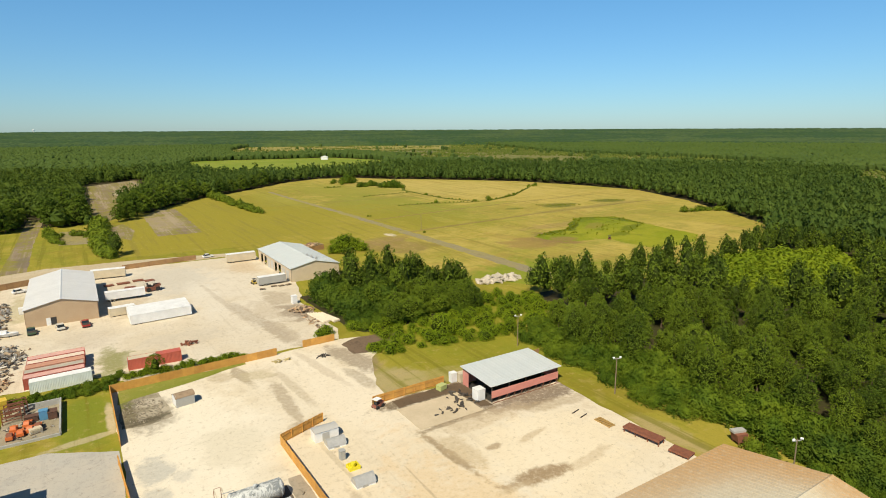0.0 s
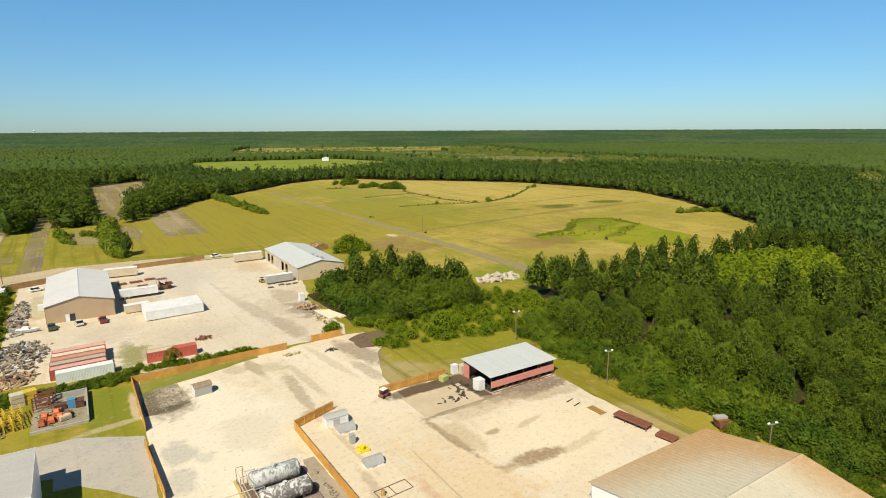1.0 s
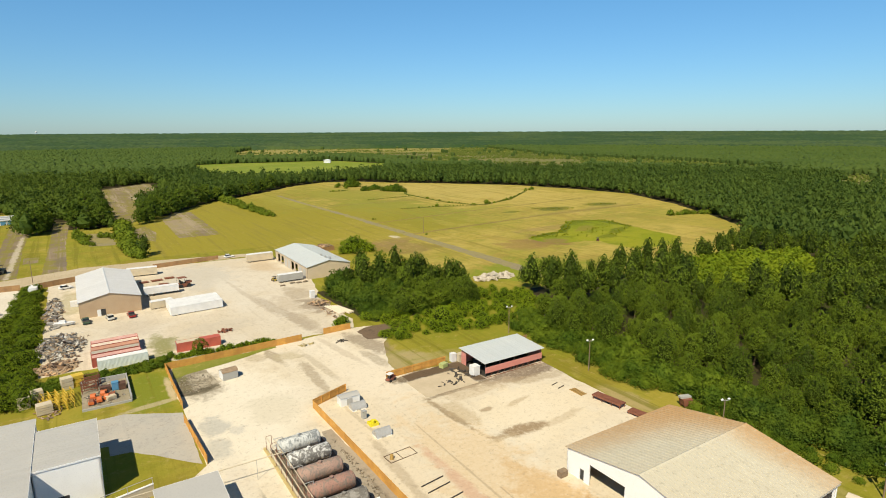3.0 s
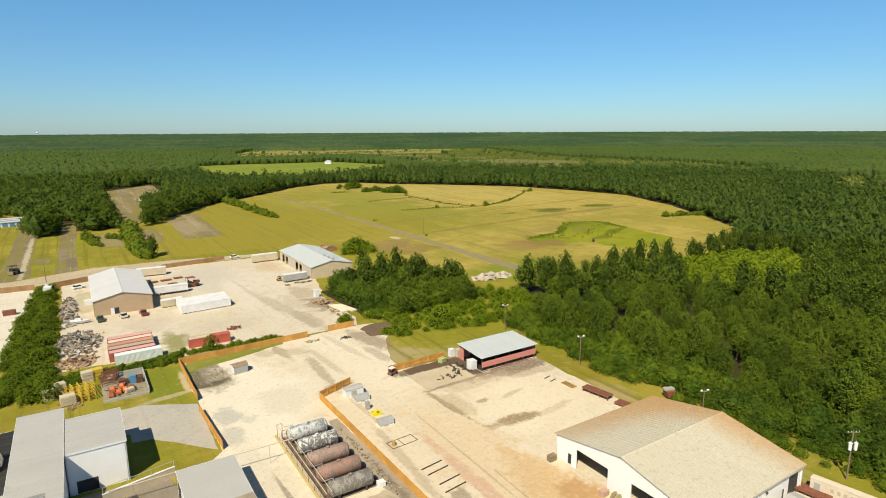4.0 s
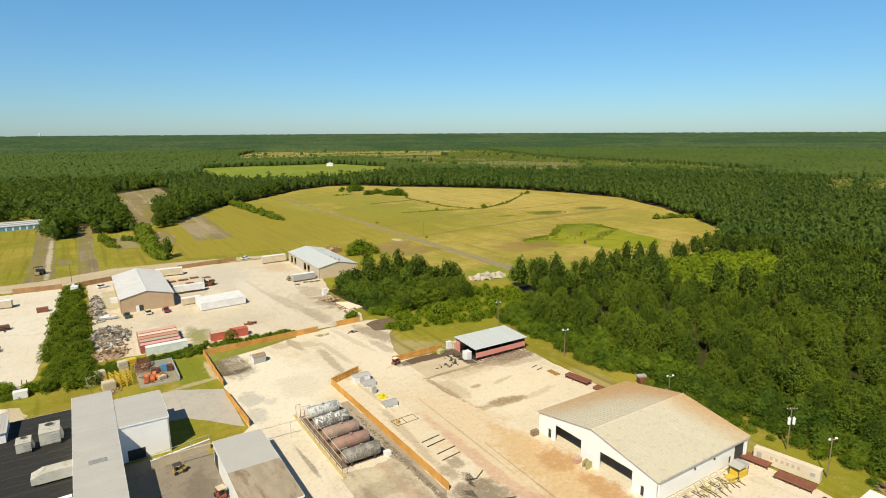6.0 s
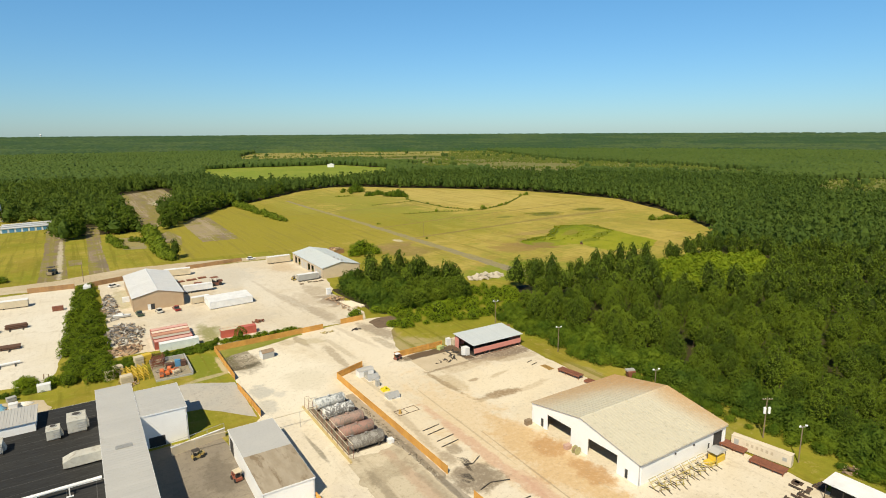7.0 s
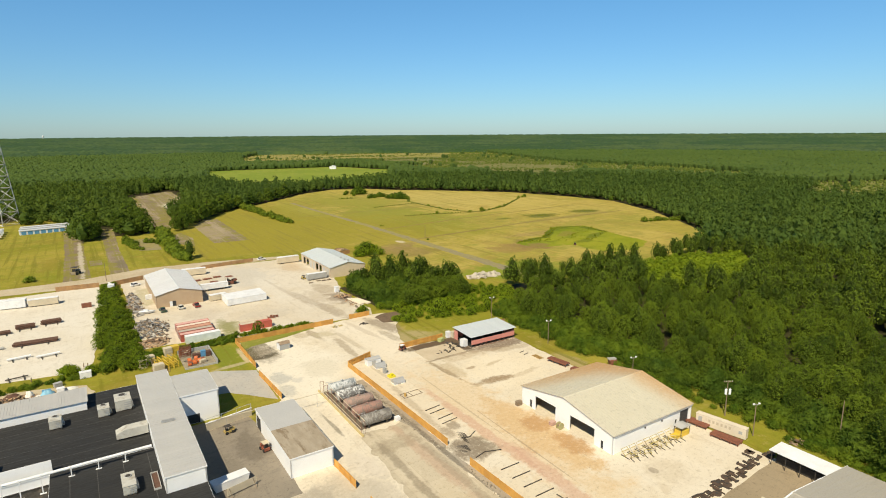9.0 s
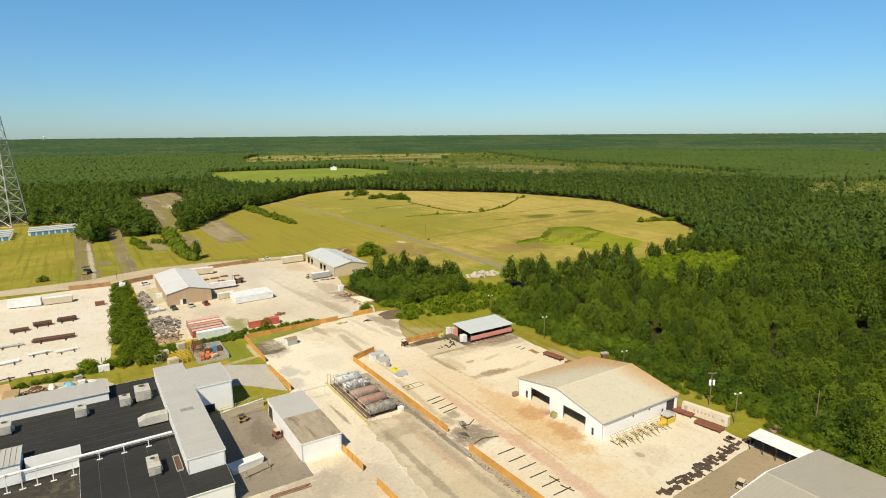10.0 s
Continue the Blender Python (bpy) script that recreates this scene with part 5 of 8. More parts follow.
bush_stuff([(239, 557, 3.6), (242, 560, 4.3), (245, 556, 3.2), (236, 560, 2.6), (233, 513, 1.5), (236.4, 515, 2.1), (239, 512, 1.6), (245.5, 519, 1.8), (249, 518.5, 2.4), (252.5, 517, 1.7),
            (249.5, 500, 2.2), (252, 496, 2.8), (255, 492, 2.6), (258, 488.5, 3.0), (260.5, 485, 2.4), (263, 482, 1.8), (254, 500, 1.6), (229, 545, 1.2), (225, 560, 1.5), (232, 572, 1.6)], EDGE_LEAF, "rounded green trees and bushes at the far field's corner", True)
WEED_LEAF = foliage("rank_weeds", (0.125, 0.155, 0.008), (0.22, 0.235, 0.014), False, 0.1, glint=0.3)
bush_stuff(row((202, 226), (231, 231), 24, 0.12, 0.32, 1.6) + row((231, 231), (262, 256), 30, 0.12, 0.36, 2.0) + row((262, 256), (285, 246), 22, 0.1, 0.3, 2.0) + row((285, 246), (280, 223), 18, 0.12, 0.34, 2.0)
           + row((280, 223), (245, 207), 26, 0.1, 0.3, 2.5) + row((206, 224), (228, 222), 22, 0.1, 0.28, 3.5) + row((232, 214), (276, 236), 40, 0.08, 0.26, 6) + row((285, 317), (311, 301), 36, 0.1, 0.28, 4) + row((336, 313), (358, 304), 26, 0.1, 0.28, 3)
           + row((258, 313), (264, 310), 6, 0.1, 0.24, 1.5), WEED_LEAF, "rank green weeds round the lush hollow")

# ---------------------------------------------------------------- buildings
def wall_with(bm, length, z0, z1, thick, holes):
    """A wall along x from 0, outer face at y = 0, with openings (x0, x1, z0, z1)."""
    xs = sorted({0.0, length, *(h[0] for h in holes), *(h[1] for h in holes)})
    zs = sorted({z0, z1, *(min(max(h[2], z0), z1) for h in holes), *(min(max(h[3], z0), z1) for h in holes)})
    for a, b in zip(xs, xs[1:]):
        for lo, hi in zip(zs, zs[1:]):
            if not any(h[0] < (a + b) / 2 < h[1] and h[2] < (lo + hi) / 2 < h[3] for h in holes):
                box(bm, a, b, 0, thick, lo, hi)
    bmesh.ops.remove_doubles(bm, verts=bm.verts, dist=1e-4)
    return bm


def turned(bm, m):
    bmesh.ops.transform(bm, matrix=m, verts=bm.verts)
    return bm


def panels(house, n, length, width, material, place, rib=0.06, name="roof_panel", thick=0.08):
    """A pitched face of n equal sheets with raised seams; place(i) gives the pose of each, x along the eave, y up the slope."""
    bm = boxes((0, width, 0, length, -thick, 0), (width - 0.10, width - 0.01, 0, length, 0, rib))
    me = mesh_of(bm, name, material)
    for i in range(n):
        ob = part(name, me, None, house)
        ob.matrix_local = place(i)


def gable_house(name, u0, u1, v0, v1, eave, ridge, along, wall, roof, label, category, holes=(), pitch=0.9, over=0.35, thick=0.2, base=0.0, panel_mats=None):
    """A house with a gable roof. along: the ridge's axis, 'u' or 'v'. holes: (side, x0, x1, z0, z1), side one of S, E, N, W, x from its left end as seen from outside."""
    w, d = u1 - u0, v1 - v0
    h = thing(name, site(u0, v0, base), label, category)
    sides = {'S': (w, pose(0, 0, 0)), 'E': (d, pose(w, 0, 0, 0, 0, 90)), 'N': (w, pose(w, d, 0, 0, 0, 180)), 'W': (d, pose(0, d, 0, 0, 0, 270))}
    ends = 'EW' if along == 'u' else 'SN'
    for s, (ln, m) in sides.items():
        bm = bmesh.new()
        a, b = (0.0, ln) if s in 'SN' else (thick, ln - thick)
        wall_with(bm, ln, 0, eave, thick, [q[1:] for q in holes if q[0] == s])
        if s in ends:
            prism(bm, [(0, eave), (ln, eave), (ln / 2, ridge)], 0, thick)
        part("wall", turned(bm, m), wall, h)
    span_, run = (d, w) if along == 'u' else (w, d)
    rise_ = ridge - eave
    slope = math.hypot(span_ / 2, rise_)
    tilt = math.degrees(math.atan2(rise_, span_ / 2))
    full = slope + over
    n = max(1, round((run + 2 * over) / pitch))
    pw = (run + 2 * over) / n
    drop = over * math.sin(radians(tilt))
    for side in (0, 1):
        m = roof if panel_mats is None else panel_mats[side]
        if along == 'u':
            f = (pose(-over, -over * math.cos(radians(tilt)), eave - drop + 0.1, tilt) if side == 0 else
                 pose(w + over, d + over * math.cos(radians(tilt)), eave - drop + 0.1, 0, 0, 180) @ pose(0, 0, 0, tilt))
        else:
            f = (pose(w + over * math.cos(radians(tilt)), -over, eave - drop + 0.1, 0, 0, 90) @ pose(0, 0, 0, tilt) if side == 0 else
                 pose(-over * math.cos(radians(tilt)), d + over, eave - drop + 0.1, 0, 0, 270) @ pose(0, 0, 0, tilt))
        panels(h, n, full, pw, m, lambda i, f=f: f @ pose(i * pw, 0, 0), )
    cap = bmesh.new()
    if along == 'u':
        prism(cap, [(-0.3, ridge + 0.04), (0.3, ridge + 0.04), (0, ridge + 0.22)], -over, w + over)
        turned(cap, pose(0, d / 2, 0, 0, 0, -90))
    else:
        prism(cap, [(-0.3, ridge + 0.04), (0.3, ridge + 0.04), (0, ridge + 0.22)], -over, d + over)
        turned(cap, pose(w / 2, 0, 0))
    part("ridge_cap", cap, roof, h)
    return h


def flat_block(name, u0, u1, v0, v1, z0, z1, wall, roof, label, category, holes=(), parapet=0.25, thick=0.25):
    """A block with a flat roof behind a low parapet."""
    w, d = u1 - u0, v1 - v0
    h = thing(name, site(u0, v0, z0), label, category)
    hh = z1 - z0
    sides = {'S': (w, pose(0, 0, 0)), 'E': (d, pose(w, 0, 0, 0, 0, 90)), 'N': (w, pose(w, d, 0, 0, 0, 180)), 'W': (d, pose(0, d, 0, 0, 0, 270))}
    for s, (ln, m) in sides.items():
        bm = wall_with(bmesh.new(), ln, 0, hh, thick, [q[1:] for q in holes if q[0] == s])
        part("wall", turned(bm, m), wall, h)
    part("roof", boxes((-0.1, w + 0.1, -0.1, d + 0.1, hh + 0.003, hh + 0.1)), roof, h)
    part("fascia", boxes((-0.14, w + 0.14, -0.14, -0.102, hh - 0.2, hh + 0.11), (-0.14, w + 0.14, d + 0.102, d + 0.14, hh - 0.2, hh + 0.11),
                         (-0.14, -0.102, -0.1, d + 0.1, hh - 0.2, hh + 0.11), (w + 0.102, w + 0.14, -0.1, d + 0.1, hh - 0.2, hh + 0.11)), wall, h)
    return h


DEPOT_WALL = surface("depot_wall", (0.58, 0.48, 0.35), (0.52, 0.43, 0.31), 0.3, 5, 0.7)
# big pale shed with two black bay doors
big = gable_house("industrial_shed", 58.2, 86.3, 20.8, 51.5, 4.7, 7.6, 'u', WHITE_WALL, TAN_ROOF, "white metal industrial shed with a tan gable roof", "building",
                  holes=(('W', 3.0, 4.0, 0, 2.2), ('W', 5.2, 12.6, 0, 3.9), ('W', 17.5, 25.3, 0, 3.9), ('W', 27.2, 28.0, 0, 2.1), ('S', 23.6, 27.0, 0, 3.9), ('S', 21.8, 22.7, 0, 2.2)))
warehouse = gable_house("warehouse", -12.5, 5.4, 198, 240, 5.3, 7.4, 'v', TAN_WALL, WHITE_ROOF, "tan metal warehouse with a white gable roof", "building",
                        holes=(('S', 6.0, 7.4, 0, 2.3),))
barn = gable_house("barn", 66.2, 84.8, 206, 249, 5.0, 7.0, 'v', DEPOT_WALL, BLUE_ROOF, "long pale depot with open bays under a blue-grey roof", "building",
                   holes=tuple(('W', x, x + 3.4, 0, 3.9) for x in (3.5, 8.6, 22.6, 27.6)))
for x in (13.6, 18.0, 33.0, 37.6):
    part("roller_door", boxes((-0.07, -0.002, 43 - x - 3.2, 43 - x, 0.05, 3.7)), GREY_ROOF, barn, "closed pale roller door")
south_shed = gable_house("south_shed", 46, 87.6, -62, -13, 4.7, 6.7, 'v', WHITE_WALL, SHED_ROOF, "large shed with a plain grey metal roof", "building")
annex = flat_block("flat_roofed_annex", -4.4, 5.0, 51, 77.5, 0, 4.5, WHITE_WALL, GREY_ROOF, "white flat-roofed annex with a grey and weathered roof", "building")
DIRTY_ROOF = surface("dirty_membrane", (0.040, 0.035, 0.028), (0.025, 0.023, 0.020), 0.25, 3, 0.85, stain=(0.10, 0.082, 0.058), stain_scale=0.3, stain_from=0.5)
hall = flat_block("black_roofed_hall", -110, -20.35, 72, 109.4, 0, 4.42, WHITE_WALL, BLACK_ROOF, "wide low hall with a black membrane roof", "building", parapet=0.1)
flat_block("hall_extension", -46, -20.35, 44.5, 71.7, 0, 4.42, WHITE_WALL, BLACK_ROOF, "white hall extension with a seamed black roof", "building", parapet=0.1)
flat_block("low_hall_extension", -110, -46.3, 44.5, 71.7, 0, 2.4, WHITE_WALL, DIRTY_ROOF, "low hall extension with a stained dark roof", "building", parapet=0.1)
tower_bar = flat_block("tall_wing", -27.5, -20.2, 52.2, 107, 0.2, 7.9, WHITE_WALL, GREY_ROOF, "tall white wing with a grey metal roof", "building", parapet=0.02)
wing = flat_block("side_wing", -20.05, -10.9, 87.2, 101.5, 0, 7.75, WHITE_WALL, GREY_ROOF, "tall white side wing with a grey metal roof", "building", parapet=0.02)

panels(tower_bar, 60, 7.5, 54.98 / 60, GREY_ROOF, lambda i: pose(7.4, -0.08 + i * 54.98 / 60, 7.807, 0, 0, 90), rib=0.025, thick=0.004)
panels(wing, 16, 9.33, 14.4 / 16, GREY_ROOF, lambda i: pose(9.24, -0.08 + i * 14.4 / 16, 7.857, 0, 0, 90), rib=0.025, thick=0.004)

# ---------------------------------------------------------------- fences
def fence(a, b, label, face=1, height=1.9, material=None):
    """A run of board panels on posts and rails. face: the side on which the boards stand (1: left of the run)."""
    material = material or FENCE_WOOD
    a, b = Vector(a), Vector(b)
    run = (b - a).length
    n = max(1, round(run / 2.4))
    step = run / n
    turn = math.degrees(math.atan2(b.y - a.y, b.x - a.x))
    f = thing("fence", site(a.x, a.y, 0, turn), label, "fence")
    k = max(1, round(step / 0.16))
    low, high = [], []
    for i in range(k):
        y = 0.09 + 0.014 * (i % 2)
        a0, b0 = i * step / k, (i + 1) * step / k
        low += [(a0 + 0.002, y - 0.02), (a0 + 0.012, y), (b0 - 0.012, y), (b0 - 0.002, y - 0.02)]
    outline = [(x, y * face) for x, y in low] + [(step, 0.055 * face), (0, 0.055 * face)]
    bm = bmesh.new()
    va = [bm.verts.new((x, y, 0.05)) for x, y in outline]
    vb = [bm.verts.new((x, y, height + 0.03 * math.sin(x * 9.1))) for x, y in outline]
    for i in range(len(outline)):
        q = (i + 1) % len(outline)
        bm.faces.new((va[i], va[q], vb[q], vb[i]))
    bm.faces.new(vb)
    bm.faces.new(va[::-1])
    bmesh.ops.triangulate(bm, faces=[f for f in bm.faces if len(f.verts) > 4])
    bmesh.ops.recalc_face_normals(bm, faces=bm.faces)
    panel = mesh_of(bm, "board_panel", material)
    rail = mesh_of(boxes((0, step, 0.015 * face - 0.03, 0.015 * face + 0.03, 0.35, 0.45), (0, step, 0.015 * face - 0.03, 0.015 * face + 0.03, 1.4, 1.5)), "rail", material)
    post = mesh_of(boxes((-0.06, 0.06, -0.06, 0.06, 0, height - 0.02)), "post", material)
    for i in range(n):
        for me, nm in ((panel, "board_panel"), (rail, "rail")):
            part(nm, me, None, f).matrix_local = pose(i * step, 0, 0, 0, 0, random.uniform(-0.3, 0.3))
    for i in range(n + 1):
        part("post", post, None, f).matrix_local = pose(i * step, 0, 0)
    return f


fence((4.8, 138.6), (40.8, 140.2), "long orange board fence across the yard", -1)
fence((48, 141.6), (56.6, 141.9), "short orange board fence beside the gap", -1)
fence((4.8, 138.6), (5.0, 113.5), "orange board fence with posts on its outside", 1)
fence((4.3, 107.0), (5.2, 88.4), "orange board fence beside the grass", 1)
fence((29.0, 98.8), (38.2, 102.4), "orange board fence end with bare posts", 1)
fence((29.0, 98.8), (29.9, 44.3), "long orange board fence along the drive", -1)
fence((29.7, 34.9), (31.0, -10.0), "orange board fence along the old tracks", -1)
fence((4.9, 50.3), (5.5, 40.6), "orange board fence behind the annex", 1)
fence((5.8, 34.2), (6.4, 22.0), "orange board fence at the court's end", 1)
fence((49.1, 103.2), (66.4, 103.8), "weathered orange fence with open rails", 1)
DULL_FENCE = surface("weathered_fence", (0.42, 0.25, 0.11), (0.34, 0.2, 0.1), 0.6, 8, 0.85, vary=0.12)
fence((-48, 252.5), (-31, 251), "weathered brown fence beside the dirt road", -1, 2.2, DULL_FENCE)
fence((-100, 248), (-76, 247), "weathered brown fence beside the dirt road", -1, 2.2, DULL_FENCE)
fence((-25, 250), (-12, 255), "weathered brown fence beside the dirt road", -1, 2.2, DULL_FENCE)
fence((16, 262), (44, 266), "weathered brown fence beside the dirt road", -1, 2.0, DULL_FENCE)
fence((84, 252), (98, 256), "weathered brown fence beside the depot", -1, 2.2, DULL_FENCE)
fence((89, 103.5), (94, 104), "weathered brown fence behind the open shed", -1, 2.2, DULL_FENCE)


# ---------------------------------------------------------------- poles
def flood_pole(u, v, h, turn, label="tall wooden pole with two floodlights"):
    p = thing("light_pole", site(u, v, 0, turn), label, "lamp post", "yard light poles")
    part("pole", rods(((0, 0, -0.2), (0, 0, h), 0.13, 0.09, 8)), POST_WOOD, p)
    part("cross_arm", boxes((-0.8, 0.8, -0.05, 0.05, h - 0.35, h - 0.25)), STEEL, p)
    for s in (-1, 1):
        l = part("floodlight", boxes((-0.22, 0.22, -0.14, 0.14, -0.13, 0.13)), WHITE_WALL, p, "pale floodlight")
        l.matrix_local = pose(s * 0.75, -0.1, h, 35, 0, s * -25)
    return p


for u, v, h in ((93.7, 80, 8.2), (94.5, 112.5, 8.2), (92.2, 43.6, 7.8), (92.3, 8.5, 8.2)):
    flood_pole(u, v, h, -20)


def utility_pole(u, v, h, cans, label):
    p = thing("utility_pole", site(u, v, 0, -32), label, "utility pole")
    part("pole", rods(((0, 0, -0.2), (0, 0, h), 0.15, 0.09, 8)), POST_WOOD, p)
    for k, z in enumerate((h - 0.4,) if cans else ()):
        part("cross_arm", boxes((-1.1, 1.1, -0.12, -0.02, z - 0.06, z + 0.06)), POST_WOOD, p)
        for x in (-1.0, -0.4, 0.4, 1.0):
            part("insulator", rods(((x, -0.07, z + 0.06), (x, -0.07, z + 0.28), 0.05, 0.03, 6)), WHITE_WALL, p)
    for i in range(cans):
        a = -0.5 + 1.0 * i / max(1, cans - 1)
        can = part("transformer", rods(((a, -0.35, h - 3.6), (a, -0.35, h - 2.3), 0.27, 0.27, 12), ((a, -0.35, h - 2.3), (a, -0.35, h - 2.2), 0.34, 0.2, 12)), WHITE_WALL, p, "white transformer can")
        part("bushing", rods(((a, -0.35, h - 2.2), (a, -0.35, h - 1.85), 0.06, 0.04, 6)), WHITE_WALL, can)
    return p


utility_pole(96, 17.8, 9.6, 2, "wooden utility pole with pale transformer cans")
utility_pole(105.5, -4, 10.5, 0, "thin wooden utility pole among the bushes")
utility_pole(-27.5, 262, 9.0, 0, "thin wooden utility pole beside the dirt road")
utility_pole(161, 274, 9.0, 0, "lone thin pole in the field")


# ---------------------------------------------------------------- containers, trailers
def container(u, v, turn, length, body, roof, label, group="", z=0.0):
    c = thing("shipping_container", site(u, v, z, turn), label, "container", group)
    w, h = 2.44, 2.6
    part("body", boxes((0.02, length - 0.02, 0.05, w - 0.05, 0.12, h - 0.05)), body, c)
    for y, out in ((0.045, -1), (w - 0.045, 1)):
        n = int(length / 0.3)
        outline = []
        for q in range(n):
            x0 = 0.12 + q * (length - 0.24) / n
            st = (length - 0.24) / n
            outline += [(x0, y), (x0 + st * 0.25, y), (x0 + st * 0.4, y + 0.04 * out), (x0 + st * 0.85, y + 0.04 * out)]
        outline += [(length - 0.12, y), (length - 0.12, y - 0.01 * out), (0.12, y - 0.01 * out)]
        bm = prism(bmesh.new(), outline, 0.15, h - 0.13)
        turned(bm, Matrix(((1, 0, 0, 0), (0, 0, 1, 0), (0, 1, 0, 0), (0, 0, 0, 1))))
        bmesh.ops.triangulate(bm, faces=[f for f in bm.faces if len(f.verts) > 4])
        bmesh.ops.recalc_face_normals(bm, faces=bm.faces)
        part("side_panel", bm, body, c)
    bm = bmesh.new()
    box(bm, 0.1, length - 0.1, 0.08, w - 0.08, h - 0.049, h - 0.03)
    n = int(length / 0.32)
    for i in range(n):
        x = (i + 0.5) * length / n
        box(bm, x - 0.08, x + 0.08, 0.08, w - 0.08, h - 0.029, h - 0.008)
    part("roof", bm, roof, c)
    bm = boxes((0, length, 0, 0.08, h - 0.12, h), (0, length, w - 0.08, w, h - 0.12, h), (0, length, 0, 0.08, 0, 0.14), (0, length, w - 0.08, w, 0, 0.14))
    for x in (0, length - 0.12):
        box(bm, x, x + 0.12, 0, 0.12, 0.14, h - 0.12)
        box(bm, x, x + 0.12, w - 0.12, w, 0.14, h - 0.12)
        box(bm, x, x + 0.12, 0.08, w - 0.08, h - 0.12, h - 0.002)
    part("frame", bm, body, c)
    for i in (0, 1):
        d = part("door", boxes((-0.03, 0.03, 0.13 + i * 1.1, 1.2 + i * 1.1, 0.15, h - 0.14)), body, c)
        part("lock_bar", rods(*(((-0.06, 0.35 + i * 1.1 + k * 0.6, 0.2), (-0.06, 0.35 + i * 1.1 + k * 0.6, h - 0.2), 0.025, 0.025, 6) for k in (0, 1))), STEEL, d)
    return c


def paint(name, c, rough=0.55, stain=None):
    return surface(name, c, tuple(x * 0.86 for x in c), 0.5, 5, rough, stain=stain or tuple(x * 0.6 for x in c), stain_scale=0.35, stain_from=0.6)


RED_P, ORANGE_P = paint("red_container", (0.50, 0.12, 0.08)), paint("orange_container", (0.56, 0.29, 0.19))
SALMON_P = paint("salmon_roof", (0.68, 0.40, 0.34))
WHITE_P, CREAM_P, GREY_P = paint("white_container", (0.78, 0.79, 0.80)), paint("cream_container", (0.60, 0.52, 0.38)), paint("grey_paint", (0.40, 0.40, 0.385))
YELLOW_P, BLUE_P, GREEN_P = paint("yellow_paint", (0.66, 0.46, 0.05)), paint("blue_paint", (0.10, 0.28, 0.48)), paint("dark_green_paint", (0.05, 0.09, 0.05))
OLIVE_P = paint("dull_yellow_steel", (0.44, 0.36, 0.10))
LIME_P, ORANGE2 = paint("pale_green_paint", (0.45, 0.5, 0.2)), paint("orange_paint", (0.58, 0.15, 0.04))

MINT_P, GREY_ROOF_P = paint("pale_mint_container", (0.70, 0.76, 0.73)), paint("grey_beige_roof", (0.47, 0.42, 0.34))
BRICK_P, PALE_ROOF = paint("brick_red_container", (0.40, 0.10, 0.07)), paint("bleached_peach_roof", (0.74, 0.62, 0.50))
for u, v, body, top, lb in ((-10.1, 147.2, MINT_P, WHITE_P, "pale mint shipping container with a white roof"), (-11.3, 150.2, BRICK_P, SALMON_P, "brick red shipping container with a faded pink roof"),
                            (-11.3, 153.4, BRICK_P, GREY_ROOF_P, "red shipping container with a weathered grey roof"), (-11.2, 156.5, ORANGE_P, ORANGE_P, "faded orange shipping container"),
                            (-11.1, 159.4, BRICK_P, PALE_ROOF, "red shipping container with a bleached peach roof"), (-11.0, 162.3, RED_P, SALMON_P, "red shipping container with a faded salmon roof")):
    container(u + 0.7, v, 2, 11.4, body, top, lb, "row of containers")
container(9.2, 149.6, -1, 6.06, RED_P, CREAM_P, "red shipping container with a cream roof behind bushes")
container(15.4, 149.5, -1, 5.2, RED_P, RED_P, "bright red shipping container behind bushes")
container(9.9, 152.15, -1, 6.06, CREAM_P, CREAM_P, "short cream container behind the red one")


def box_trailer(u, v, turn, length, width, height, body, label, group="", name="box_trailer", gap=0.9):
    t = thing(name, site(u, v, 0, turn), label, "trailer", group)
    part("box", boxes((0, length, 0, width, gap, height)), body, t)
    n = max(2, int(length / 1.2))
    for k in range(n + 1):
        x = 0.03 + (length - 0.11) * k / n
        part("side_post", boxes((x, x + 0.05, -0.03, 0.001, gap + 0.15, height - 0.15)), body, t)
        part("side_post", boxes((x, x + 0.05, width - 0.001, width + 0.03, gap + 0.15, height - 0.15)), body, t)
    part("roof", boxes((-0.04, length + 0.04, -0.04, width + 0.04, height + 0.003, height + 0.05)), WHITE_P, t)
    part("chassis", boxes((0.3, length - 0.3, width / 2 - 0.5, width / 2 + 0.5, gap - 0.35, gap - 0.004)), DARK_STEEL, t)
    for x in (1.3, 2.6):
        for y in (0.05, width - 0.35):
            w = part("wheel", rods(((x, y, 0.5), (x, y + 0.3, 0.5), 0.5, 0.5, 14)), DARK_STEEL, t)
            part("hub", rods(((x, y - 0.02, 0.5), (x, y + 0.32, 0.5), 0.18, 0.18, 8)), STEEL, w)
    part("landing_leg", boxes((length - 2.6, length - 2.45, 0.3, 0.45, 0, gap - 0.3), (length - 2.6, length - 2.45, width - 0.45, width - 0.3, 0, gap - 0.3)), DARK_STEEL, t)
    return t


for k in range(4):
    box_trailer(12.6, 184.7 + 2.64 * k, 4, 16.4, 2.6, 2.9, WHITE_P, "white box trailer parked in a tight row", "white trailers", gap=0.3)
box_trailer(8.0, 196.2, 6, 7.0, 2.6, 2.6, CREAM_P, "cream box trailer beside the white row", gap=0.3)
box_trailer(7.8, 214.3, 0, 11.6, 2.6, 3.2, WHITE_P, "white box trailer beside the warehouse")
box_trailer(4.8, 250.2, -6, 11.4, 3.0, 3.4, CREAM_P, "long cream office trailer by the dirt road", name="office_trailer", gap=0.5)
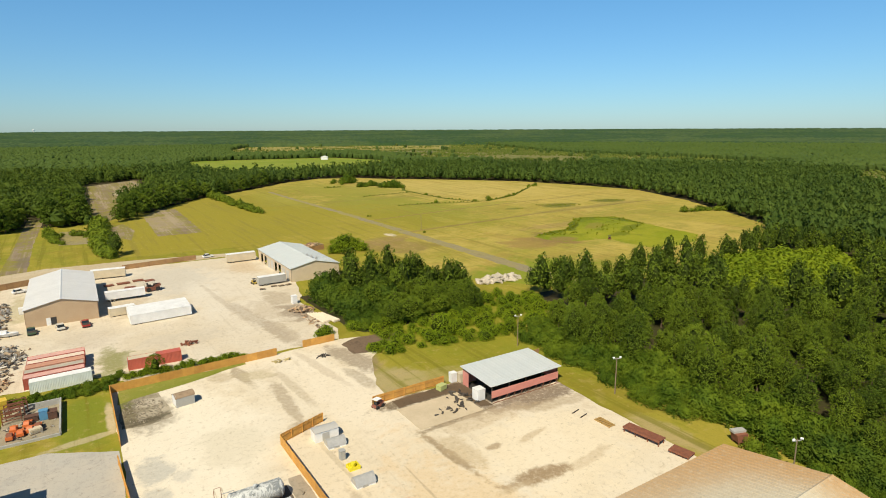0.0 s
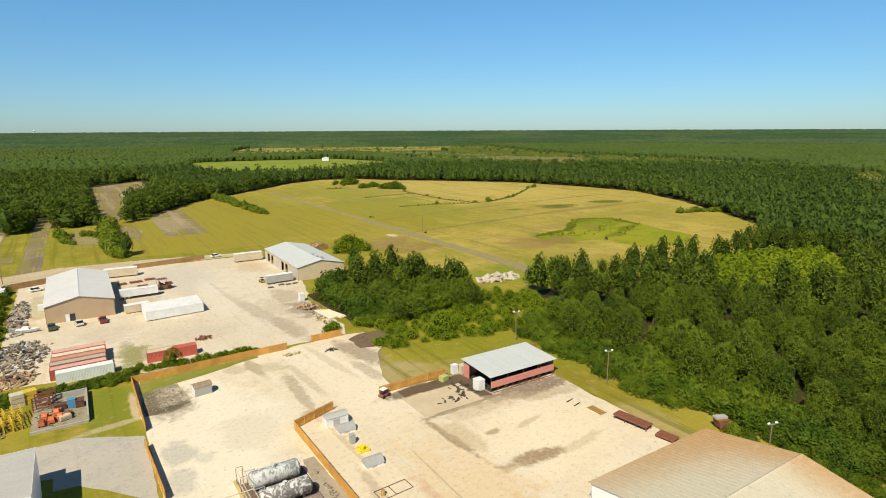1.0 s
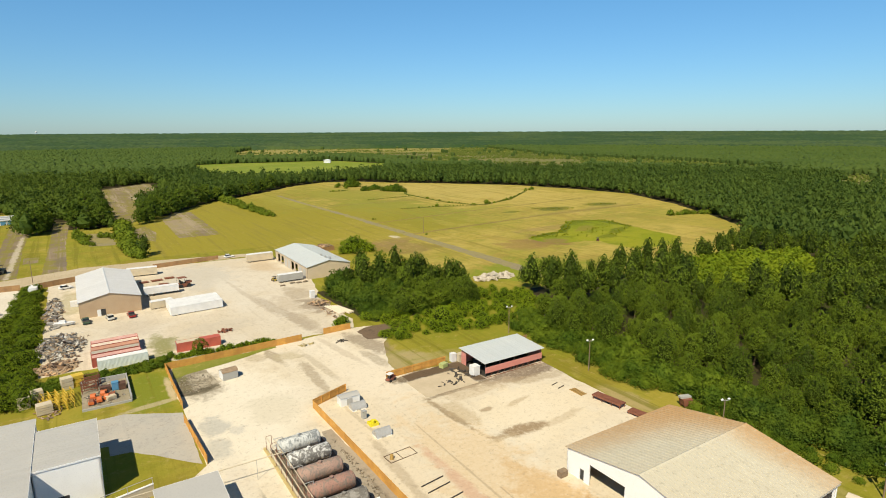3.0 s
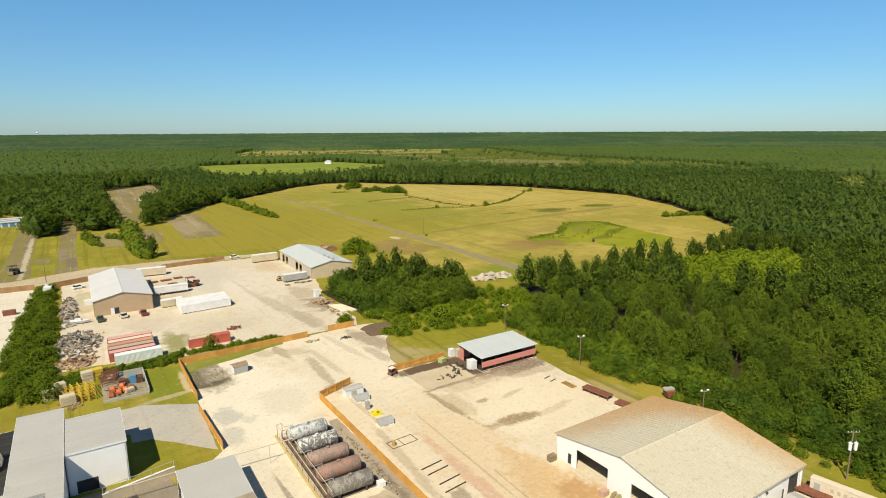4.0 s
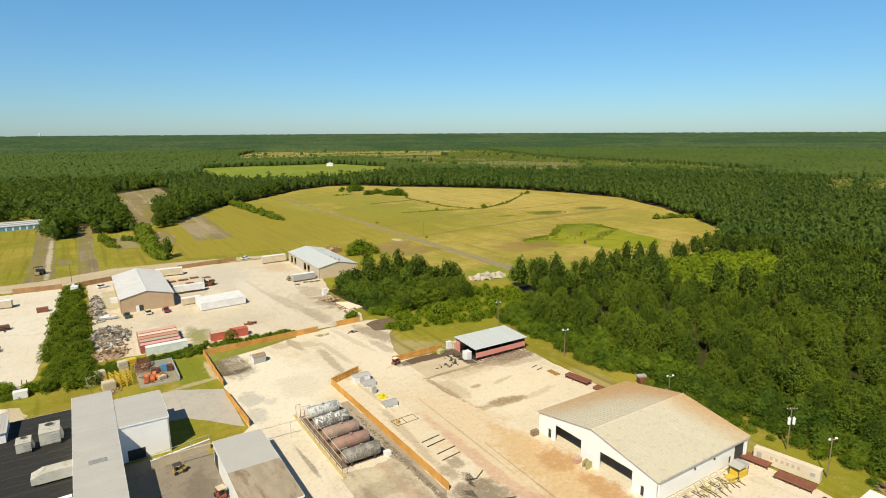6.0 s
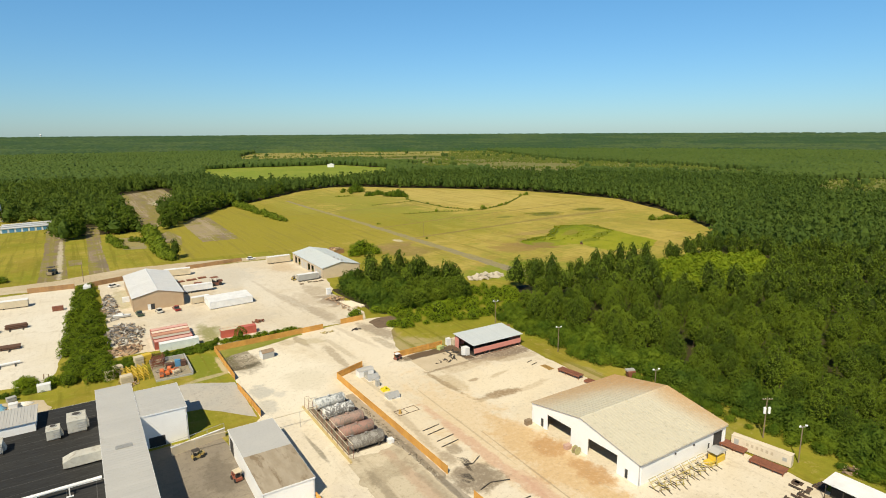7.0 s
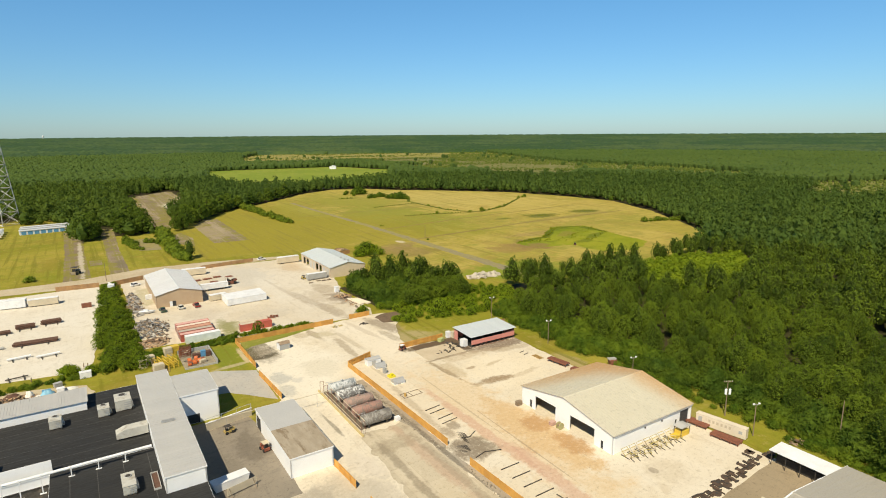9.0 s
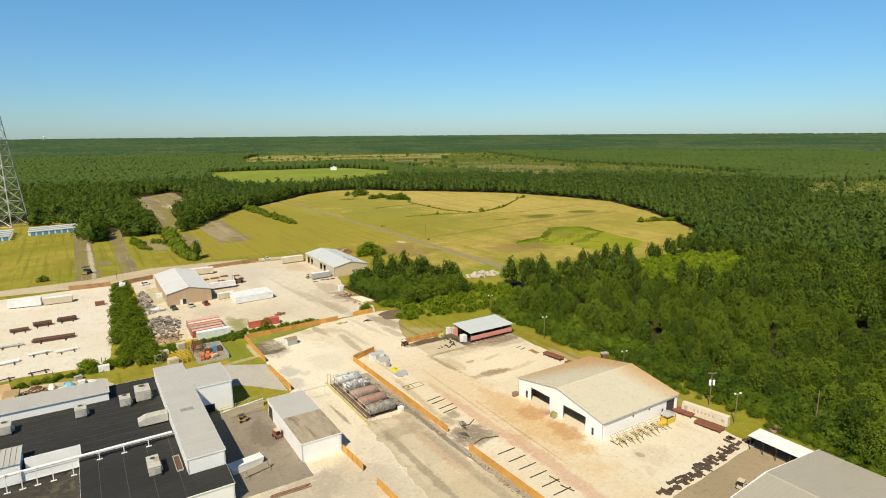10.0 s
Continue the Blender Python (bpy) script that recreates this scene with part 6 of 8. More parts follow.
box_trailer(53.6, 250.4, 0, 11.8, 3.0, 3.6, CREAM_P, "cream office trailer beside the dirt road", name="office_trailer", gap=0.5)
box_trailer(54.8, 206.5, 2, 9.8, 2.6, 3.2, GREY_P, "grey box trailer before the depot", gap=0.6)
box_trailer(-70, 231.5, -8, 12.0, 3.2, 3.6, WHITE_P, "white box trailer in the gravel lot", gap=0.4)
box_trailer(-57.2, 229.5, -3, 10.5, 3.0, 3.0, CREAM_P, "cream box trailer in the gravel lot", gap=0.4)
box_trailer(-25.3, 240, 85, 6.5, 2.6, 2.6, WHITE_P, "white box trailer among bushes", gap=0.4)

# low pale store with faded marks
PALE_STORE = surface("pale_store", (0.68, 0.60, 0.47), (0.62, 0.54, 0.42), 0.5, 5, 0.85, stain=(0.42, 0.32, 0.2), stain_scale=0.3, stain_from=0.55)
MARK = surface("faded_mark", (0.47, 0.39, 0.29), (0.5, 0.42, 0.31), 0.5, 5, 0.9)
office = thing("storage_trailer", site(86.6, 19.6, 0, -80), "long low pale store box with faded marks", "trailer")
part("box", boxes((0, 11.6, 0, 1.5, 0.2, 2.7)), PALE_STORE, office)
part("top_rail", boxes((-0.05, 11.65, -0.05, 1.55, 2.703, 2.78)), PALE_STORE, office)
part("door", boxes((0.6, 1.5, -0.05, 0, 0.3, 2.2)), GREY_P, office)
part("vent", boxes((10.0, 10.8, -0.06, 0, 1.2, 1.9)), GREY_P, office)
for k in range(6):
    part("faded_mark", boxes((3.0 + k * 0.95, 3.5 + k * 0.95, -0.012, 0, 1.4, 2.1)), MARK, office, "faded brownish mark")
part("skid", boxes((0.2, 11.4, 0.2, 0.4, 0, 0.2), (0.2, 11.4, 1.1, 1.3, 0, 0.2)), DARK_STEEL, office)
hop = thing("steel_hopper", site(95.6, 54.6, 0, -20), "rusty red hopper with a grey lid at the bushes", "hopper")
part("body", prism(bmesh.new(), [(0.4, 0.5), (2.0, 0.5), (2.3, 2.0), (0, 2.0)], 0, 1.8), RUST, hop)
part("lid", boxes((-0.1, 2.4, 0.7, 1.9, 2.005, 2.4)), GREY_P, hop)
for x in (0.5, 1.7):
    for yy in (0.1, 1.5):
        part("leg", boxes((x, x + 0.2, yy, yy + 0.2, 0, 0.5)), RUST, hop)


# ---------------------------------------------------------------- vehicles
GLASS, gnt, gb = nodes_of("car_glass")
gb.inputs["Base Color"].default_value = (0.02, 0.025, 0.03, 1)
gb.inputs["Roughness"].default_value = 0.08
RUBBER = surface("tyre_rubber", (0.02, 0.02, 0.02), (0.03, 0.03, 0.03), 2, 10, 0.9)


def car(u, v, turn, colour, label, pickup=False, name="car"):
    c = thing(name, site(u, v, 0, turn), label, "car")
    ln, w = (5.4, 1.95) if pickup else (4.6, 1.85)
    low = [(0, 0.45), (0.05, 0.85), (0.15, 0.98), (ln - 1.3, 1.0), (ln - 0.2, 0.86), (ln, 0.7), (ln, 0.4), (ln - 0.5, 0.32), (0.4, 0.32)]
    bm = prism(bmesh.new(), low, -w / 2, w / 2)
    bmesh.ops.bevel(bm, geom=[e for e in bm.edges], offset=0.06, segments=1, affect='EDGES')
    part("body", bm, colour, c)
    x0 = ln - 3.4 if pickup else 0.45
    cab = [(x0, 0.99), (x0 + (0.12 if pickup else 0.55), 1.62), (ln - 2.1, 1.64), (ln - 1.35, 0.99)]
    bm = prism(bmesh.new(), cab, -w / 2 + 0.1, w / 2 - 0.1)
    part("cabin_glazing", bm, GLASS, c, "dark tinted glass")
    part("roof", boxes((x0 + (0.1 if pickup else 0.5), ln - 2.05, -w / 2 + 0.12, w / 2 - 0.12, 1.62, 1.69)), colour, c)
    if pickup:
        part("bed", boxes((0.15, x0 - 0.1, -w / 2 + 0.12, w / 2 - 0.12, 0.985, 1.0)), DARK_STEEL, c)
    for x in (0.9, ln - 0.95):
        for s in (-1, 1):
            y = s * (w / 2 - 0.12)
            wh = part("wheel", rods(((x, y - 0.12, 0.35), (x, y + 0.12, 0.35), 0.35, 0.35, 14)), RUBBER, c)
            part("rim", rods(((x, y - 0.13, 0.35), (x, y + 0.13, 0.35), 0.2, 0.2, 10)), STEEL, wh)
    for s in (-1, 1):
        part("headlight", boxes((ln - 0.04, ln + 0.02, s * 0.6 - 0.15, s * 0.6 + 0.15, 0.62, 0.78)), WHITE_P, c)
    return c


car(-10.8, 190, 95, GREEN_P, "dark green pickup truck before the warehouse", True, "pickup_truck")
car(-4.0, 190.5, 100, paint("silver_paint", (0.62, 0.60, 0.55), 0.3), "silver car parked before the warehouse")
car(1.9, 189.5, 95, paint("red_car_paint", (0.30, 0.03, 0.025), 0.3), "red pickup truck parked before the warehouse", True, "pickup_truck")
car(-18.5, 243, 20, WHITE_P, "white car parked behind the warehouse")
car(47, 267, 8, WHITE_P, "white car on the dirt road")


def cart(u, v, turn, label, body, top, name="cart", k=1.0):
    """A small working machine on four wheels with a canopy."""
    c = thing(name, site(u, v, 0, turn), label, "vehicle")
    part("body", boxes((0, 2.2 * k, -0.6 * k, 0.6 * k, 0.35, 0.8 * k)), body, c)
    part("engine_hood", boxes((1.5 * k, 2.5 * k, -0.45 * k, 0.45 * k, 0.8 * k, 1.15 * k)), body, c)
    part("seat", boxes((0.5 * k, 1.0 * k, -0.4 * k, 0.4 * k, 0.8 * k, 1.1 * k), (0.4 * k, 0.5 * k, -0.4 * k, 0.4 * k, 0.8 * k, 1.5 * k)), RUBBER, c)
    part("canopy", boxes((0.1, 1.6 * k, -0.65 * k, 0.65 * k, 1.9 * k, 1.98 * k)), top, c)
    for x in (0.15, 1.5 * k):
        for s in (-1, 1):
            part("canopy_post", rods(((x, s * 0.55 * k, 0.8 * k), (x, s * 0.55 * k, 1.9 * k), 0.04, 0.04, 6)), DARK_STEEL, c)
    for x in (0.4 * k, 1.9 * k):
        for s in (-1, 1):
            part("wheel", rods(((x, s * 0.62 * k - 0.12, 0.38 * k), (x, s * 0.62 * k + 0.12, 0.38 * k), 0.38 * k, 0.38 * k, 12)), RUBBER, c)
    return c


cart(48.5, 101.5, 20, "small red machine with a white canopy by the gate", paint("dull_red", (0.28, 0.1, 0.07)), WHITE_P)
cart(20.0, 221.5, 10, "rusty brown loader parked in the gravel yard", RUST, RUST, "wheel_loader", 2.0)
cart(-41, 285, 60, "tan truck standing on the old strip", paint("tan_paint", (0.30, 0.24, 0.15)), DARK_STEEL, "truck", 2.0)
cart(-5.6, 64, 100, "red tractor with a pale roof beside the annex wall", paint("tractor_red", (0.28, 0.085, 0.05)), CREAM_P, "tractor", 1.1)
cart(-12, 77.5, 10, "dull yellow forklift in the service court", paint("dull_yellow", (0.40, 0.30, 0.10)), DARK_STEEL, "forklift", 1.0)
cart(67, -7.8, 15, "small cream buggy beside the grey shed", CREAM_P, CREAM_P, "buggy", 1.0)

# ---------------------------------------------------------------- open shed
shed = thing("open_shed", site(69.8, 91, 0), "open-sided shed with pink panels and a pale blue-grey roof", "shed")
for x in (0.15, 4.6, 9.1, 13.6, 18.0):
    part("post", boxes((x - 0.1, x + 0.1, 0.05, 0.25, 0, 3.72)), DARK_STEEL, shed)
    part("post", boxes((x - 0.1, x + 0.1, 10.0, 10.2, 0, 4.2)), DARK_STEEL, shed)
part("side_panel", boxes((0.0, 18.2, -0.06, 0.04, 0.95, 2.45)), PINK, shed, "faded pink side panel")
part("back_panel", boxes((0, 18.2, 10.21, 10.3, 0.1, 4.0)), PINK, shed, "pink back panel")
part("end_panel", boxes((18.15, 18.25, 0.2, 10.0, 0.2, 3.2)), PINK, shed, "pink end panel")
part("corner_panel", boxes((-0.05, 0.05, 8.2, 10.1, 0.1, 3.4)), PINK, shed, "pink corner panel")
bm = bmesh.new()
for x in range(1, 18, 2):
    rod(bm, (x, -0.5, 0.05), (x + 1.2, -0.03, 0.95), 0.05, 0.05, 5)
rod(bm, (0, -0.5, 0.1), (18, -0.5, 0.1), 0.07, 0.07, 6)
part("brace", bm, RUST, shed, "rusty lower braces")
rt = math.degrees(math.atan2(0.5, 10.4))
panels(shed, 21, 11.2, 19.3 / 21, BLUE_ROOF, lambda i: pose(-0.6 + i * 19.3 / 21, -0.5, 3.75, rt), rib=0.03)
part("crossbeam", boxes((0, 18.2, 0.05, 0.25, 3.5, 3.7), (0, 18.2, 10.0, 10.2, 3.95, 4.1)), DARK_STEEL, shed)
part("bench", boxes((3, 15, 6.5, 9.5, 0.05, 1.2)), DARKNESS, shed, "stored gear coloured near black like the shed's shade")
# floor sheet painted with the shed's shade
solid("shed_floor", boxes((69.9, 88, 91.2, 101, 0.045, 0.07)), DARKNESS, site(0, 0), "floor under the shed, coloured near black like its shade", "floor", kind="structure")


def cabinet(u, v, w, d, h, m, label, name="cabinet", turn=0.0):
    c = thing(name, site(u, v, 0, turn), label, "cabinet")
    part("body", boxes((0, w, 0, d, 0.08, h)), m, c)
    part("lid", boxes((-0.05, w + 0.05, -0.05, d + 0.05, h + 0.002, h + 0.08)), m, c)
    part("door", boxes((0.08, w - 0.08, -0.04, 0, 0.2, h - 0.15)), m, c)
    part("skid", boxes((0.05, w - 0.05, 0.1, 0.25, 0, 0.08), (0.05, w - 0.05, d - 0.25, d - 0.1, 0, 0.08)), DARK_STEEL, c)
    return c


cabinet(67.6, 92.8, 1.9, 1.9, 2.4, WHITE_P, "white metal cabinet before the open shed")
cabinet(68.0, 103.0, 1.4, 1.2, 2.2, WHITE_P, "white metal cabinet at the fence's end")
cabinet(69.6, 102.0, 1.8, 1.6, 2.0, CREAM_P, "cream box beside the open shed", "storage_box")
cabinet(63.8, 100.8, 1.9, 1.4, 1.1, LIME_P, "pale green machine cover by the fence", "machine_cover", 15)
solid("concrete_pad", boxes((52.2, 66.5, 89.4, 98.8, 0.035, 0.10)), surface("pad_concrete", (0.54, 0.45, 0.32), (0.47, 0.39, 0.27), 0.3, 4, 0.9, stain=(0.4, 0.33, 0.25)), site(0, 0), "low pale concrete pad before the shed", "paving", kind="structure")


def small_hut(u, v, w, d, h, label, wall, roof, arch=0.5, turn=0.0, name="storage_hut"):
    """A hut w wide along u and d deep, with an arched roof whose axis runs along u."""
    c = thing(name, site(u, v, 0, turn), label, "hut")
    part("body", boxes((0, w, 0, d, 0, h)), wall, c)
    outline = [(-0.1 + (d + 0.2) * i / 8, h + 0.003 + arch * math.sin(math.pi * i / 8)) for i in range(9)]
    part("roof", turned(prism(bmesh.new(), outline, -w - 0.1, 0.1), pose(0, 0, 0, 0, 0, 90)), roof, c)
    part("door", boxes((w * 0.3, w * 0.6, -0.04, 0, 0.1, h * 0.85)), roof, c)
    return c


small_hut(34.2, 95.6, 4.4, 2.4, 1.9, "white storage hut with a grey roof by the fence", WHITE_P, GREY_ROOF, 0.35)
small_hut(35.4, 92.2, 3.2, 2.2, 0.45, "low tank housing with a rounded grey cover", WHITE_P, STEEL, 1.15, name="tank_housing")
small_hut(34.8, 79.2, 3.2, 2.2, 0.45, "low tank housing with a rounded grey cover", WHITE_P, STEEL, 1.15, name="tank_housing")
cabinet(35.8, 88.0, 0.9, 0.9, 1.7, GREY_P, "grey pump cabinet beside the tank housing", "pump_cabinet")
LEMON_P = paint("lemon_plastic", (0.78, 0.68, 0.03))
y = thing("spill_tub", site(35.8, 84.2), "bright yellow spill tub with a hose", "tub")
part("rim", boxes((0, 1.9, 0, 0.15, 0, 0.6), (0, 1.9, 1.6, 1.75, 0, 0.6), (0, 0.15, 0.15, 1.6, 0, 0.6), (1.75, 1.9, 0.15, 1.6, 0, 0.6)), LEMON_P, y)
part("base", boxes((0.15, 1.75, 0.15, 1.6, 0, 0.12)), LEMON_P, y)
part("drum", rods(((0.9, 0.9, 0.12), (0.9, 0.9, 1.0), 0.4, 0.4, 12)), LEMON_P, y)
HUT_ROOF = surface("brown_hut_roof", (0.30, 0.22, 0.145), (0.25, 0.18, 0.12), 0.9, 6, 0.9, stain=(0.16, 0.11, 0.07), stain_scale=0.7, stain_from=0.5)
hut = thing("storage_hut", site(15.6, 123.6, 0.05, 8), "small grey hut with a curved brown roof and one open end", "hut")
part("front_wall", boxes((0, 3.6, 0, 0.12, 0, 1.9)), GREY_P, hut)
part("back_wall", boxes((0, 3.6, 2.5, 2.62, 0, 1.9)), GREY_P, hut)
arc = [(2.72 * i / 10 - 0.05, 1.903 + 0.62 * math.sin(math.pi * i / 10)) for i in range(11)]
part("end_wall", turned(prism(bmesh.new(), [(0.125, 0)] + [(0.125, 1.9)] + arc[1:-1] + [(2.495, 1.9), (2.495, 0)], -0.12, -0.004), pose(0, 0, 0, 0, 0, 90)), WHITE_P, hut, "white end wall")
part("roof", turned(prism(bmesh.new(), arc + [(y, z - 0.06) for y, z in reversed(arc)], -3.75, 0.12), pose(0, 0, 0, 0, 0, 90)), HUT_ROOF, hut)
part("floor_board", boxes((0, 3.5, 0.125, 2.495, 0, 0.08)), POST_WOOD, hut)
part("shelf", boxes((0.3, 2.4, 1.9, 2.49, 0.9, 0.96)), DARK_STEEL, hut)

# ---------------------------------------------------------------- tanks
# dark ground colour that paints in the shadow beneath the tanks
DARK_BED = yard_material("tank_shade_bed", (0.16, 0.13, 0.10), (0.22, 0.18, 0.13), (0.10, 0.08, 0.065))
def peeling(name, a, b, c):
    m, nt, bsdf = nodes_of(name)
    pos = place_of(nt)
    n1 = noise_at(nt, 0.9, 6, 0.75, stretched(nt, pos, 1, 1, 0.5), 0.8)
    n2 = noise_at(nt, 5, 5, 0.7, pos)
    col = mix(nt, span(nt, n1, 0.44, 0.52), a, b)
    col = mix(nt, span(nt, n2, 0.55, 0.68), col, c)
    nt.links.new(col, bsdf.inputs["Base Color"])
    bsdf.inputs["Roughness"].default_value = 0.75
    bumped(nt, bsdf, n1, 0.5, 0.02)
    return m


TANK_MATS = [peeling("tank_grey_rust", (0.28, 0.265, 0.24), (0.16, 0.145, 0.125), (0.40, 0.38, 0.35)),
             peeling("tank_red_rust", (0.22, 0.175, 0.145), (0.33, 0.19, 0.15), (0.12, 0.09, 0.075)),
             peeling("tank_brown_rust", (0.24, 0.195, 0.165), (0.36, 0.24, 0.195), (0.12, 0.10, 0.08)),
             peeling("tank_white_peel", (0.60, 0.61, 0.60), (0.15, 0.145, 0.14), (0.40, 0.39, 0.37)),
             peeling("tank_blue_peel", (0.24, 0.26, 0.27), (0.54, 0.56, 0.56), (0.14, 0.14, 0.135))]


def tank(v, k, label):
    t = thing("storage_tank", site(16.6, v, 0), label, "tank", "row of tanks")
    r, ln, z = 1.4, 8.3, 1.85
    bm = bmesh.new()
    prof = [(0, 0.02), (0.12, r * 0.55), (0.32, r * 0.85), (0.6, r)] + [(0.6 + (ln - 1.2) * q, r) for q in (0.33, 0.66)] + [(ln - 0.6, r), (ln - 0.32, r * 0.85), (ln - 0.12, r * 0.55), (ln, 0.02)]
    n = 24
    rings = [[bm.verts.new((x, q * math.cos(2 * math.pi * i / n), z + q * math.sin(2 * math.pi * i / n))) for i in range(n)] for x, q in prof]
    for a, b in zip(rings, rings[1:]):
        for i in range(n):
            f = bm.faces.new((a[i], a[(i + 1) % n], b[(i + 1) % n], b[i]))
            f.smooth = True
    bmesh.ops.recalc_face_normals(bm, faces=bm.faces)
    part("shell", bm, TANK_MATS[k], t)
    for x in (1.6, ln - 1.6):
        part("saddle", boxes((x - 0.2, x + 0.2, -1.1, 1.1, 0, 1.0)), DARK_STEEL, t)
    for x in (0.62, 3.4, 6.2, ln - 0.62):
        bm = bmesh.new()
        rod(bm, (x - 0.05, 0, z), (x + 0.05, 0, z), r + 0.025, r + 0.025, 24)
        part("band", bm, TANK_MATS[k], t)
    part("manhole", rods(((ln / 2, 0, z + r - 0.1), (ln / 2, 0, z + r + 0.25), 0.35, 0.35, 12)), TANK_MATS[k], t)
    part("vent_pipe", rods(((1.1, 0, z + r - 0.1), (1.1, 0, z + r + 0.5), 0.06, 0.06, 6), ((1.1, 0, z + r + 0.5), (-0.6, 0, z + r + 0.5), 0.06, 0.06, 6)), STEEL, t)
    return t


for k, (v, lb) in enumerate(((62.4, "grey rusty horizontal tank on saddles"), (67.5, "red-brown rusty horizontal tank"), (72.8, "brown rusty horizontal tank"),
                             (78.3, "white peeling horizontal tank"), (83.8, "pale blue peeling horizontal tank"))):
    tank(v, k, lb)
rack = thing("pipe_rack", site(15.4, 59.5), "rusty pipe frame with a walkway along the tanks", "pipe rack")
for k, (x, z) in enumerate(((0.0, 1.6), (0.0, 3.2), (1.0, 3.2))):
    part("pipe", rods(((x, 0, z), (x, 27, z), 0.07, 0.07, 6)), CREAM_P, rack, "pale thin pipe")
for k in range(10):
    part("upright", rods(((0, k * 3.0, 0), (0, k * 3.0, 3.2), 0.05, 0.05, 6)), RUST, rack)
    part("upright", rods(((1.0, k * 3.0, 0), (1.0, k * 3.0, 3.2), 0.05, 0.05, 6)), RUST, rack)
    part("cross_bar", rods(((0, k * 3.0, 3.2), (1.0, k * 3.0, 3.2), 0.04, 0.04, 6)), RUST, rack)

# dark sheet laid where the tanks' shadow falls
solid("tank_bed", boxes((16.0, 26.0, 61.4, 86.5, 0.062, 0.075)), DARK_BED, site(0, 0), "ground under the tanks, darkened to deepen their shadow", "paving", kind="structure")
o = thing("overhead_pipe", site(-14.9, 79.6), "thin pale pipe from the wing to the tanks", "pipe")
part("pipe", rods(((0, 0, 3.3), (31, -1.2, 3.9), 0.09, 0.09, 6)), CREAM_P, o)
for k in range(4):
    part("support", rods(((4 + 7.5 * k, -0.16 - 0.29 * k, 0), (4 + 7.5 * k, -0.16 - 0.29 * k, 3.4 + 0.14 * k), 0.05, 0.05, 6)), STEEL, o)
w = solid("rag_heap", boxes((25.3, 26.6, 60.6, 61.8, 0.03, 0.9)), WHITE_P, site(0, 0), "small white bag heap at the tank's end", "bag")
w.data.materials[0] = WHITE_P

# ---------------------------------------------------------------- steel on the ground
def beam(u, v, length, turn, label, m=None, group="", h=0.16, w=0.16):
    b = boxes((0, length, -w / 2, w / 2, 0, 0.04), (0, length, -0.03, 0.03, 0.04, h - 0.04), (0, length, -w / 2, w / 2, h - 0.04, h))
    return solid("steel_beam", b, m or DARK_STEEL, site(u, v, 0.04, turn), label, "beam", group)


for u, v in ((34.2, 61.3), (34.3, 59.2), (34.6, 55.7), (34.2, 53.2)):
    beam(u, v, 4.8, 8, "dark steel beam lying on the concrete", group="laid beams")
for v in (29.7, 26.0, 22.4, 18.8, 15.0, 11.6):
    beam(34.1, v, 4.9, 1, "dark steel beam lying on the concrete", group="laid beams")
beam(34.4, 45.0, 2.2, -14, "bent dark steel beam at the fence's end")
beam(36.4, 44.5, 3.0, 30, "bent dark steel beam at the fence's end")
beam(35.3, 37.3, 4.0, -19, "long dark steel beam in the dirt")
beam(32.3, 36.4, 3.1, 17, "long dark steel beam in the dirt")
beam(38.0, 17.1, 2.8, -82, "dark steel beam across the others")
beam(37.7, 13.4, 3.2, -73, "dark steel beam across the others")


def rusty_deck(u, v, length, width, turn, h, label):
    """A rusty flat skid on legs."""
    d = thing("steel_skid", site(u, v, 0.03, turn), label, "skid")
    part("deck", boxes((0, length, 0, width, h - 0.14, h)), RUST, d)
    bm = bmesh.new()
    for k in range(int(length / 0.45)):
        box(bm, 0.1 + k * 0.45, 0.25 + k * 0.45, 0.05, width - 0.05, h + 0.002, h + 0.05)
    part("slats", bm, RUST, d)
    for x in (0.15, length / 3, 2 * length / 3, length - 0.3):
        for y in (0.05, width - 0.2):
            part("leg", boxes((x, x + 0.15, y, y + 0.15, 0, h - 0.145)), RUST, d)
    part("side_rail", boxes((0, length, -0.08, -0.01, h - 0.35, h + 0.02), (0, length, width + 0.01, width + 0.08, h - 0.35, h + 0.02)), RUST, d)
    return d


rusty_deck(84.3, 23.4, 7.6, 2.3, -82, 0.9, "red rusty steel skid beside the shed")
rusty_deck(83.6, 13.9, 6.6, 2.3, -82, 0.9, "red rusty steel skid on the concrete")
rusty_deck(83.0, 68.8, 7.2, 2.0, -82, 1.1, "red rusty steel skid by the grass")
rusty_deck(84.0, 59.8, 3.6, 2.0, -80, 0.7, "short rusty steel skid by the shed")
timber_pallet = thing("pallet", site(81.9, 71), "long brown timber pallet on the ground", "pallet")
OCHRE = paint("ochre_timber", (0.40, 0.25, 0.08))
for x in (0, 1.5):
    part("runner", boxes((x, x + 0.2, 0, 3.8, 0.03, 0.117)), OCHRE, timber_pallet)
for k in range(7):
    part("board", boxes((0, 1.7, k * 0.55, 0.4 + k * 0.55, 0.12, 0.18)), OCHRE, timber_pallet)
for k in range(2):
    beam(80.2, 76.6 + 2.1 * k, 2.2, 12, "short dark bar lying on the gravel")

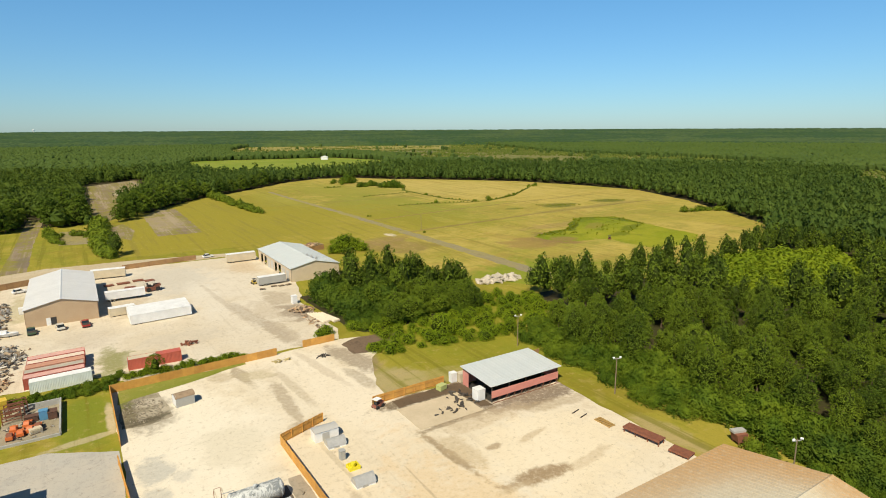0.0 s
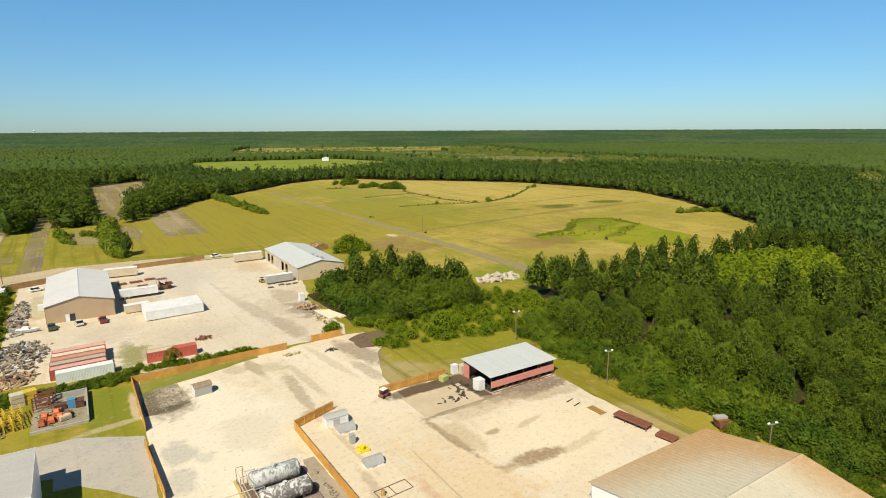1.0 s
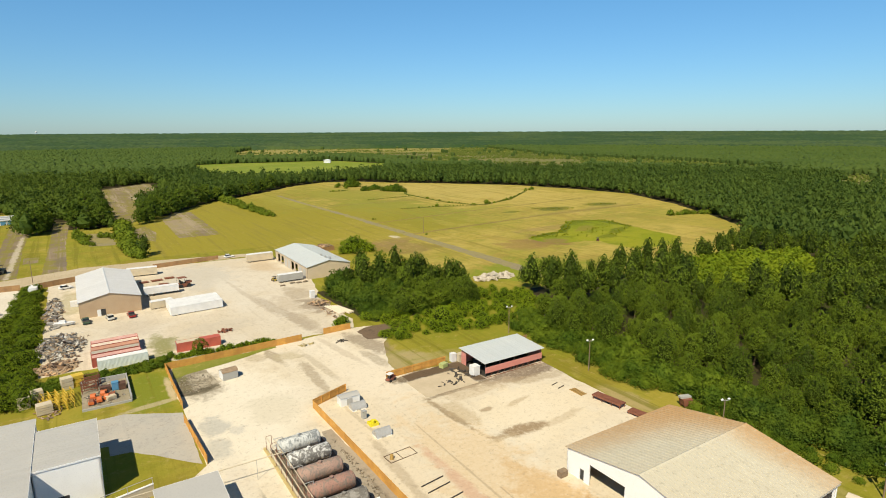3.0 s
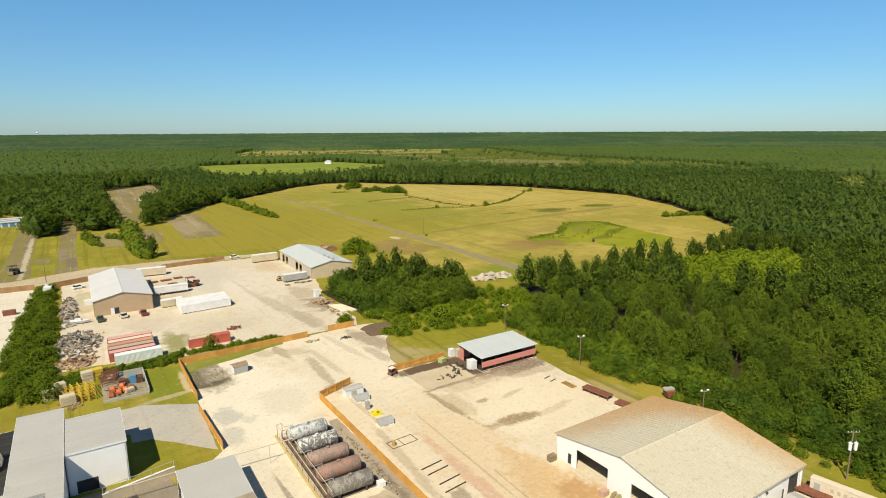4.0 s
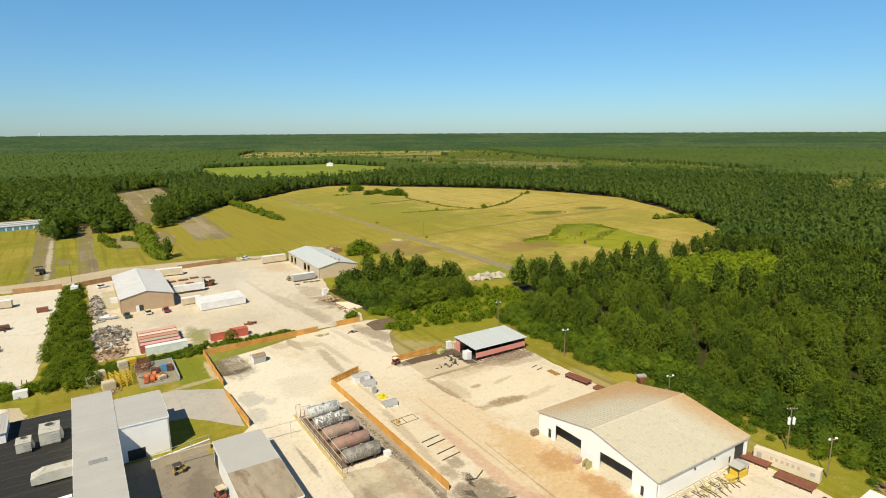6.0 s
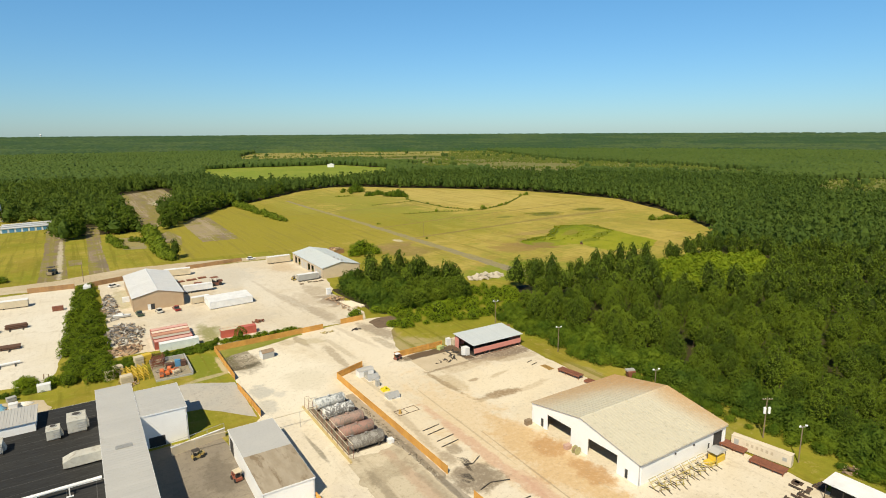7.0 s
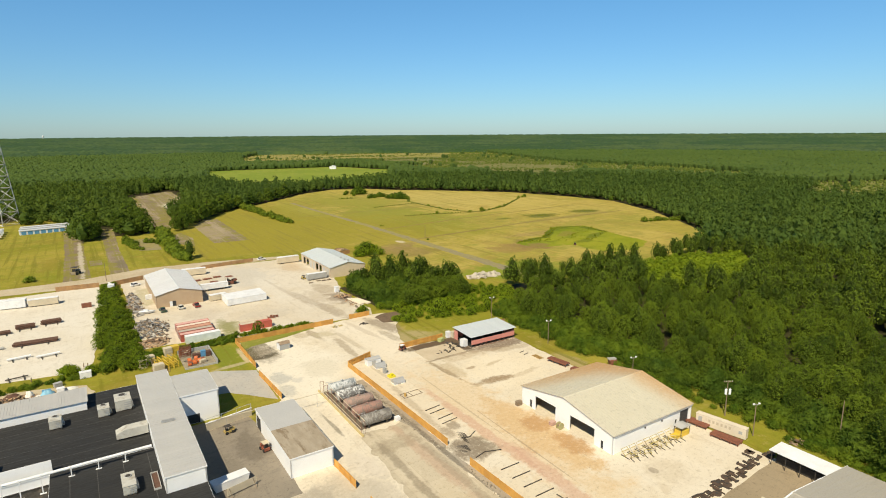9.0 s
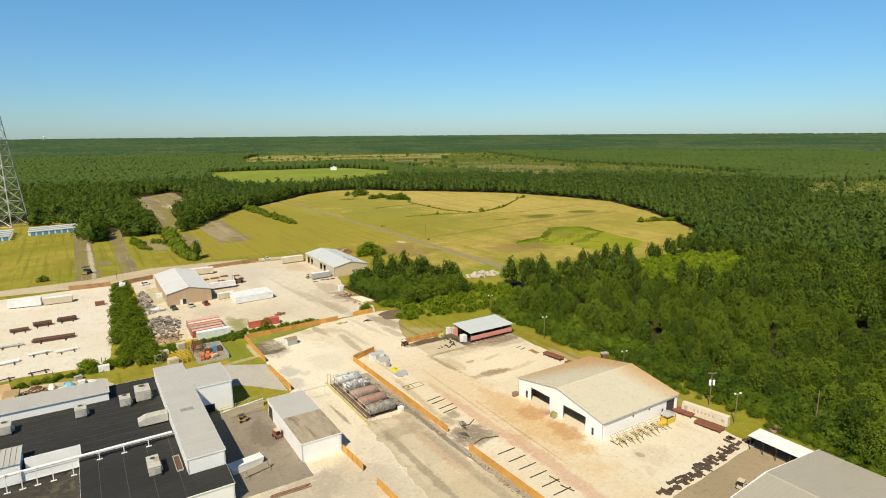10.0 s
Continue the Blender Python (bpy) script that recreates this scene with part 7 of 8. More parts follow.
# dark castings in a row
CASTING = surface("brown_castings", (0.07, 0.048, 0.035), (0.11, 0.07, 0.045), 1.2, 8, 0.85)
random.seed(5)
for k in range(44):
    f = k / 43
    u, v = 53 + 35.5 * f + random.uniform(-0.5, 0.5), 0.2 + 2.6 * f + random.uniform(-1.1, 0.9)
    if k > 34:
        v = 3.0 + random.uniform(-2.0, 2.2)
    kind = random.choice((0, 1, 1, 2, 2, 3, 3))
    t = thing("steel_casting", site(u, v, 0.03, random.choice((0, 90)) + random.uniform(-12, 12)), "dark brown steel part laid in a row", "steel part", "laid steel parts")
    if kind == 0:
        part("ring", rods(((0, 0, 0), (0, 0, 0.18), 0.9, 0.85, 16)), CASTING, t)
        part("hub", rods(((0, 0, 0.18), (0, 0, 0.3), 0.3, 0.25, 10)), DARK_STEEL, t)
    elif kind == 1:
        part("bar", boxes((-1.3, 1.3, -0.12, 0.12, 0, 0.2)), CASTING, t)
        part("bar", boxes((-0.9, 1.1, 0.3, 0.5, 0, 0.2)), DARK_STEEL, t)
    elif kind == 2:
        part("frame", boxes((-0.9, 0.9, -0.6, -0.45, 0, 0.2), (-0.9, 0.9, 0.45, 0.6, 0, 0.2), (-0.9, -0.75, -0.45, 0.45, 0, 0.2), (0.75, 0.9, -0.45, 0.45, 0, 0.2)), CASTING, t)
        part("plate", boxes((-0.75, 0.75, -0.45, 0.45, 0.03, 0.08)), DARK_STEEL, t)
    else:
        part("block", boxes((-1.0, 1.0, -0.35, 0.35, 0, 0.25)), CASTING, t)
        part("flange", boxes((-1.05, -0.9, -0.5, 0.5, 0, 0.4), (0.9, 1.05, -0.5, 0.5, 0, 0.4)), DARK_STEEL, t)

# grate frame on the concrete
g = thing("bar_frame", site(33.2, 70.4, 0.03, 4), "flat steel bar frame with a rusty valve", "frame")
part("frame", boxes((0, 5.8, 0, 0.08, 0, 0.1), (0, 5.8, 2.6, 2.68, 0, 0.1), (0, 0.08, 0.08, 2.6, 0, 0.1), (5.72, 5.8, 0.08, 2.6, 0, 0.1), (2.6, 2.68, 0.08, 2.6, 0, 0.1)), CASTING, g)
part("valve", rods(((0.9, 1.2, 0), (0.9, 1.2, 0.9), 0.4, 0.3, 10)), paint("ochre_paint", (0.45, 0.28, 0.08)), g)

# ---------------------------------------------------------------- south side of the big shed
for k in range(7):
    t = thing("rack_frame", site(60.0 + k * 2.5, 18.4, 0.03), "yellow steel stillage leaning by the shed wall", "rack", "yellow stillages")
    part("upright", rods(((0, 0, 0), (0, 1.6, 1.4), 0.07, 0.07, 5), ((1.9, 0, 0), (1.9, 1.6, 1.4), 0.07, 0.07, 5)), (OLIVE_P, GREY_P, CREAM_P, POST_WOOD)[k % 4], t)
    part("rung", rods(((0, 0.4, 0.35), (1.9, 0.4, 0.35), 0.06, 0.06, 5), ((0, 1.1, 0.95), (1.9, 1.1, 0.95), 0.06, 0.06, 5), ((0, 1.55, 1.35), (1.9, 1.55, 1.35), 0.06, 0.06, 5)), OLIVE_P, t)
    part("foot", boxes((-0.1, 0.1, -0.9, 1.4, 0, 0.12)), DARK_STEEL, t)
    part("foot", boxes((1.8, 2.0, -0.9, 1.4, 0, 0.12)), DARK_STEEL, t)
cab = thing("compressor_hut", site(77.0, 17.2, 0.03), "yellow compressor hut under a grey roof", "hut")
part("body", boxes((0.6, 3.6, 0, 2.0, 0, 1.3)), YELLOW_P, cab)
part("roof", prism(bmesh.new(), [(0.3, 2.2), (3.9, 2.2), (3.9, 2.3), (2.1, 2.7), (0.3, 2.3)], -0.2, 2.2), GREY_ROOF, cab)
for x in (0.5, 3.6):
    for yy in (0.0, 1.9):
        part("post", boxes((x, x + 0.1, yy, yy + 0.1, 0, 2.2)), DARK_STEEL, cab)
part("ramp", boxes((-1.2, 0.55, 0.2, 1.8, 0, 0.5)), YELLOW_P, cab)
wt = thing("cable_reel", site(56.6, 35.6, 0.03), "pale wooden cable reel by the shed door", "reel")
part("flange", rods(((0, -0.5, 0.9), (0, -0.4, 0.9), 0.9, 0.9, 16), ((0, 0.4, 0.9), (0, 0.5, 0.9), 0.9, 0.9, 16)), paint("pale_olive", (0.4, 0.38, 0.18)), wt)
part("drum", rods(((0, -0.4, 0.9), (0, 0.4, 0.9), 0.5, 0.5, 12)), POST_WOOD, wt)
cabinet(55.6, 50.2, 1.6, 1.0, 1.1, POST_WOOD, "brown wooden crate at the shed's corner", "crate")
cabinet(55.8, 37.6, 1.5, 1.0, 0.9, paint("dusty_pink", (0.5, 0.33, 0.27)), "dusty pink crate by the shed wall", "crate")
# dark leaves of the bay doors and the floor within
part("bay_door", boxes((23.6, 27.0, 0.22, 0.3, 0.1, 3.9)), BLACK_DOOR, big, "black bay door")
for s, x0, x1 in (('W', 3.0, 4.0), ('W', 27.2, 28.0)):
    part("side_door", boxes((0.18, 0.26, 30.7 - x1, 30.7 - x0, 0.1, 2.1)), BLACK_DOOR, big, "dark side door")
part("side_door", boxes((21.8, 22.7, 0.18, 0.26, 0.1, 2.15)), BLACK_DOOR, big, "dark side door")
for x in (10.5, 16.5):
    part("wall_light", boxes((x, x + 0.3, -0.25, -0.02, 3.4, 3.7)), DARK_STEEL, big)
bm = bmesh.new()
for yy in (0.12,):
    box(bm, 0, 28.1, -0.42, -0.3, 4.45, 4.6)
part("gutter", bm, STEEL, big)
for u0, v0 in ((0.3, 30.5), (27.4, 30.5)):
    part("downpipe", boxes((u0, u0 + 0.15, -0.2, -0.05, 0.1, 4.5)), WHITE_WALL, big)
# a black panel fills the opening in place of the dark inside
part("door_leaf", boxes((6.0, 7.4, 0.1, 0.18, 0, 2.3)), BLACK_DOOR, warehouse, "dark open doorway")
part("door_leaf", boxes((4.9, 5.95, -0.06, -0.01, 0.05, 2.3)), WHITE_P, warehouse, "white door swung open")

# ---------------------------------------------------------------- canopy and rubble
can = thing("canopy", site(83.8, -12.0), "long white canopy over a dark store", "canopy")
panels(can, 13, 5.0, 12.4 / 13, WHITE_P, lambda i: pose(-0.3, 12.3 - i * 12.4 / 13, 3.4, 0, 0, -90) @ pose(0, 0, 0, 3), rib=0.02)
part("back_wall", boxes((4.0, 4.2, 0, 12, 0, 3.4)), DARK_STEEL, can)
for k in range(5):
    part("post", boxes((0.0, 0.12, 0.1 + 2.9 * k, 0.22 + 2.9 * k, 0, 3.3)), DARK_STEEL, can)
part("store", boxes((1.6, 3.8, 0.4, 11.5, 0, 1.9)), DARKNESS, can, "stored goods coloured near black like the canopy's shade")
sheet("asphalt_apron", [(40, -5.5), (54, -1.8), (85.5, 0.2), (86.5, -12.9), (46, -12.9), (40, -30)], APRON, 0.05, "brown asphalt apron before the grey shed", "paving", 0.3)


def rubble(u, v, ru, rv, n, m, label, lo=0.4, hi=1.3, high=1.6, name="rubble_heap"):
    """Broken pieces thrown in a heap."""
    bm = bmesh.new()
    for k in range(n):
        a, q = random.uniform(0, 6.28), math.sqrt(random.random())
        s = random.uniform(lo, hi)
        tmp = boxes((-s, s, -s * random.uniform(0.2, 0.5), s * random.uniform(0.2, 0.5), 0, s * 0.35))
        turned(tmp, pose(ru * q * math.cos(a), rv * q * math.sin(a), high * (1 - q) * random.random() + 0.1, random.uniform(-35, 35), random.uniform(-35, 35), random.uniform(0, 360)))
        me = bpy.data.meshes.new("tmp")
        tmp.to_mesh(me)
        tmp.free()
        bm.from_mesh(me)
        bpy.data.meshes.remove(me)
    return solid(name, bm, m, site(u, v), label, "heap", kind="stuff")


def scrap_material(name, colours):
    """Thrown pieces, each with a colour of its own."""
    m, nt, bsdf = nodes_of(name)
    g = nt.nodes.new("ShaderNodeNewGeometry")
    ramp = nt.nodes.new("ShaderNodeValToRGB")
    ramp.color_ramp.interpolation = 'CONSTANT'
    while len(ramp.color_ramp.elements) < len(colours):
        ramp.color_ramp.elements.new(0.5)
    for i, col in enumerate(colours):
        ramp.color_ramp.elements[i].position = i / len(colours)
        ramp.color_ramp.elements[i].color = (*col, 1)
    nt.links.new(g.outputs["Random Per Island"], ramp.inputs[0])
    dirt = noise_at(nt, 3.0, 5, 0.7, g.outputs["Position"])
    nt.links.new(mix(nt, span(nt, dirt, 0.45, 0.7, 0, 0.6), ramp.outputs[0], (0.16, 0.12, 0.08)), bsdf.inputs["Base Color"])
    bsdf.inputs["Roughness"].default_value = 0.8
    return m


PALE_RUBBLE = surface("pale_rubble", (0.55, 0.50, 0.42), (0.42, 0.37, 0.3), 0.8, 5, 0.9)
TYRE_GREY = scrap_material("scrap_heap", ((0.10, 0.09, 0.085), (0.30, 0.29, 0.27), (0.20, 0.15, 0.10), (0.52, 0.50, 0.46), (0.16, 0.16, 0.15), (0.36, 0.27, 0.18), (0.24, 0.24, 0.25)))
BROWN_JUNK = scrap_material("brown_junk", ((0.44, 0.33, 0.21), (0.24, 0.15, 0.09), (0.52, 0.34, 0.20), (0.34, 0.25, 0.17), (0.14, 0.10, 0.07)))
rubble(131, 167, 10, 4.0, 150, PALE_RUBBLE, "heap of broken pale concrete in the grass", 0.5, 1.6, 2.2)
rubble(58.5, 172, 3.4, 3.4, 50, BROWN_JUNK, "heap of brown timber and scrap by the wood", 0.3, 1.2, 0.8)
for k in range(6):
    solid("concrete_pipe", rods(((0, 0, 0.32), (10.5 - 0.6 * (k % 3), 0, 0.32), 0.32, 0.32, 10)), PALE_STORE, site(58.2 + 0.75 * k, 166.5 - 0.3 * k, 0.04, -84 + 1.2 * k), "pale rusty pipe lying beside the wood", "pipe", "laid pipes")
cabinet(57.8, 179.3, 1.6, 1.6, 2.6, WHITE_P, "white metal cabinet beside the wood")
for k, (u, v) in enumerate(((53.6, 201.6), (58.2, 203.2), (60.8, 202.2), (63.6, 202.2))):
    crate_ = thing("pallet", site(u, v, 0.04, 12 * k - 10), "low dark pallet on the gravel before the depot", "pallet", "depot pallets")
    for q in range(5):
        part("board", boxes((0, 1.9, q * 0.26, q * 0.26 + 0.2, 0.3, 0.36)), POST_WOOD, crate_)
    for x in (0.05, 0.85, 1.65):
        part("runner", boxes((x, x + 0.2, 0, 1.24, 0, 0.298)), DARK_STEEL, crate_)
cart(54.4, 210.4, 100, "small yellow forklift before the depot", paint("forklift_yellow", (0.52, 0.38, 0.08)), DARK_STEEL, "forklift", 1.0)
rubble(-19.8, 210, 2.4, 20, 170, TYRE_GREY, "long heap of grey scrap along the bushes", 0.4, 1.2, 1.2)
rubble(-17.8, 172, 6.0, 12, 330, TYRE_GREY, "wide heap of grey scrap and tyres", 0.3, 1.0, 1.2)
rubble(-18.5, 154.5, 4.6, 4.2, 110, BROWN_JUNK, "heap of pale brown scrap and pallets", 0.4, 1.1, 1.1)
rubble(66, 96, 3.0, 4.0, 30, DARK_STEEL, "dark scrap bars strewn by the shed", 0.2, 0.8, 0.25)
rubble(61.5, 92.5, 4.0, 2.0, 16, DARK_STEEL, "dark bars strewn on the concrete pad", 0.2, 0.7, 0.12)
rubble(-55, 127.5, 5.5, 1.6, 50, BROWN_JUNK, "brown scrap heap behind the hall", 0.3, 1.0, 1.2)
rubble(97.5, 1.0, 2.2, 1.5, 24, BROWN_JUNK, "small brown heap at the wood's edge", 0.3, 0.8, 0.9)
rubble(50, 133, 1.6, 0.9, 14, DARK_STEEL, "dark scrap lying on the yard", 0.2, 0.5, 0.4)
rubble(40.5, 136, 2.2, 1.0, 16, paint("ochre_scrap", (0.4, 0.33, 0.15)), "yellowish scrap lying by the fence", 0.2, 0.6, 0.5)
rubble(24, 160, 2.0, 1.0, 16, RUST, "rusty farm scrap standing by bushes", 0.3, 0.9, 1.5)


def boat(u, v, turn, label):
    b = thing("boat", site(u, v, 0, turn), label, "boat")
    bm = bmesh.new()
    prof = [(0, 0.9, 0.5), (1.5, 1.1, 0.35), (3.5, 1.05, 0.3), (5.0, 0.6, 0.45), (5.8, 0.05, 0.8)]
    rows = [[bm.verts.new(p) for p in ((x, -w, 1.15), (x, -w * 0.6, z), (x, 0, z - 0.15), (x, w * 0.6, z), (x, w, 1.15))] for x, w, z in prof]
    for a, c in zip(rows, rows[1:]):
        for i in range(4):
            bm.faces.new((a[i], a[i + 1], c[i + 1], c[i]))
        bm.faces.new((a[4], a[0], c[0], c[4]))
    bm.faces.new(rows[0])
    bmesh.ops.recalc_face_normals(bm, faces=bm.faces)
    part("hull", bm, WHITE_P, b)
    part("cabin", boxes((1.6, 3.2, -0.6, 0.6, 1.152, 1.8)), WHITE_P, b)
    part("cradle", boxes((0.8, 1.0, -0.7, 0.7, 0, 0.35), (3.6, 3.8, -0.7, 0.7, 0, 0.3)), DARK_STEEL, b)
    return b


boat(-19.5, 193.5, -10, "white boat hull on blocks beside the scrap")
cabinet(-15.0, 214.5, 2.6, 1.6, 1.9, WHITE_P, "white fridge box beside the warehouse", "storage_box")

# ---------------------------------------------------------------- racks and pen north of the hall
for k, (u, v, m) in enumerate(((-25.0, 132.0, CREAM_P), (-22.6, 134.0, CREAM_P), (-17.0, 138.5, CREAM_P), (-14.8, 139.2, YELLOW_P))):
    c = thing("crate_stack", site(u, v, 0, 12), "stack of pale yellow crates beside the racks", "crates", "crate stacks")
    for j in range(3):
        part("crate", boxes((0, 2.3, 0, 2.0, j * 0.95, j * 0.95 + 0.85)), m, c)
for k in range(8):
    u, v = -20.3 + 1.45 * (k % 4), 127.0 + (k // 4) * 4.2
    r = thing("pallet_rack", site(u, v, 0, 12), "yellow steel pallet rack, empty", "rack", "yellow pallet racks")
    for x in (0, 1.3):
        for yy in (0, 3.6):
            part("upright", boxes((x - 0.06, x + 0.06, yy - 0.06, yy + 0.06, 0, 2.2)), YELLOW_P, r)
    for z in (0.4, 1.2, 2.1):
        part("beam", boxes((-0.05, 0.05, 0, 3.6, z - 0.07, z + 0.07), (1.25, 1.35, 0, 3.6, z - 0.07, z + 0.07)), YELLOW_P, r)
        part("cross_beam", boxes((0, 1.3, 1.1, 1.2, z - 0.05, z + 0.05), (0, 1.3, 2.5, 2.6, z - 0.05, z + 0.05)), YELLOW_P, r)
DARK_RUST = surface("dark_rusty_pipe", (0.12, 0.06, 0.04), (0.085, 0.045, 0.03), 1.2, 8, 0.85)
pen = thing("concrete_pen", site(-13.4, 124), "low grey walled pen full of equipment", "pen")
part("wall", boxes((0, 9.5, -0.15, 0.15, 0, 0.5), (9.35, 9.65, 0.15, 15, 0, 1.3), (0, 9.3, 14.85, 15.15, 0, 1.2)), GREY_P, pen)
part("floor", boxes((0.0, 9.3, 0.2, 14.8, 0, 0.06)), BROKEN, pen)
for k, (u, v) in enumerate(((-12.2, 126.0), (-10.6, 126.6), (-9.3, 127.2), (-8.0, 127.8), (-11.8, 128.9), (-9.9, 129.8))):
    e = thing("orange_machine", site(u + 1.1, v, 0.08, 84 + 7 * math.sin(k * 2.3)), "orange machine part stored in the pen", "machine part", "orange machine parts")
    part("casing", boxes((0, 2.2, 0, 1.1, 0.25, 0.8)), ORANGE2, e)
    part("hopper", prism(bmesh.new(), [(0.2, 0.81), (1.3, 0.81), (1.0, 1.3), (0.5, 1.3)], 0.1, 1.0), ORANGE2 if k % 3 else RUST, e)
    part("skid", boxes((0, 2.3, 0.05, 0.2, 0, 0.24), (0, 2.3, 0.9, 1.05, 0, 0.24)), DARK_STEEL, e)
for k in range(3):
    t = thing("red_frame", site(-13.2 + 0.4 * k, 133.8 + 1.9 * k, 0.06, 8), "tall rusty red steel frame in the pen", "frame", "red frames")
    for x in (0, 3.0):
        for yy in (0, 1.5):
            part("upright", boxes((x, x + 0.15, yy, yy + 0.15, 0, 2.6)), RUST, t)
    for z in (0.6, 1.5, 2.45):
        part("beam", boxes((0, 3.15, 0.02, 0.13, z, z + 0.15), (0, 3.15, 1.52, 1.63, z, z + 0.15)), RUST, t)
cabinet(-7.3, 132.2, 1.4, 1.3, 1.9, BLUE_P, "blue steel cabinet in the pen", "cabinet")
cabinet(-5.9, 131.8, 1.5, 1.9, 1.5, DARK_RUST, "rusty machine case in the pen", "machine_case")
cabinet(-9.7, 132.6, 2.2, 1.4, 1.1, DARK_RUST, "low rusty machine case in the pen", "machine_case")

# ---------------------------------------------------------------- gravel lot: pipes on sleepers
def pipe_stack(u, v, length, n, layers, r, m, label, turn=0.0):
    p = thing("pipe_stack", site(u, v, 0.03, turn), label, "pipes", "stored pipes")
    gap = 2.9 * r
    for j in range(layers):
        z = 0.3 + r + j * (2 * r + 0.16)
        for i in range(n):
            a, b = random.uniform(-0.35, 0.35), random.uniform(-0.35, 0.35)
            part("pipe", rods(((a, i * gap, z), (length + b, i * gap, z), r, r, 10)), m, p)
        if j < layers - 1:
            for x in (length * 0.2, length * 0.8):
                part("spacer", boxes((x - 0.07, x + 0.07, -0.2, n * gap, z + r + 0.005, z + r + 0.155)), DARK_STEEL, p)
    for x in (length * 0.2, length * 0.8):
        part("sleeper", boxes((x - 0.16, x + 0.16, -2.0, (n - 1) * gap + 2.0, 0, 0.295)), DARK_STEEL, p)
    return p


pipe_stack(-66.5, 193.5, 5.6, 5, 2, 0.17, DARK_RUST, "stack of brown rusty pipes on sleepers", 2)
pipe_stack(-59.6, 196.8, 5.8, 5, 3, 0.17, DARK_RUST, "stack of brown rusty pipes on sleepers", 2)
pipe_stack(-51.8, 198.5, 6.2, 5, 3, 0.17, DARK_RUST, "stack of brown rusty pipes on sleepers", 2)
pipe_stack(-59.0, 176.0, 12.4, 6, 2, 0.17, DARK_RUST, "long stack of brown rusty pipes on sleepers", -3)
pipe_stack(-69, 176, 7.5, 2, 1, 0.24, GREY_P, "grey pipes laid on two sleepers", 0)
pipe_stack(-59.5, 162, 6, 1, 1, 0.36, WHITE_P, "one white pipe laid on two sleepers", 8)
pipe_stack(-51.8, 160, 6.2, 1, 1, 0.36, WHITE_P, "one white pipe laid on two sleepers", 8)
pipe_stack(-70, 157, 8.5, 2, 1, 0.36, WHITE_P, "white pipes laid on two sleepers", 8)
pipe_stack(-59.2, 143.6, 6, 1, 1, 0.18, DARK_STEEL, "dark bar laid on two sleepers", 8)
pipe_stack(-69, 142, 7, 1, 1, 0.18, DARK_STEEL, "dark bar laid on two sleepers", 8)
pipe_stack(-80, 195, 6, 5, 2, 0.17, DARK_RUST, "stack of brown rusty pipes on sleepers", 2)
cabinet(-38.6, 216, 3.6, 1.8, 1.6, RUST, "rusty steel bench in the gravel lot", "bench")
cabinet(-40.5, 133.6, 3.0, 1.8, 1.8, WHITE_P, "white tank box on the grass strip", "tank_box")
cabinet(-63.2, 121.5, 3.4, 5.0, 2.6, paint("ochre_box", (0.42, 0.3, 0.14)), "ochre wooden box behind the hall", "wooden_box")
cabinet(-49.4, 126.6, 2.0, 1.2, 1.2, BLUE_P, "pale blue tarpaulin box behind the hall", "tarpaulin_box")
cabinet(-46.0, 125.5, 1.8, 1.6, 1.4, WHITE_P, "white bin behind the hall", "bin")

# ---------------------------------------------------------------- the hall's roof
UNIT_P = surface("weathered_cream", (0.52, 0.51, 0.455), (0.45, 0.44, 0.395), 0.8, 5, 0.6, stain=(0.30, 0.265, 0.21), stain_scale=0.55, stain_from=0.5)


def roof_unit(u, v, w, d, h, label, turn=0.0):
    z = 4.52
    r = thing("rooftop_unit", site(u, v, z, turn), label, "air conditioner", "rooftop units")
    part("curb", boxes((0.1, w - 0.1, 0.1, d - 0.1, 0, 0.45)), DARK_STEEL, r)
    part("casing", boxes((0, w, 0, d, 0.452, h)), UNIT_P, r)
    part("lid", boxes((-0.06, w + 0.06, -0.06, d + 0.06, h + 0.003, h + 0.09)), UNIT_P, r)
    fan = part("fan_guard", rods(((w / 2, d * 0.7, h + 0.093), (w / 2, d * 0.7, h + 0.25), min(w, d) * 0.3, min(w, d) * 0.28, 16)), GREY_P, r)
    part("fan", rods(((w / 2, d * 0.7, h + 0.253), (w / 2, d * 0.7, h + 0.27), min(w, d) * 0.22, min(w, d) * 0.22, 12)), DARK_STEEL, fan)
    part("access_panel", boxes((0.15, w * 0.48, -0.04, 0, 0.6, h - 0.2)), UNIT_P, r)
    for q in range(4):
        part("louvre", boxes((w * 0.54, w - 0.15, -0.07, 0, 0.62 + q * (h - 0.85) / 4, 0.62 + (q + 0.55) * (h - 0.85) / 4)), GREY_P, r)
    part("hood", prism(bmesh.new(), [(w + 0.002, 0.6), (w + 0.5, 0.6), (w + 0.002, h - 0.2)], d * 0.2, d * 0.8), UNIT_P, r)
    part("flange", boxes((0.2, 0.9, d + 0.002, d + 0.5, 0.5, h * 0.7)), GREY_P, r)
    return r


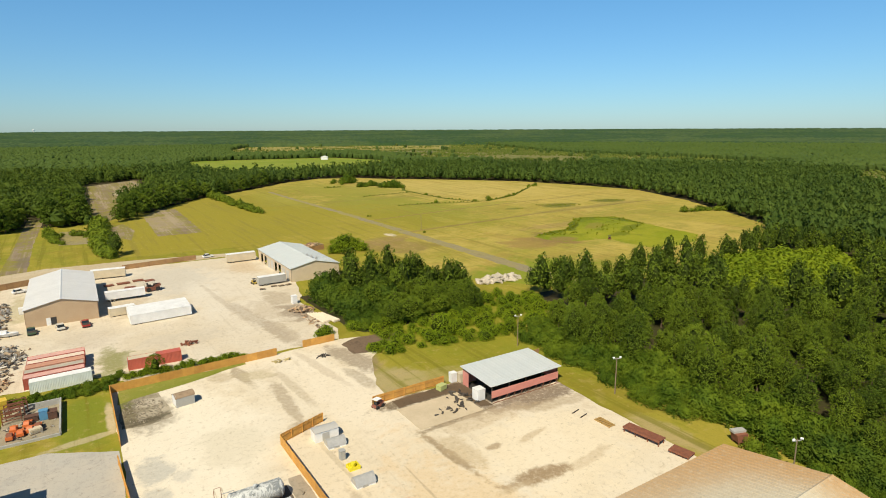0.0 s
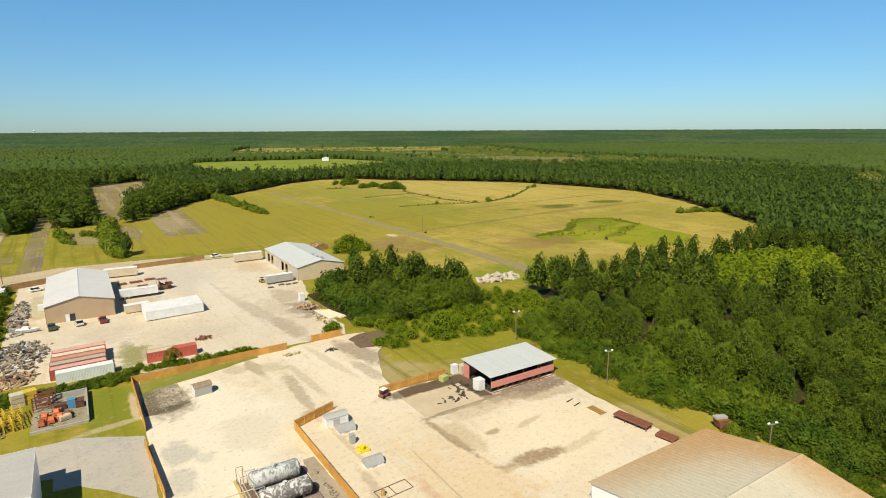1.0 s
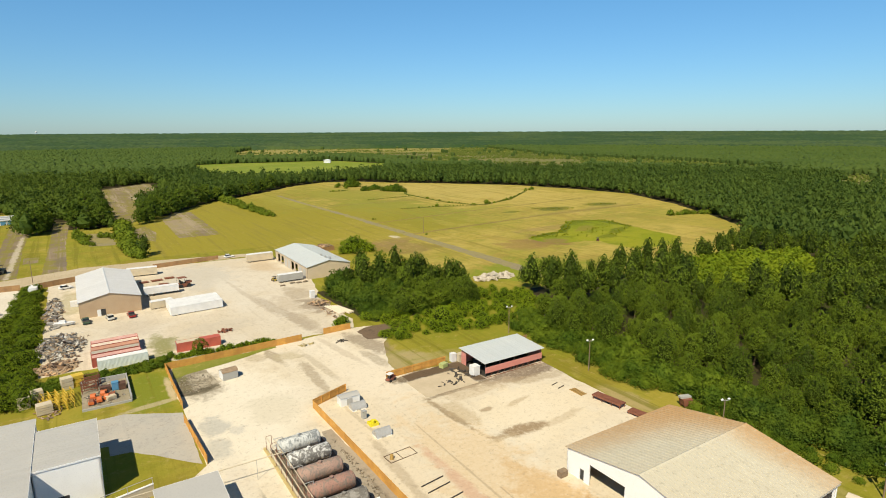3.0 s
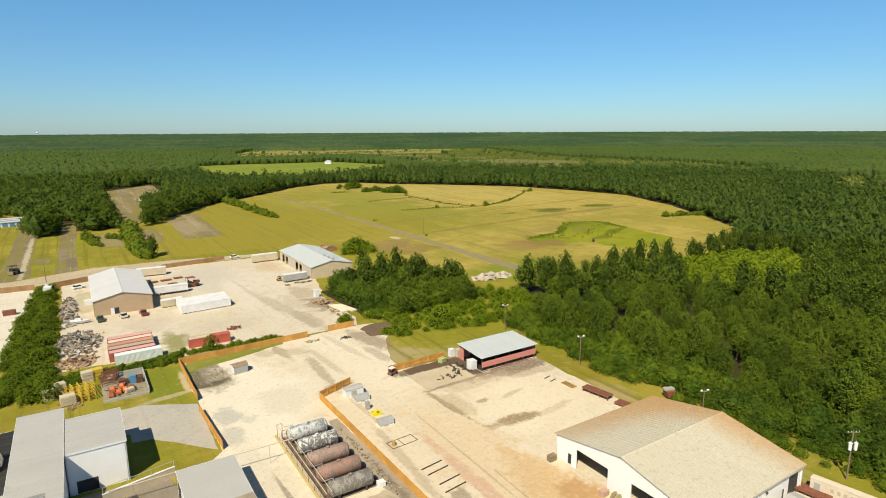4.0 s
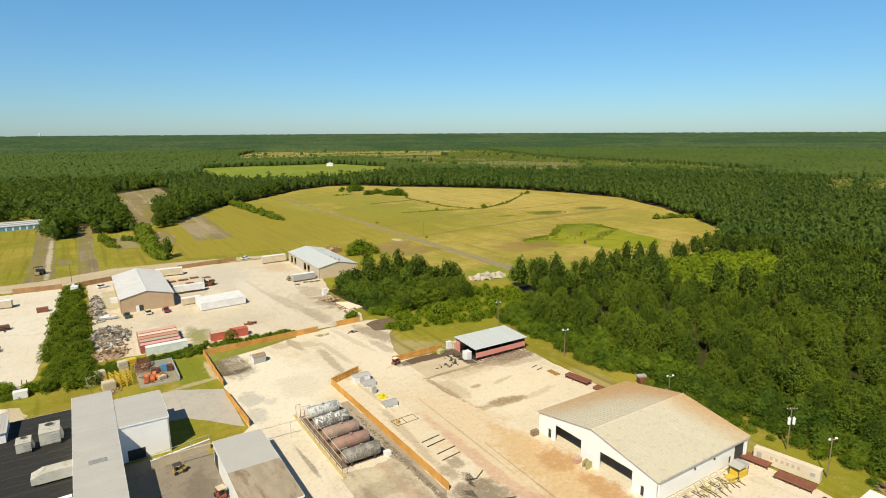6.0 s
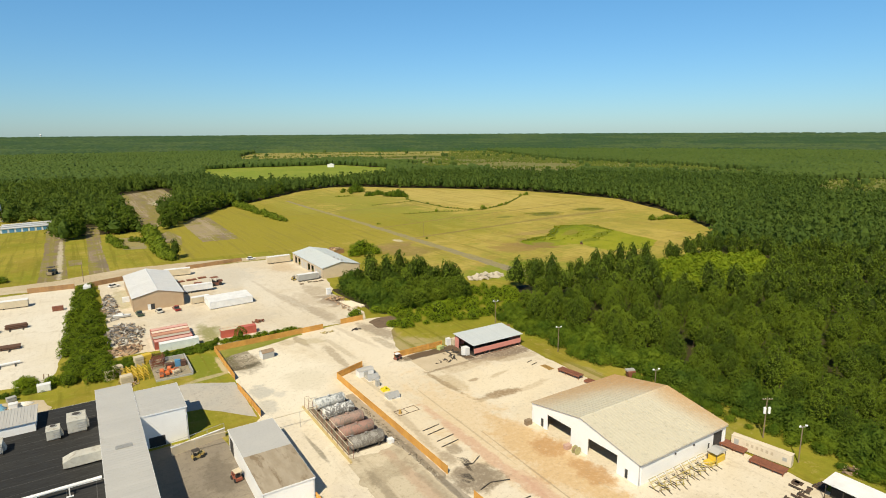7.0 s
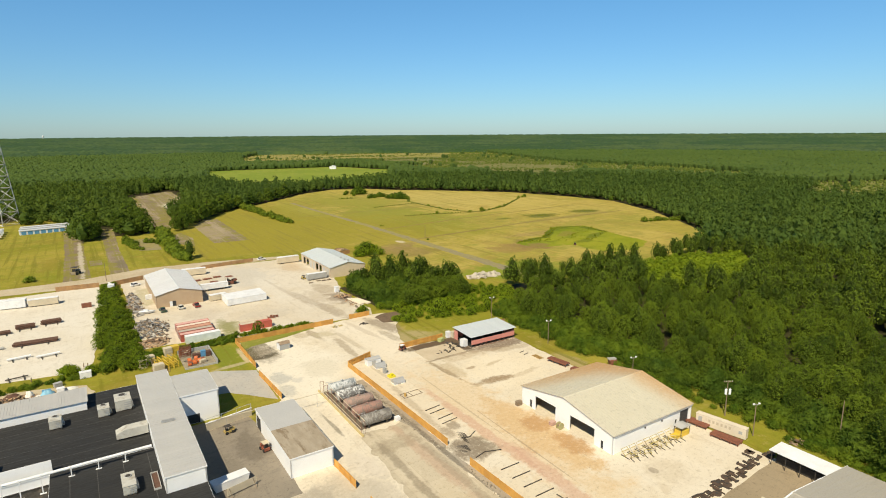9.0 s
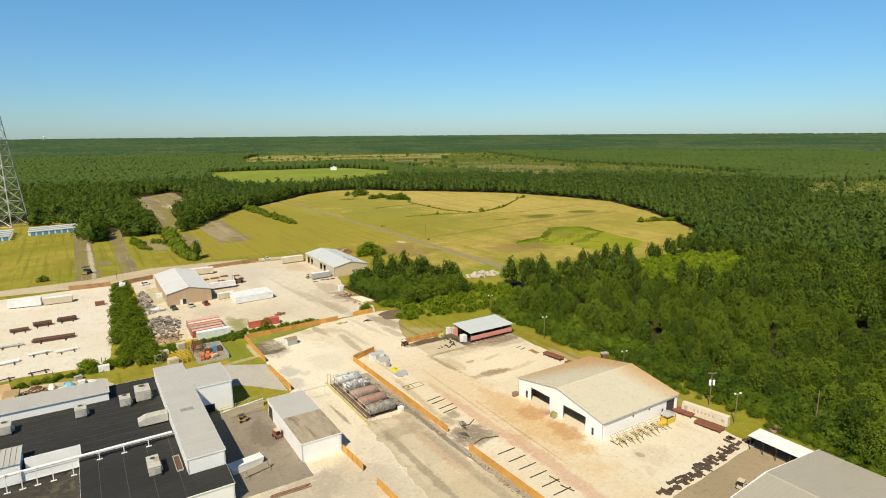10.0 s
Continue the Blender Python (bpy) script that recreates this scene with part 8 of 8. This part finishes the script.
roof_unit(-46.5, 91.8, 2.4, 3.2, 2.3, "pale metal rooftop air conditioner")
roof_unit(-36.9, 92.5, 2.4, 3.0, 2.3, "pale metal rooftop air conditioner")
roof_unit(-33.2, 93.5, 3.4, 4.8, 2.9, "large pale metal rooftop air conditioner")
roof_unit(-61.6, 91.5, 2.6, 3.4, 2.3, "pale metal rooftop air conditioner")
roof_unit(-34.3, 55.0, 2.2, 5.0, 2.2, "pale metal rooftop air conditioner")
duct = thing("air_duct", site(-34.0, 78.5, 4.52), "pale metal duct running into the tall wing", "duct")
part("duct", prism(bmesh.new(), [(0, 0.5), (1.6, 0.4), (6.3, 0.4), (6.3, 2.3), (1.8, 2.3), (0, 1.6)], 0, 2.6), UNIT_P, duct)
part("leg", boxes((1, 1.15, 0.2, 0.35, 0, 0.42), (1, 1.15, 2.2, 2.35, 0, 0.42), (5, 5.15, 0.2, 0.35, 0, 0.42), (5, 5.15, 2.2, 2.35, 0, 0.42)), DARK_STEEL, duct)
pp = thing("roof_pipe", site(-64, 69.2, 4.52), "thick white pipe on stands across the black roof", "pipe")
part("pipe", rods(((0, 0, 1.5), (36, 0.6, 1.5), 0.3, 0.3, 12)), WHITE_P, pp)
for x, low in ((5.5, -2.02), (8.0, -2.02), (10.5, -2.02), (13.2, -2.02), (16.7, -2.02), (21.6, 0), (26.2, 0), (31.0, 0)):
    st = part("stand", boxes((x - 0.09, x + 0.09, -0.52, -0.34, low + 0.1, 2.1), (x - 0.08, x + 0.08, -0.34, 0.9, 1.02, 1.17)), WHITE_P, pp)
    part("foot", boxes((x - 0.55, x + 0.55, -0.62, -0.24, low, low + 0.1)), WHITE_P, st)
mon = thing("roof_monitor", site(-85, 99.9, 4.52), "long white roof monitor with a ribbed grey roof", "roof monitor")
part("wall", boxes((0, 46.0, 0, 0.2, 0, 2.2), (0, 46.0, 8.0, 8.2, 0, 2.52), (45.8, 46, 0.2, 8.0, 0, 2.2), (0, 0.2, 0.2, 8.0, 0, 2.2)), WHITE_WALL, mon)
rt2 = math.degrees(math.atan2(0.35, 8.2))
panels(mon, 78, 8.8, 46.6 / 78, GREY_ROOF, lambda i: pose(-0.3 + i * 46.6 / 78, -0.3, 2.22, rt2), rib=0.05)
scr = thing("roof_screen", site(-55.4, 72.4, 4.52), "white sheet screen standing on the black roof", "screen")
part("sheet", boxes((0, 9.8, 0, 0.12, 0.2, 2.7)), WHITE_WALL, scr)
part("brace", rods(((1, 1.4, 0), (1, 0.12, 2.2), 0.06, 0.06, 5), ((8.5, 1.4, 0), (8.5, 0.12, 2.2), 0.06, 0.06, 5)), DARK_STEEL, scr)
pent = thing("roof_penthouse", site(-67.2, 71.9, 2.52), "small ribbed penthouse on the black roof", "penthouse")
part("wall", boxes((0, 11, -0.35, 7.4, 0, 4.4)), WHITE_WALL, pent)
panels(pent, 12, 7.9, 11.4 / 12, GREY_ROOF, lambda i: pose(-0.2 + i * 11.4 / 12, -0.6, 4.42, 2.0), rib=0.1)
# seams of the membrane
MEMBRANE_SEAM = surface("membrane_seam", (0.06, 0.058, 0.055), (0.09, 0.088, 0.085), 0.3, 3, 0.8)
for k in range(12, 16):
    solid("roof_seam", boxes((-98 + k * 4.6, -97.9 + k * 4.6, 45, 71.4, 4.524, 4.532)), MEMBRANE_SEAM, site(0, 0), "lighter seam of the black membrane", "seam", kind="structure")

# ---------------------------------------------------------------- court
wl = thing("court_wall", site(-15.3, 81.2, 0, 12), "pale block wall closing the service court", "wall")
part("wall", boxes((0, 11.6, 0, 0.3, 0, 2.0)), CREAM_P, wl)
part("coping", boxes((-0.05, 11.65, -0.05, 0.35, 2.002, 2.12)), WHITE_P, wl)
part("rail", rods(((0, 0.15, 3.2), (11.6, 0.15, 3.2), 0.05, 0.05, 6)), STEEL, wl)
for x in (0.1, 3.9, 7.7, 11.5):
    part("post", rods(((x, 0.15, 2.12), (x, 0.15, 3.2), 0.05, 0.05, 6)), STEEL, wl)
bins = thing("skip", site(-18.6, 54.2, 0.05, 8), "white metal skip in the court's shade", "skip")
part("body", prism(bmesh.new(), [(0, 0.1), (6.5, 0.1), (7.0, 1.7), (-0.4, 1.7)], 0, 2.4), WHITE_P, bins)
part("lid", boxes((-0.4, 7.0, -0.05, 2.45, 1.705, 1.8)), WHITE_P, bins)
lean = thing("board_screen", site(-17.0, 51.6, 0.05, 14), "cream board screen leaning on props", "screen")
for k in range(15):
    part("board", boxes((k * 0.42, k * 0.42 + 0.4, 0, 0.08, 0.3, 1.9)), CREAM_P, lean)
part("prop", rods(((0.5, -1.4, 0), (0.5, 0, 1.7), 0.06, 0.06, 5), ((5.5, -1.4, 0), (5.5, 0, 1.7), 0.06, 0.06, 5)), POST_WOOD, lean)
part("upper_roof", boxes((-0.08, 9.48, -0.08, 13.6, 4.604, 4.63)), RUSTY_ROOF, annex, "weathered brown roof half")
part("door_opening", boxes((-0.02, 0.24, 22.5, 25.8, 0.1, 3.4)), BLACK_DOOR, annex, "dark roller door")
# black panel on the wall, standing for an unlit doorway
part("door_opening", boxes((1.2, 4.4, -0.03, -0.002, 0.1, 2.4)), BLACK_DOOR, wing, "dark doorway at the wing's foot")
part("low_roof", boxes((0, 8.9, 14.46, 17.5, 0, 5.2)), WHITE_WALL, wing, "lower white lean-to")
part("roof_sheet", boxes((0.2, 8.7, 14.5, 17.4, 5.204, 5.25)), GREY_ROOF, wing)

# ---------------------------------------------------------------- far things
def lattice_tower(x, y, h, w):
    t = thing("radio_mast", pose(x, y, 0, 0, 0, -6), "tall pale steel lattice radio mast", "mast")
    n = 14
    zs = [h * (1 - (1 - i / n) ** 1.25) for i in range(n + 1)]
    wid = [w / 2 * (1 - z / h) + 0.8 for z in zs]
    sg = ((-1, -1), (1, -1), (1, 1), (-1, 1))
    for a in range(4):
        bm = bmesh.new()
        for i in range(n):
            rod(bm, (sg[a][0] * wid[i], sg[a][1] * wid[i], zs[i]), (sg[a][0] * wid[i + 1], sg[a][1] * wid[i + 1], zs[i + 1]), 0.40, 0.34, 5)
        part("leg", bm, STEEL, t)
        b = (a + 1) % 4
        for i in range(n):
            p, q = sg[a], sg[b]
            part("brace", rods(((p[0] * wid[i], p[1] * wid[i], zs[i]), (q[0] * wid[i + 1], q[1] * wid[i + 1], zs[i + 1]), 0.17, 0.17, 4)), STEEL, t)
            part("brace", rods(((q[0] * wid[i], q[1] * wid[i], zs[i]), (p[0] * wid[i + 1], p[1] * wid[i + 1], zs[i + 1]), 0.17, 0.17, 4)), STEEL, t)
            part("strut", rods(((p[0] * wid[i], p[1] * wid[i], zs[i]), (q[0] * wid[i], q[1] * wid[i], zs[i]), 0.17, 0.17, 4)), STEEL, t)
    return t


lattice_tower(-357.1, 380.3, 112, 15.5)
for k in range(3):
    s = thing("storage_row", site(-72, 446 + 9.5 * k, 0, 8), "long low storage row with a white roof and blue doors", "building", "storage rows")
    part("wall", boxes((0, 36, 0, 5, 0, 2.9)), WHITE_P, s)
    part("roof", boxes((-0.4, 36.4, -0.4, 5.4, 2.904, 3.15)), WHITE_ROOF, s)
    for j in range(9):
        part("door", boxes((1.0 + j * 3.9, 3.8 + j * 3.9, -0.06, 0, 0.05, 2.5)), BLUE_P, s, "blue roller door")
for k in range(4):
    s = thing("storage_row", site(-118, 428 + 10 * k, 0, 8), "long low storage row with a white roof and blue doors", "building", "storage rows")
    part("wall", boxes((0, 36, 0, 5, 0, 2.9)), WHITE_P, s)
    part("roof", boxes((-0.4, 36.4, -0.4, 5.4, 2.904, 3.15)), WHITE_ROOF, s)
    for j in range(9):
        part("door", boxes((1.0 + j * 3.9, 3.8 + j * 3.9, -0.06, 0, 0.05, 2.5)), BLUE_P, s, "blue roller door")
fh = thing("white_barn", site(388, 1018, 0, -30), "small white barn in the far meadow", "barn")
part("wall", boxes((0, 12, 0, 8, 0, 5)), WHITE_P, fh)
part("roof", prism(bmesh.new(), [(-0.5, 5), (12.5, 5), (12, 5.4), (6, 7), (0, 5.4)], -0.5, 8.5), WHITE_P, fh)
wtow = thing("water_tower", pose(-2640, 3670, 30), "tiny white water tower on the horizon", "water tower")
bm = bmesh.new()
bmesh.ops.create_uvsphere(bm, u_segments=16, v_segments=10, radius=6.5)
turned(bm, pose(0, 0, 26) @ Matrix.Diagonal((1, 1, 0.8, 1)))
part("bowl", bm, WHITE_P, wtow)
part("stem", rods(((0, 0, -4), (0, 0, 22), 3.5, 2.5, 10)), WHITE_P, wtow)
for k in range(4):
    part("roof_grating", boxes((2.2, 5.0, 22.5 + 0.36 * k, 22.68 + 0.36 * k, 7.9, 8.0)), STEEL, tower_bar, "grey slat of a roof grating")


# ---------------------------------------------------------------- weeds and clutter of the yards
sheet("grass_strip", [(5.7, 131.5), (9, 132.8), (13.3, 133.6), (21, 135.3), (28, 137.6), (33, 138.6), (33, 139.8), (6.4, 139)], LAWN, 0.055, "green grass strip inside the board fence", "grass", 0.5)
for k, (u, v, t) in enumerate(((68.2, -10.2, 0), (70.0, -10.4, 20), (72.2, -10.0, 40), (74.6, -10.3, 10), (76.0, -9.6, 60))):
    b_ = thing("steel_drum", site(u, v, 0.052, t), "yellow steel drum before the grey shed", "drum", "yellow drums")
    part("shell", rods(((0, 0, 0), (0, 0, 0.9), 0.36, 0.36, 14)), YELLOW_P, b_)
    part("rim", rods(((0, 0, 0.902), (0, 0, 0.94), 0.37, 0.35, 14)), DARK_STEEL, b_)

part("fascia", rods(((-0.6, 49.4, 4.62), (20.8, 49.4, 6.8), 0.16, 0.16, 4), ((42.2, 49.4, 4.62), (20.8, 49.4, 6.8), 0.16, 0.16, 4)), WHITE_P, south_shed, "white edge trim")
for k in range(9):
    t = thing("rack_frame", site(60.4 + k * 1.9, 17.2 + 0.6 * math.sin(k * 2.1), 0.03, -18 + 11 * math.sin(k * 1.7)), "dull yellow steel frame stacked by the shed wall", "rack", "yellow stillages")
    part("upright", rods(((0, 0, 0), (0, 0.5, 1.1), 0.07, 0.07, 5), ((1.5, 0, 0), (1.5, 0.5, 1.1), 0.07, 0.07, 5)), POST_WOOD if k % 3 == 0 else OLIVE_P, t)
    part("rung", rods(((-0.3, 0.2, 0.45), (1.8, 0.2, 0.45), 0.06, 0.06, 5), ((-0.3, 0.5, 1.1), (1.8, 0.5, 1.1), 0.06, 0.06, 5)), CREAM_P if k % 2 else OLIVE_P, t)
    part("foot", boxes((-0.08, 0.08, -1.0, 0.8, 0, 0.1)), DARK_STEEL, t)
    part("foot", boxes((1.42, 1.58, -1.0, 0.8, 0, 0.1)), DARK_STEEL, t)

BROKEN_BITS = scrap_material("broken_bits", ((0.26, 0.22, 0.16), (0.36, 0.32, 0.25), (0.18, 0.15, 0.11)))
rubble(9.8, 126.5, 3.8, 6.0, 420, BROKEN_BITS, "loose lumps of broken concrete on the old slab", 0.06, 0.24, 0.05)
rubble(-14.5, 178, 4.0, 6, 60, TYRE_GREY, "strewn scrap in the gravel yard", 0.2, 0.6, 0.4)
rubble(-16, 158, 3.2, 5, 40, BROWN_JUNK, "strewn pallets and boards in the gravel yard", 0.2, 0.7, 0.3)
rubble(-52, 124.5, 9, 2.2, 60, TYRE_GREY, "strewn scrap on bare soil behind the hall", 0.2, 0.7, 0.5)
rubble(57.5, 160, 1.6, 8, 40, BROWN_JUNK, "strewn boards at the edge of the gravel yard", 0.2, 0.8, 0.3)
for k, (u, v, w, dd, hh, t) in enumerate(((-21.5, 126.5, 3.0, 2.2, 2.2, 8), (-8.5, 126.5, 2.0, 1.4, 1.0, 20), (-11.8, 137.0, 1.8, 1.4, 1.3, -8))):
    cr = thing("crate", site(u, v, 0.062, t), "cream slatted crate beside the pen", "crate", "cream crates")
    part("base", boxes((0, w, 0, dd, 0, 0.14)), POST_WOOD, cr)
    part("box", boxes((0.04, w - 0.04, 0.04, dd - 0.04, 0.142, hh)), CREAM_P, cr)
    for q in range(4):
        part("slat", boxes((0, w, -0.03, 0.038, 0.2 + q * (hh - 0.3) / 4, 0.2 + (q + 0.6) * (hh - 0.3) / 4)), CREAM_P, cr)
sheet("bare_soil", [(-75, 111), (-42, 111), (-37, 122), (-39, 128), (-50, 132), (-58, 134), (-75, 132)], ROAD_DIRT, 0.045, "bare soil strip behind the hall", "soil", 0.8, 2)

cart(225, 198, 40, "small dark red tractor standing in the field", paint("field_tractor", (0.16, 0.05, 0.04)), DARK_STEEL, "tractor", 1.0)

curb = thing("roof_hatch", site(-29.3, 54.6, 4.52), "rusty open roof curb beside the tall wing", "roof hatch")
part("rim", boxes((0, 1.3, 0, 0.12, 0, 0.35), (0, 1.3, 6.3, 6.42, 0, 0.35), (0, 0.12, 0.12, 6.3, 0, 0.35), (1.18, 1.3, 0.12, 6.3, 0, 0.35)), GREY_P, curb)
part("cover", boxes((0.12, 1.18, 0.12, 6.3, 0, 0.12)), DARK_RUST, curb, "rusty brown cover")
tb = thing("timber_stack", site(-14.2, 41.6, 0, -2), "brown timber beams lying in the court", "timber")
for k in range(4):
    part("beam", boxes((0.3 * (k % 2), 8.4 - 0.5 * (k % 3), 0.3 * k, 0.3 * k + 0.26, 0, 0.26)), RUST if k % 2 else POST_WOOD, tb)

curb2 = thing("tank_curb", site(15.1, 58.2, 0.03), "low yellowish concrete curb beside the tanks", "curb")
part("curb", boxes((0, 0.45, 0, 29.5, 0, 0.4)), paint("yellow_curb", (0.56, 0.44, 0.20)), curb2)
for k, (x, yy) in enumerate(((9.9, 5.5), (10.8, 3.0), (9.8, 10.0))):
    vt = part("roof_vent", rods(((x, yy, 6.4), (x, yy, 7.5), 0.45, 0.45, 12)), STEEL, barn)
    part("cap", rods(((x, yy, 7.5), (x, yy, 7.8), 0.7, 0.1, 12)), STEEL, vt)

rubble(-8.6, 131.5, 4.0, 6.2, 70, TYRE_GREY, "small scrap and fittings strewn in the pen", 0.15, 0.5, 0.5)
rubble(-19.5, 128, 2.6, 4, 40, BROWN_JUNK, "broken pallets strewn beside the racks", 0.2, 0.6, 0.3)
rubble(27.6, 62, 0.7, 22, 160, BROKEN_BITS, "loose broken stone along the board fence", 0.1, 0.32, 0.12)
rubble(28.6, 20, 0.8, 14, 90, BROKEN_BITS, "loose broken stone along the board fence", 0.1, 0.32, 0.12)
for k in range(14):
    solid("twig_bundle", rods(*(((0, 0.12 * q, 0.06), (1.6 + 0.5 * ((k + q) % 3), 0.12 * q + 0.5 * (q % 2), 0.10), 0.03, 0.015, 4) for q in range(4))), DARK_STEEL, site(32.2 + (k * 1.37) % 4.2, 39.5 + (k * 2.31) % 7.5, 0.06, 115 + 40 * math.sin(k * 2.2)), "thin dark rods strewn in the fence's gap", "rods", "strewn rods")

for k in range(11):
    solid("roof_seam", boxes((-100, -27.9, 74.5 + 3.3 * k, 74.58 + 3.3 * k, 4.524, 4.532)), MEMBRANE_SEAM, site(0, 0), "lighter seam of the black membrane", "seam", kind="structure")

rubble(96.7, 267, 4.5, 3.0, 60, BROWN_JUNK, "reddish brown pile of boards behind the depot", 0.4, 1.2, 1.6)
for k, (u, v, n, turn) in enumerate(((12.5, 236.5, 4.2, 6), (14.2, 229.2, 3.4, -10), (8.6, 235.6, 3.0, 14), (17.6, 238.2, 3.6, 3))):
    rusty_deck(u, v, n, 1.7, turn, 0.5, "low rusty steel deck lying behind the warehouse")


def covered_heap(u, v, ru, rv, h, turn, material, label):
    """A heap under a slack cover: a crumpled low mound with a ragged hem."""
    bm = bmesh.new()
    rings, n = 6, 18
    rows_ = []
    for i in range(1, rings + 1):
        q = i / rings
        row_ = []
        for k in range(n):
            a = 2 * math.pi * k / n
            w = 1 + 0.16 * noise.noise(Vector((math.cos(a) * 1.7 + u, math.sin(a) * 1.7 + v, q)))
            z = h * (1 - q ** 2.4) * (1 + 0.35 * noise.noise(Vector((3.1 * q * math.cos(a) + u, 3.1 * q * math.sin(a), v)))) + 0.02
            row_.append(bm.verts.new((ru * q * w * math.cos(a), rv * q * w * math.sin(a), z)))
        rows_.append(row_)
    top = bm.verts.new((0, 0, h * 1.04))
    foot = bm.verts.new((0, 0, 0))
    for k in range(n):
        j = (k + 1) % n
        bm.faces.new((top, rows_[0][k], rows_[0][j]))
        for a, b in zip(rows_, rows_[1:]):
            bm.faces.new((a[k], b[k], b[j], a[j]))
        bm.faces.new((foot, rows_[-1][j], rows_[-1][k]))
    bmesh.ops.recalc_face_normals(bm, faces=bm.faces)
    return solid("covered_heap", bm, material, site(u, v, 0.066, turn), label, "heap")


TAN_P, TARP_BLUE, TARP_WHITE = paint("tan_container", (0.58, 0.40, 0.22)), paint("blue_tarp", (0.22, 0.46, 0.62)), paint("white_tarp", (0.74, 0.72, 0.66))
container(-60.4, 120.3, 100, 12.19, TAN_P, TAN_P, "faded tan shipping container behind the hall", z=0.066)
covered_heap(-48.3, 126.8, 1.9, 1.5, 1.3, 15, TARP_BLUE, "scrap heap under a pale blue tarp")
covered_heap(-52.4, 128.0, 1.2, 1.6, 1.5, 0, TARP_WHITE, "scrap heap under a crumpled white sheet")
covered_heap(-50.4, 126.3, 0.9, 0.7, 0.6, 30, TARP_WHITE, "small heap under a white sheet")
covered_heap(-43.3, 127.2, 2.3, 0.9, 0.7, 10, TARP_WHITE, "low heap under a pale dirty sheet")
covered_heap(-56.3, 129.2, 2.4, 1.5, 1.2, -12, DARK_RUST, "low mound of rusty brown scrap")
cabinet(-46.6, 130.6, 2.0, 1.3, 1.1, GREY_P, "grey machine case in the weeds behind the hall", "machine_case", 20)
for u, v in ((-41.4, 143.4), (-39.4, 143.8), (-38.3, 143.2), (-52.5, 139.5)):
    solid("timber_post", rods(((0, 0, 0), (0.1, 0.05, 1.3), 0.16, 0.13, 8)), POST_WOOD, site(u, v, 0.02), "short weathered brown timber post beside the lot", "post", "posts of the lot")
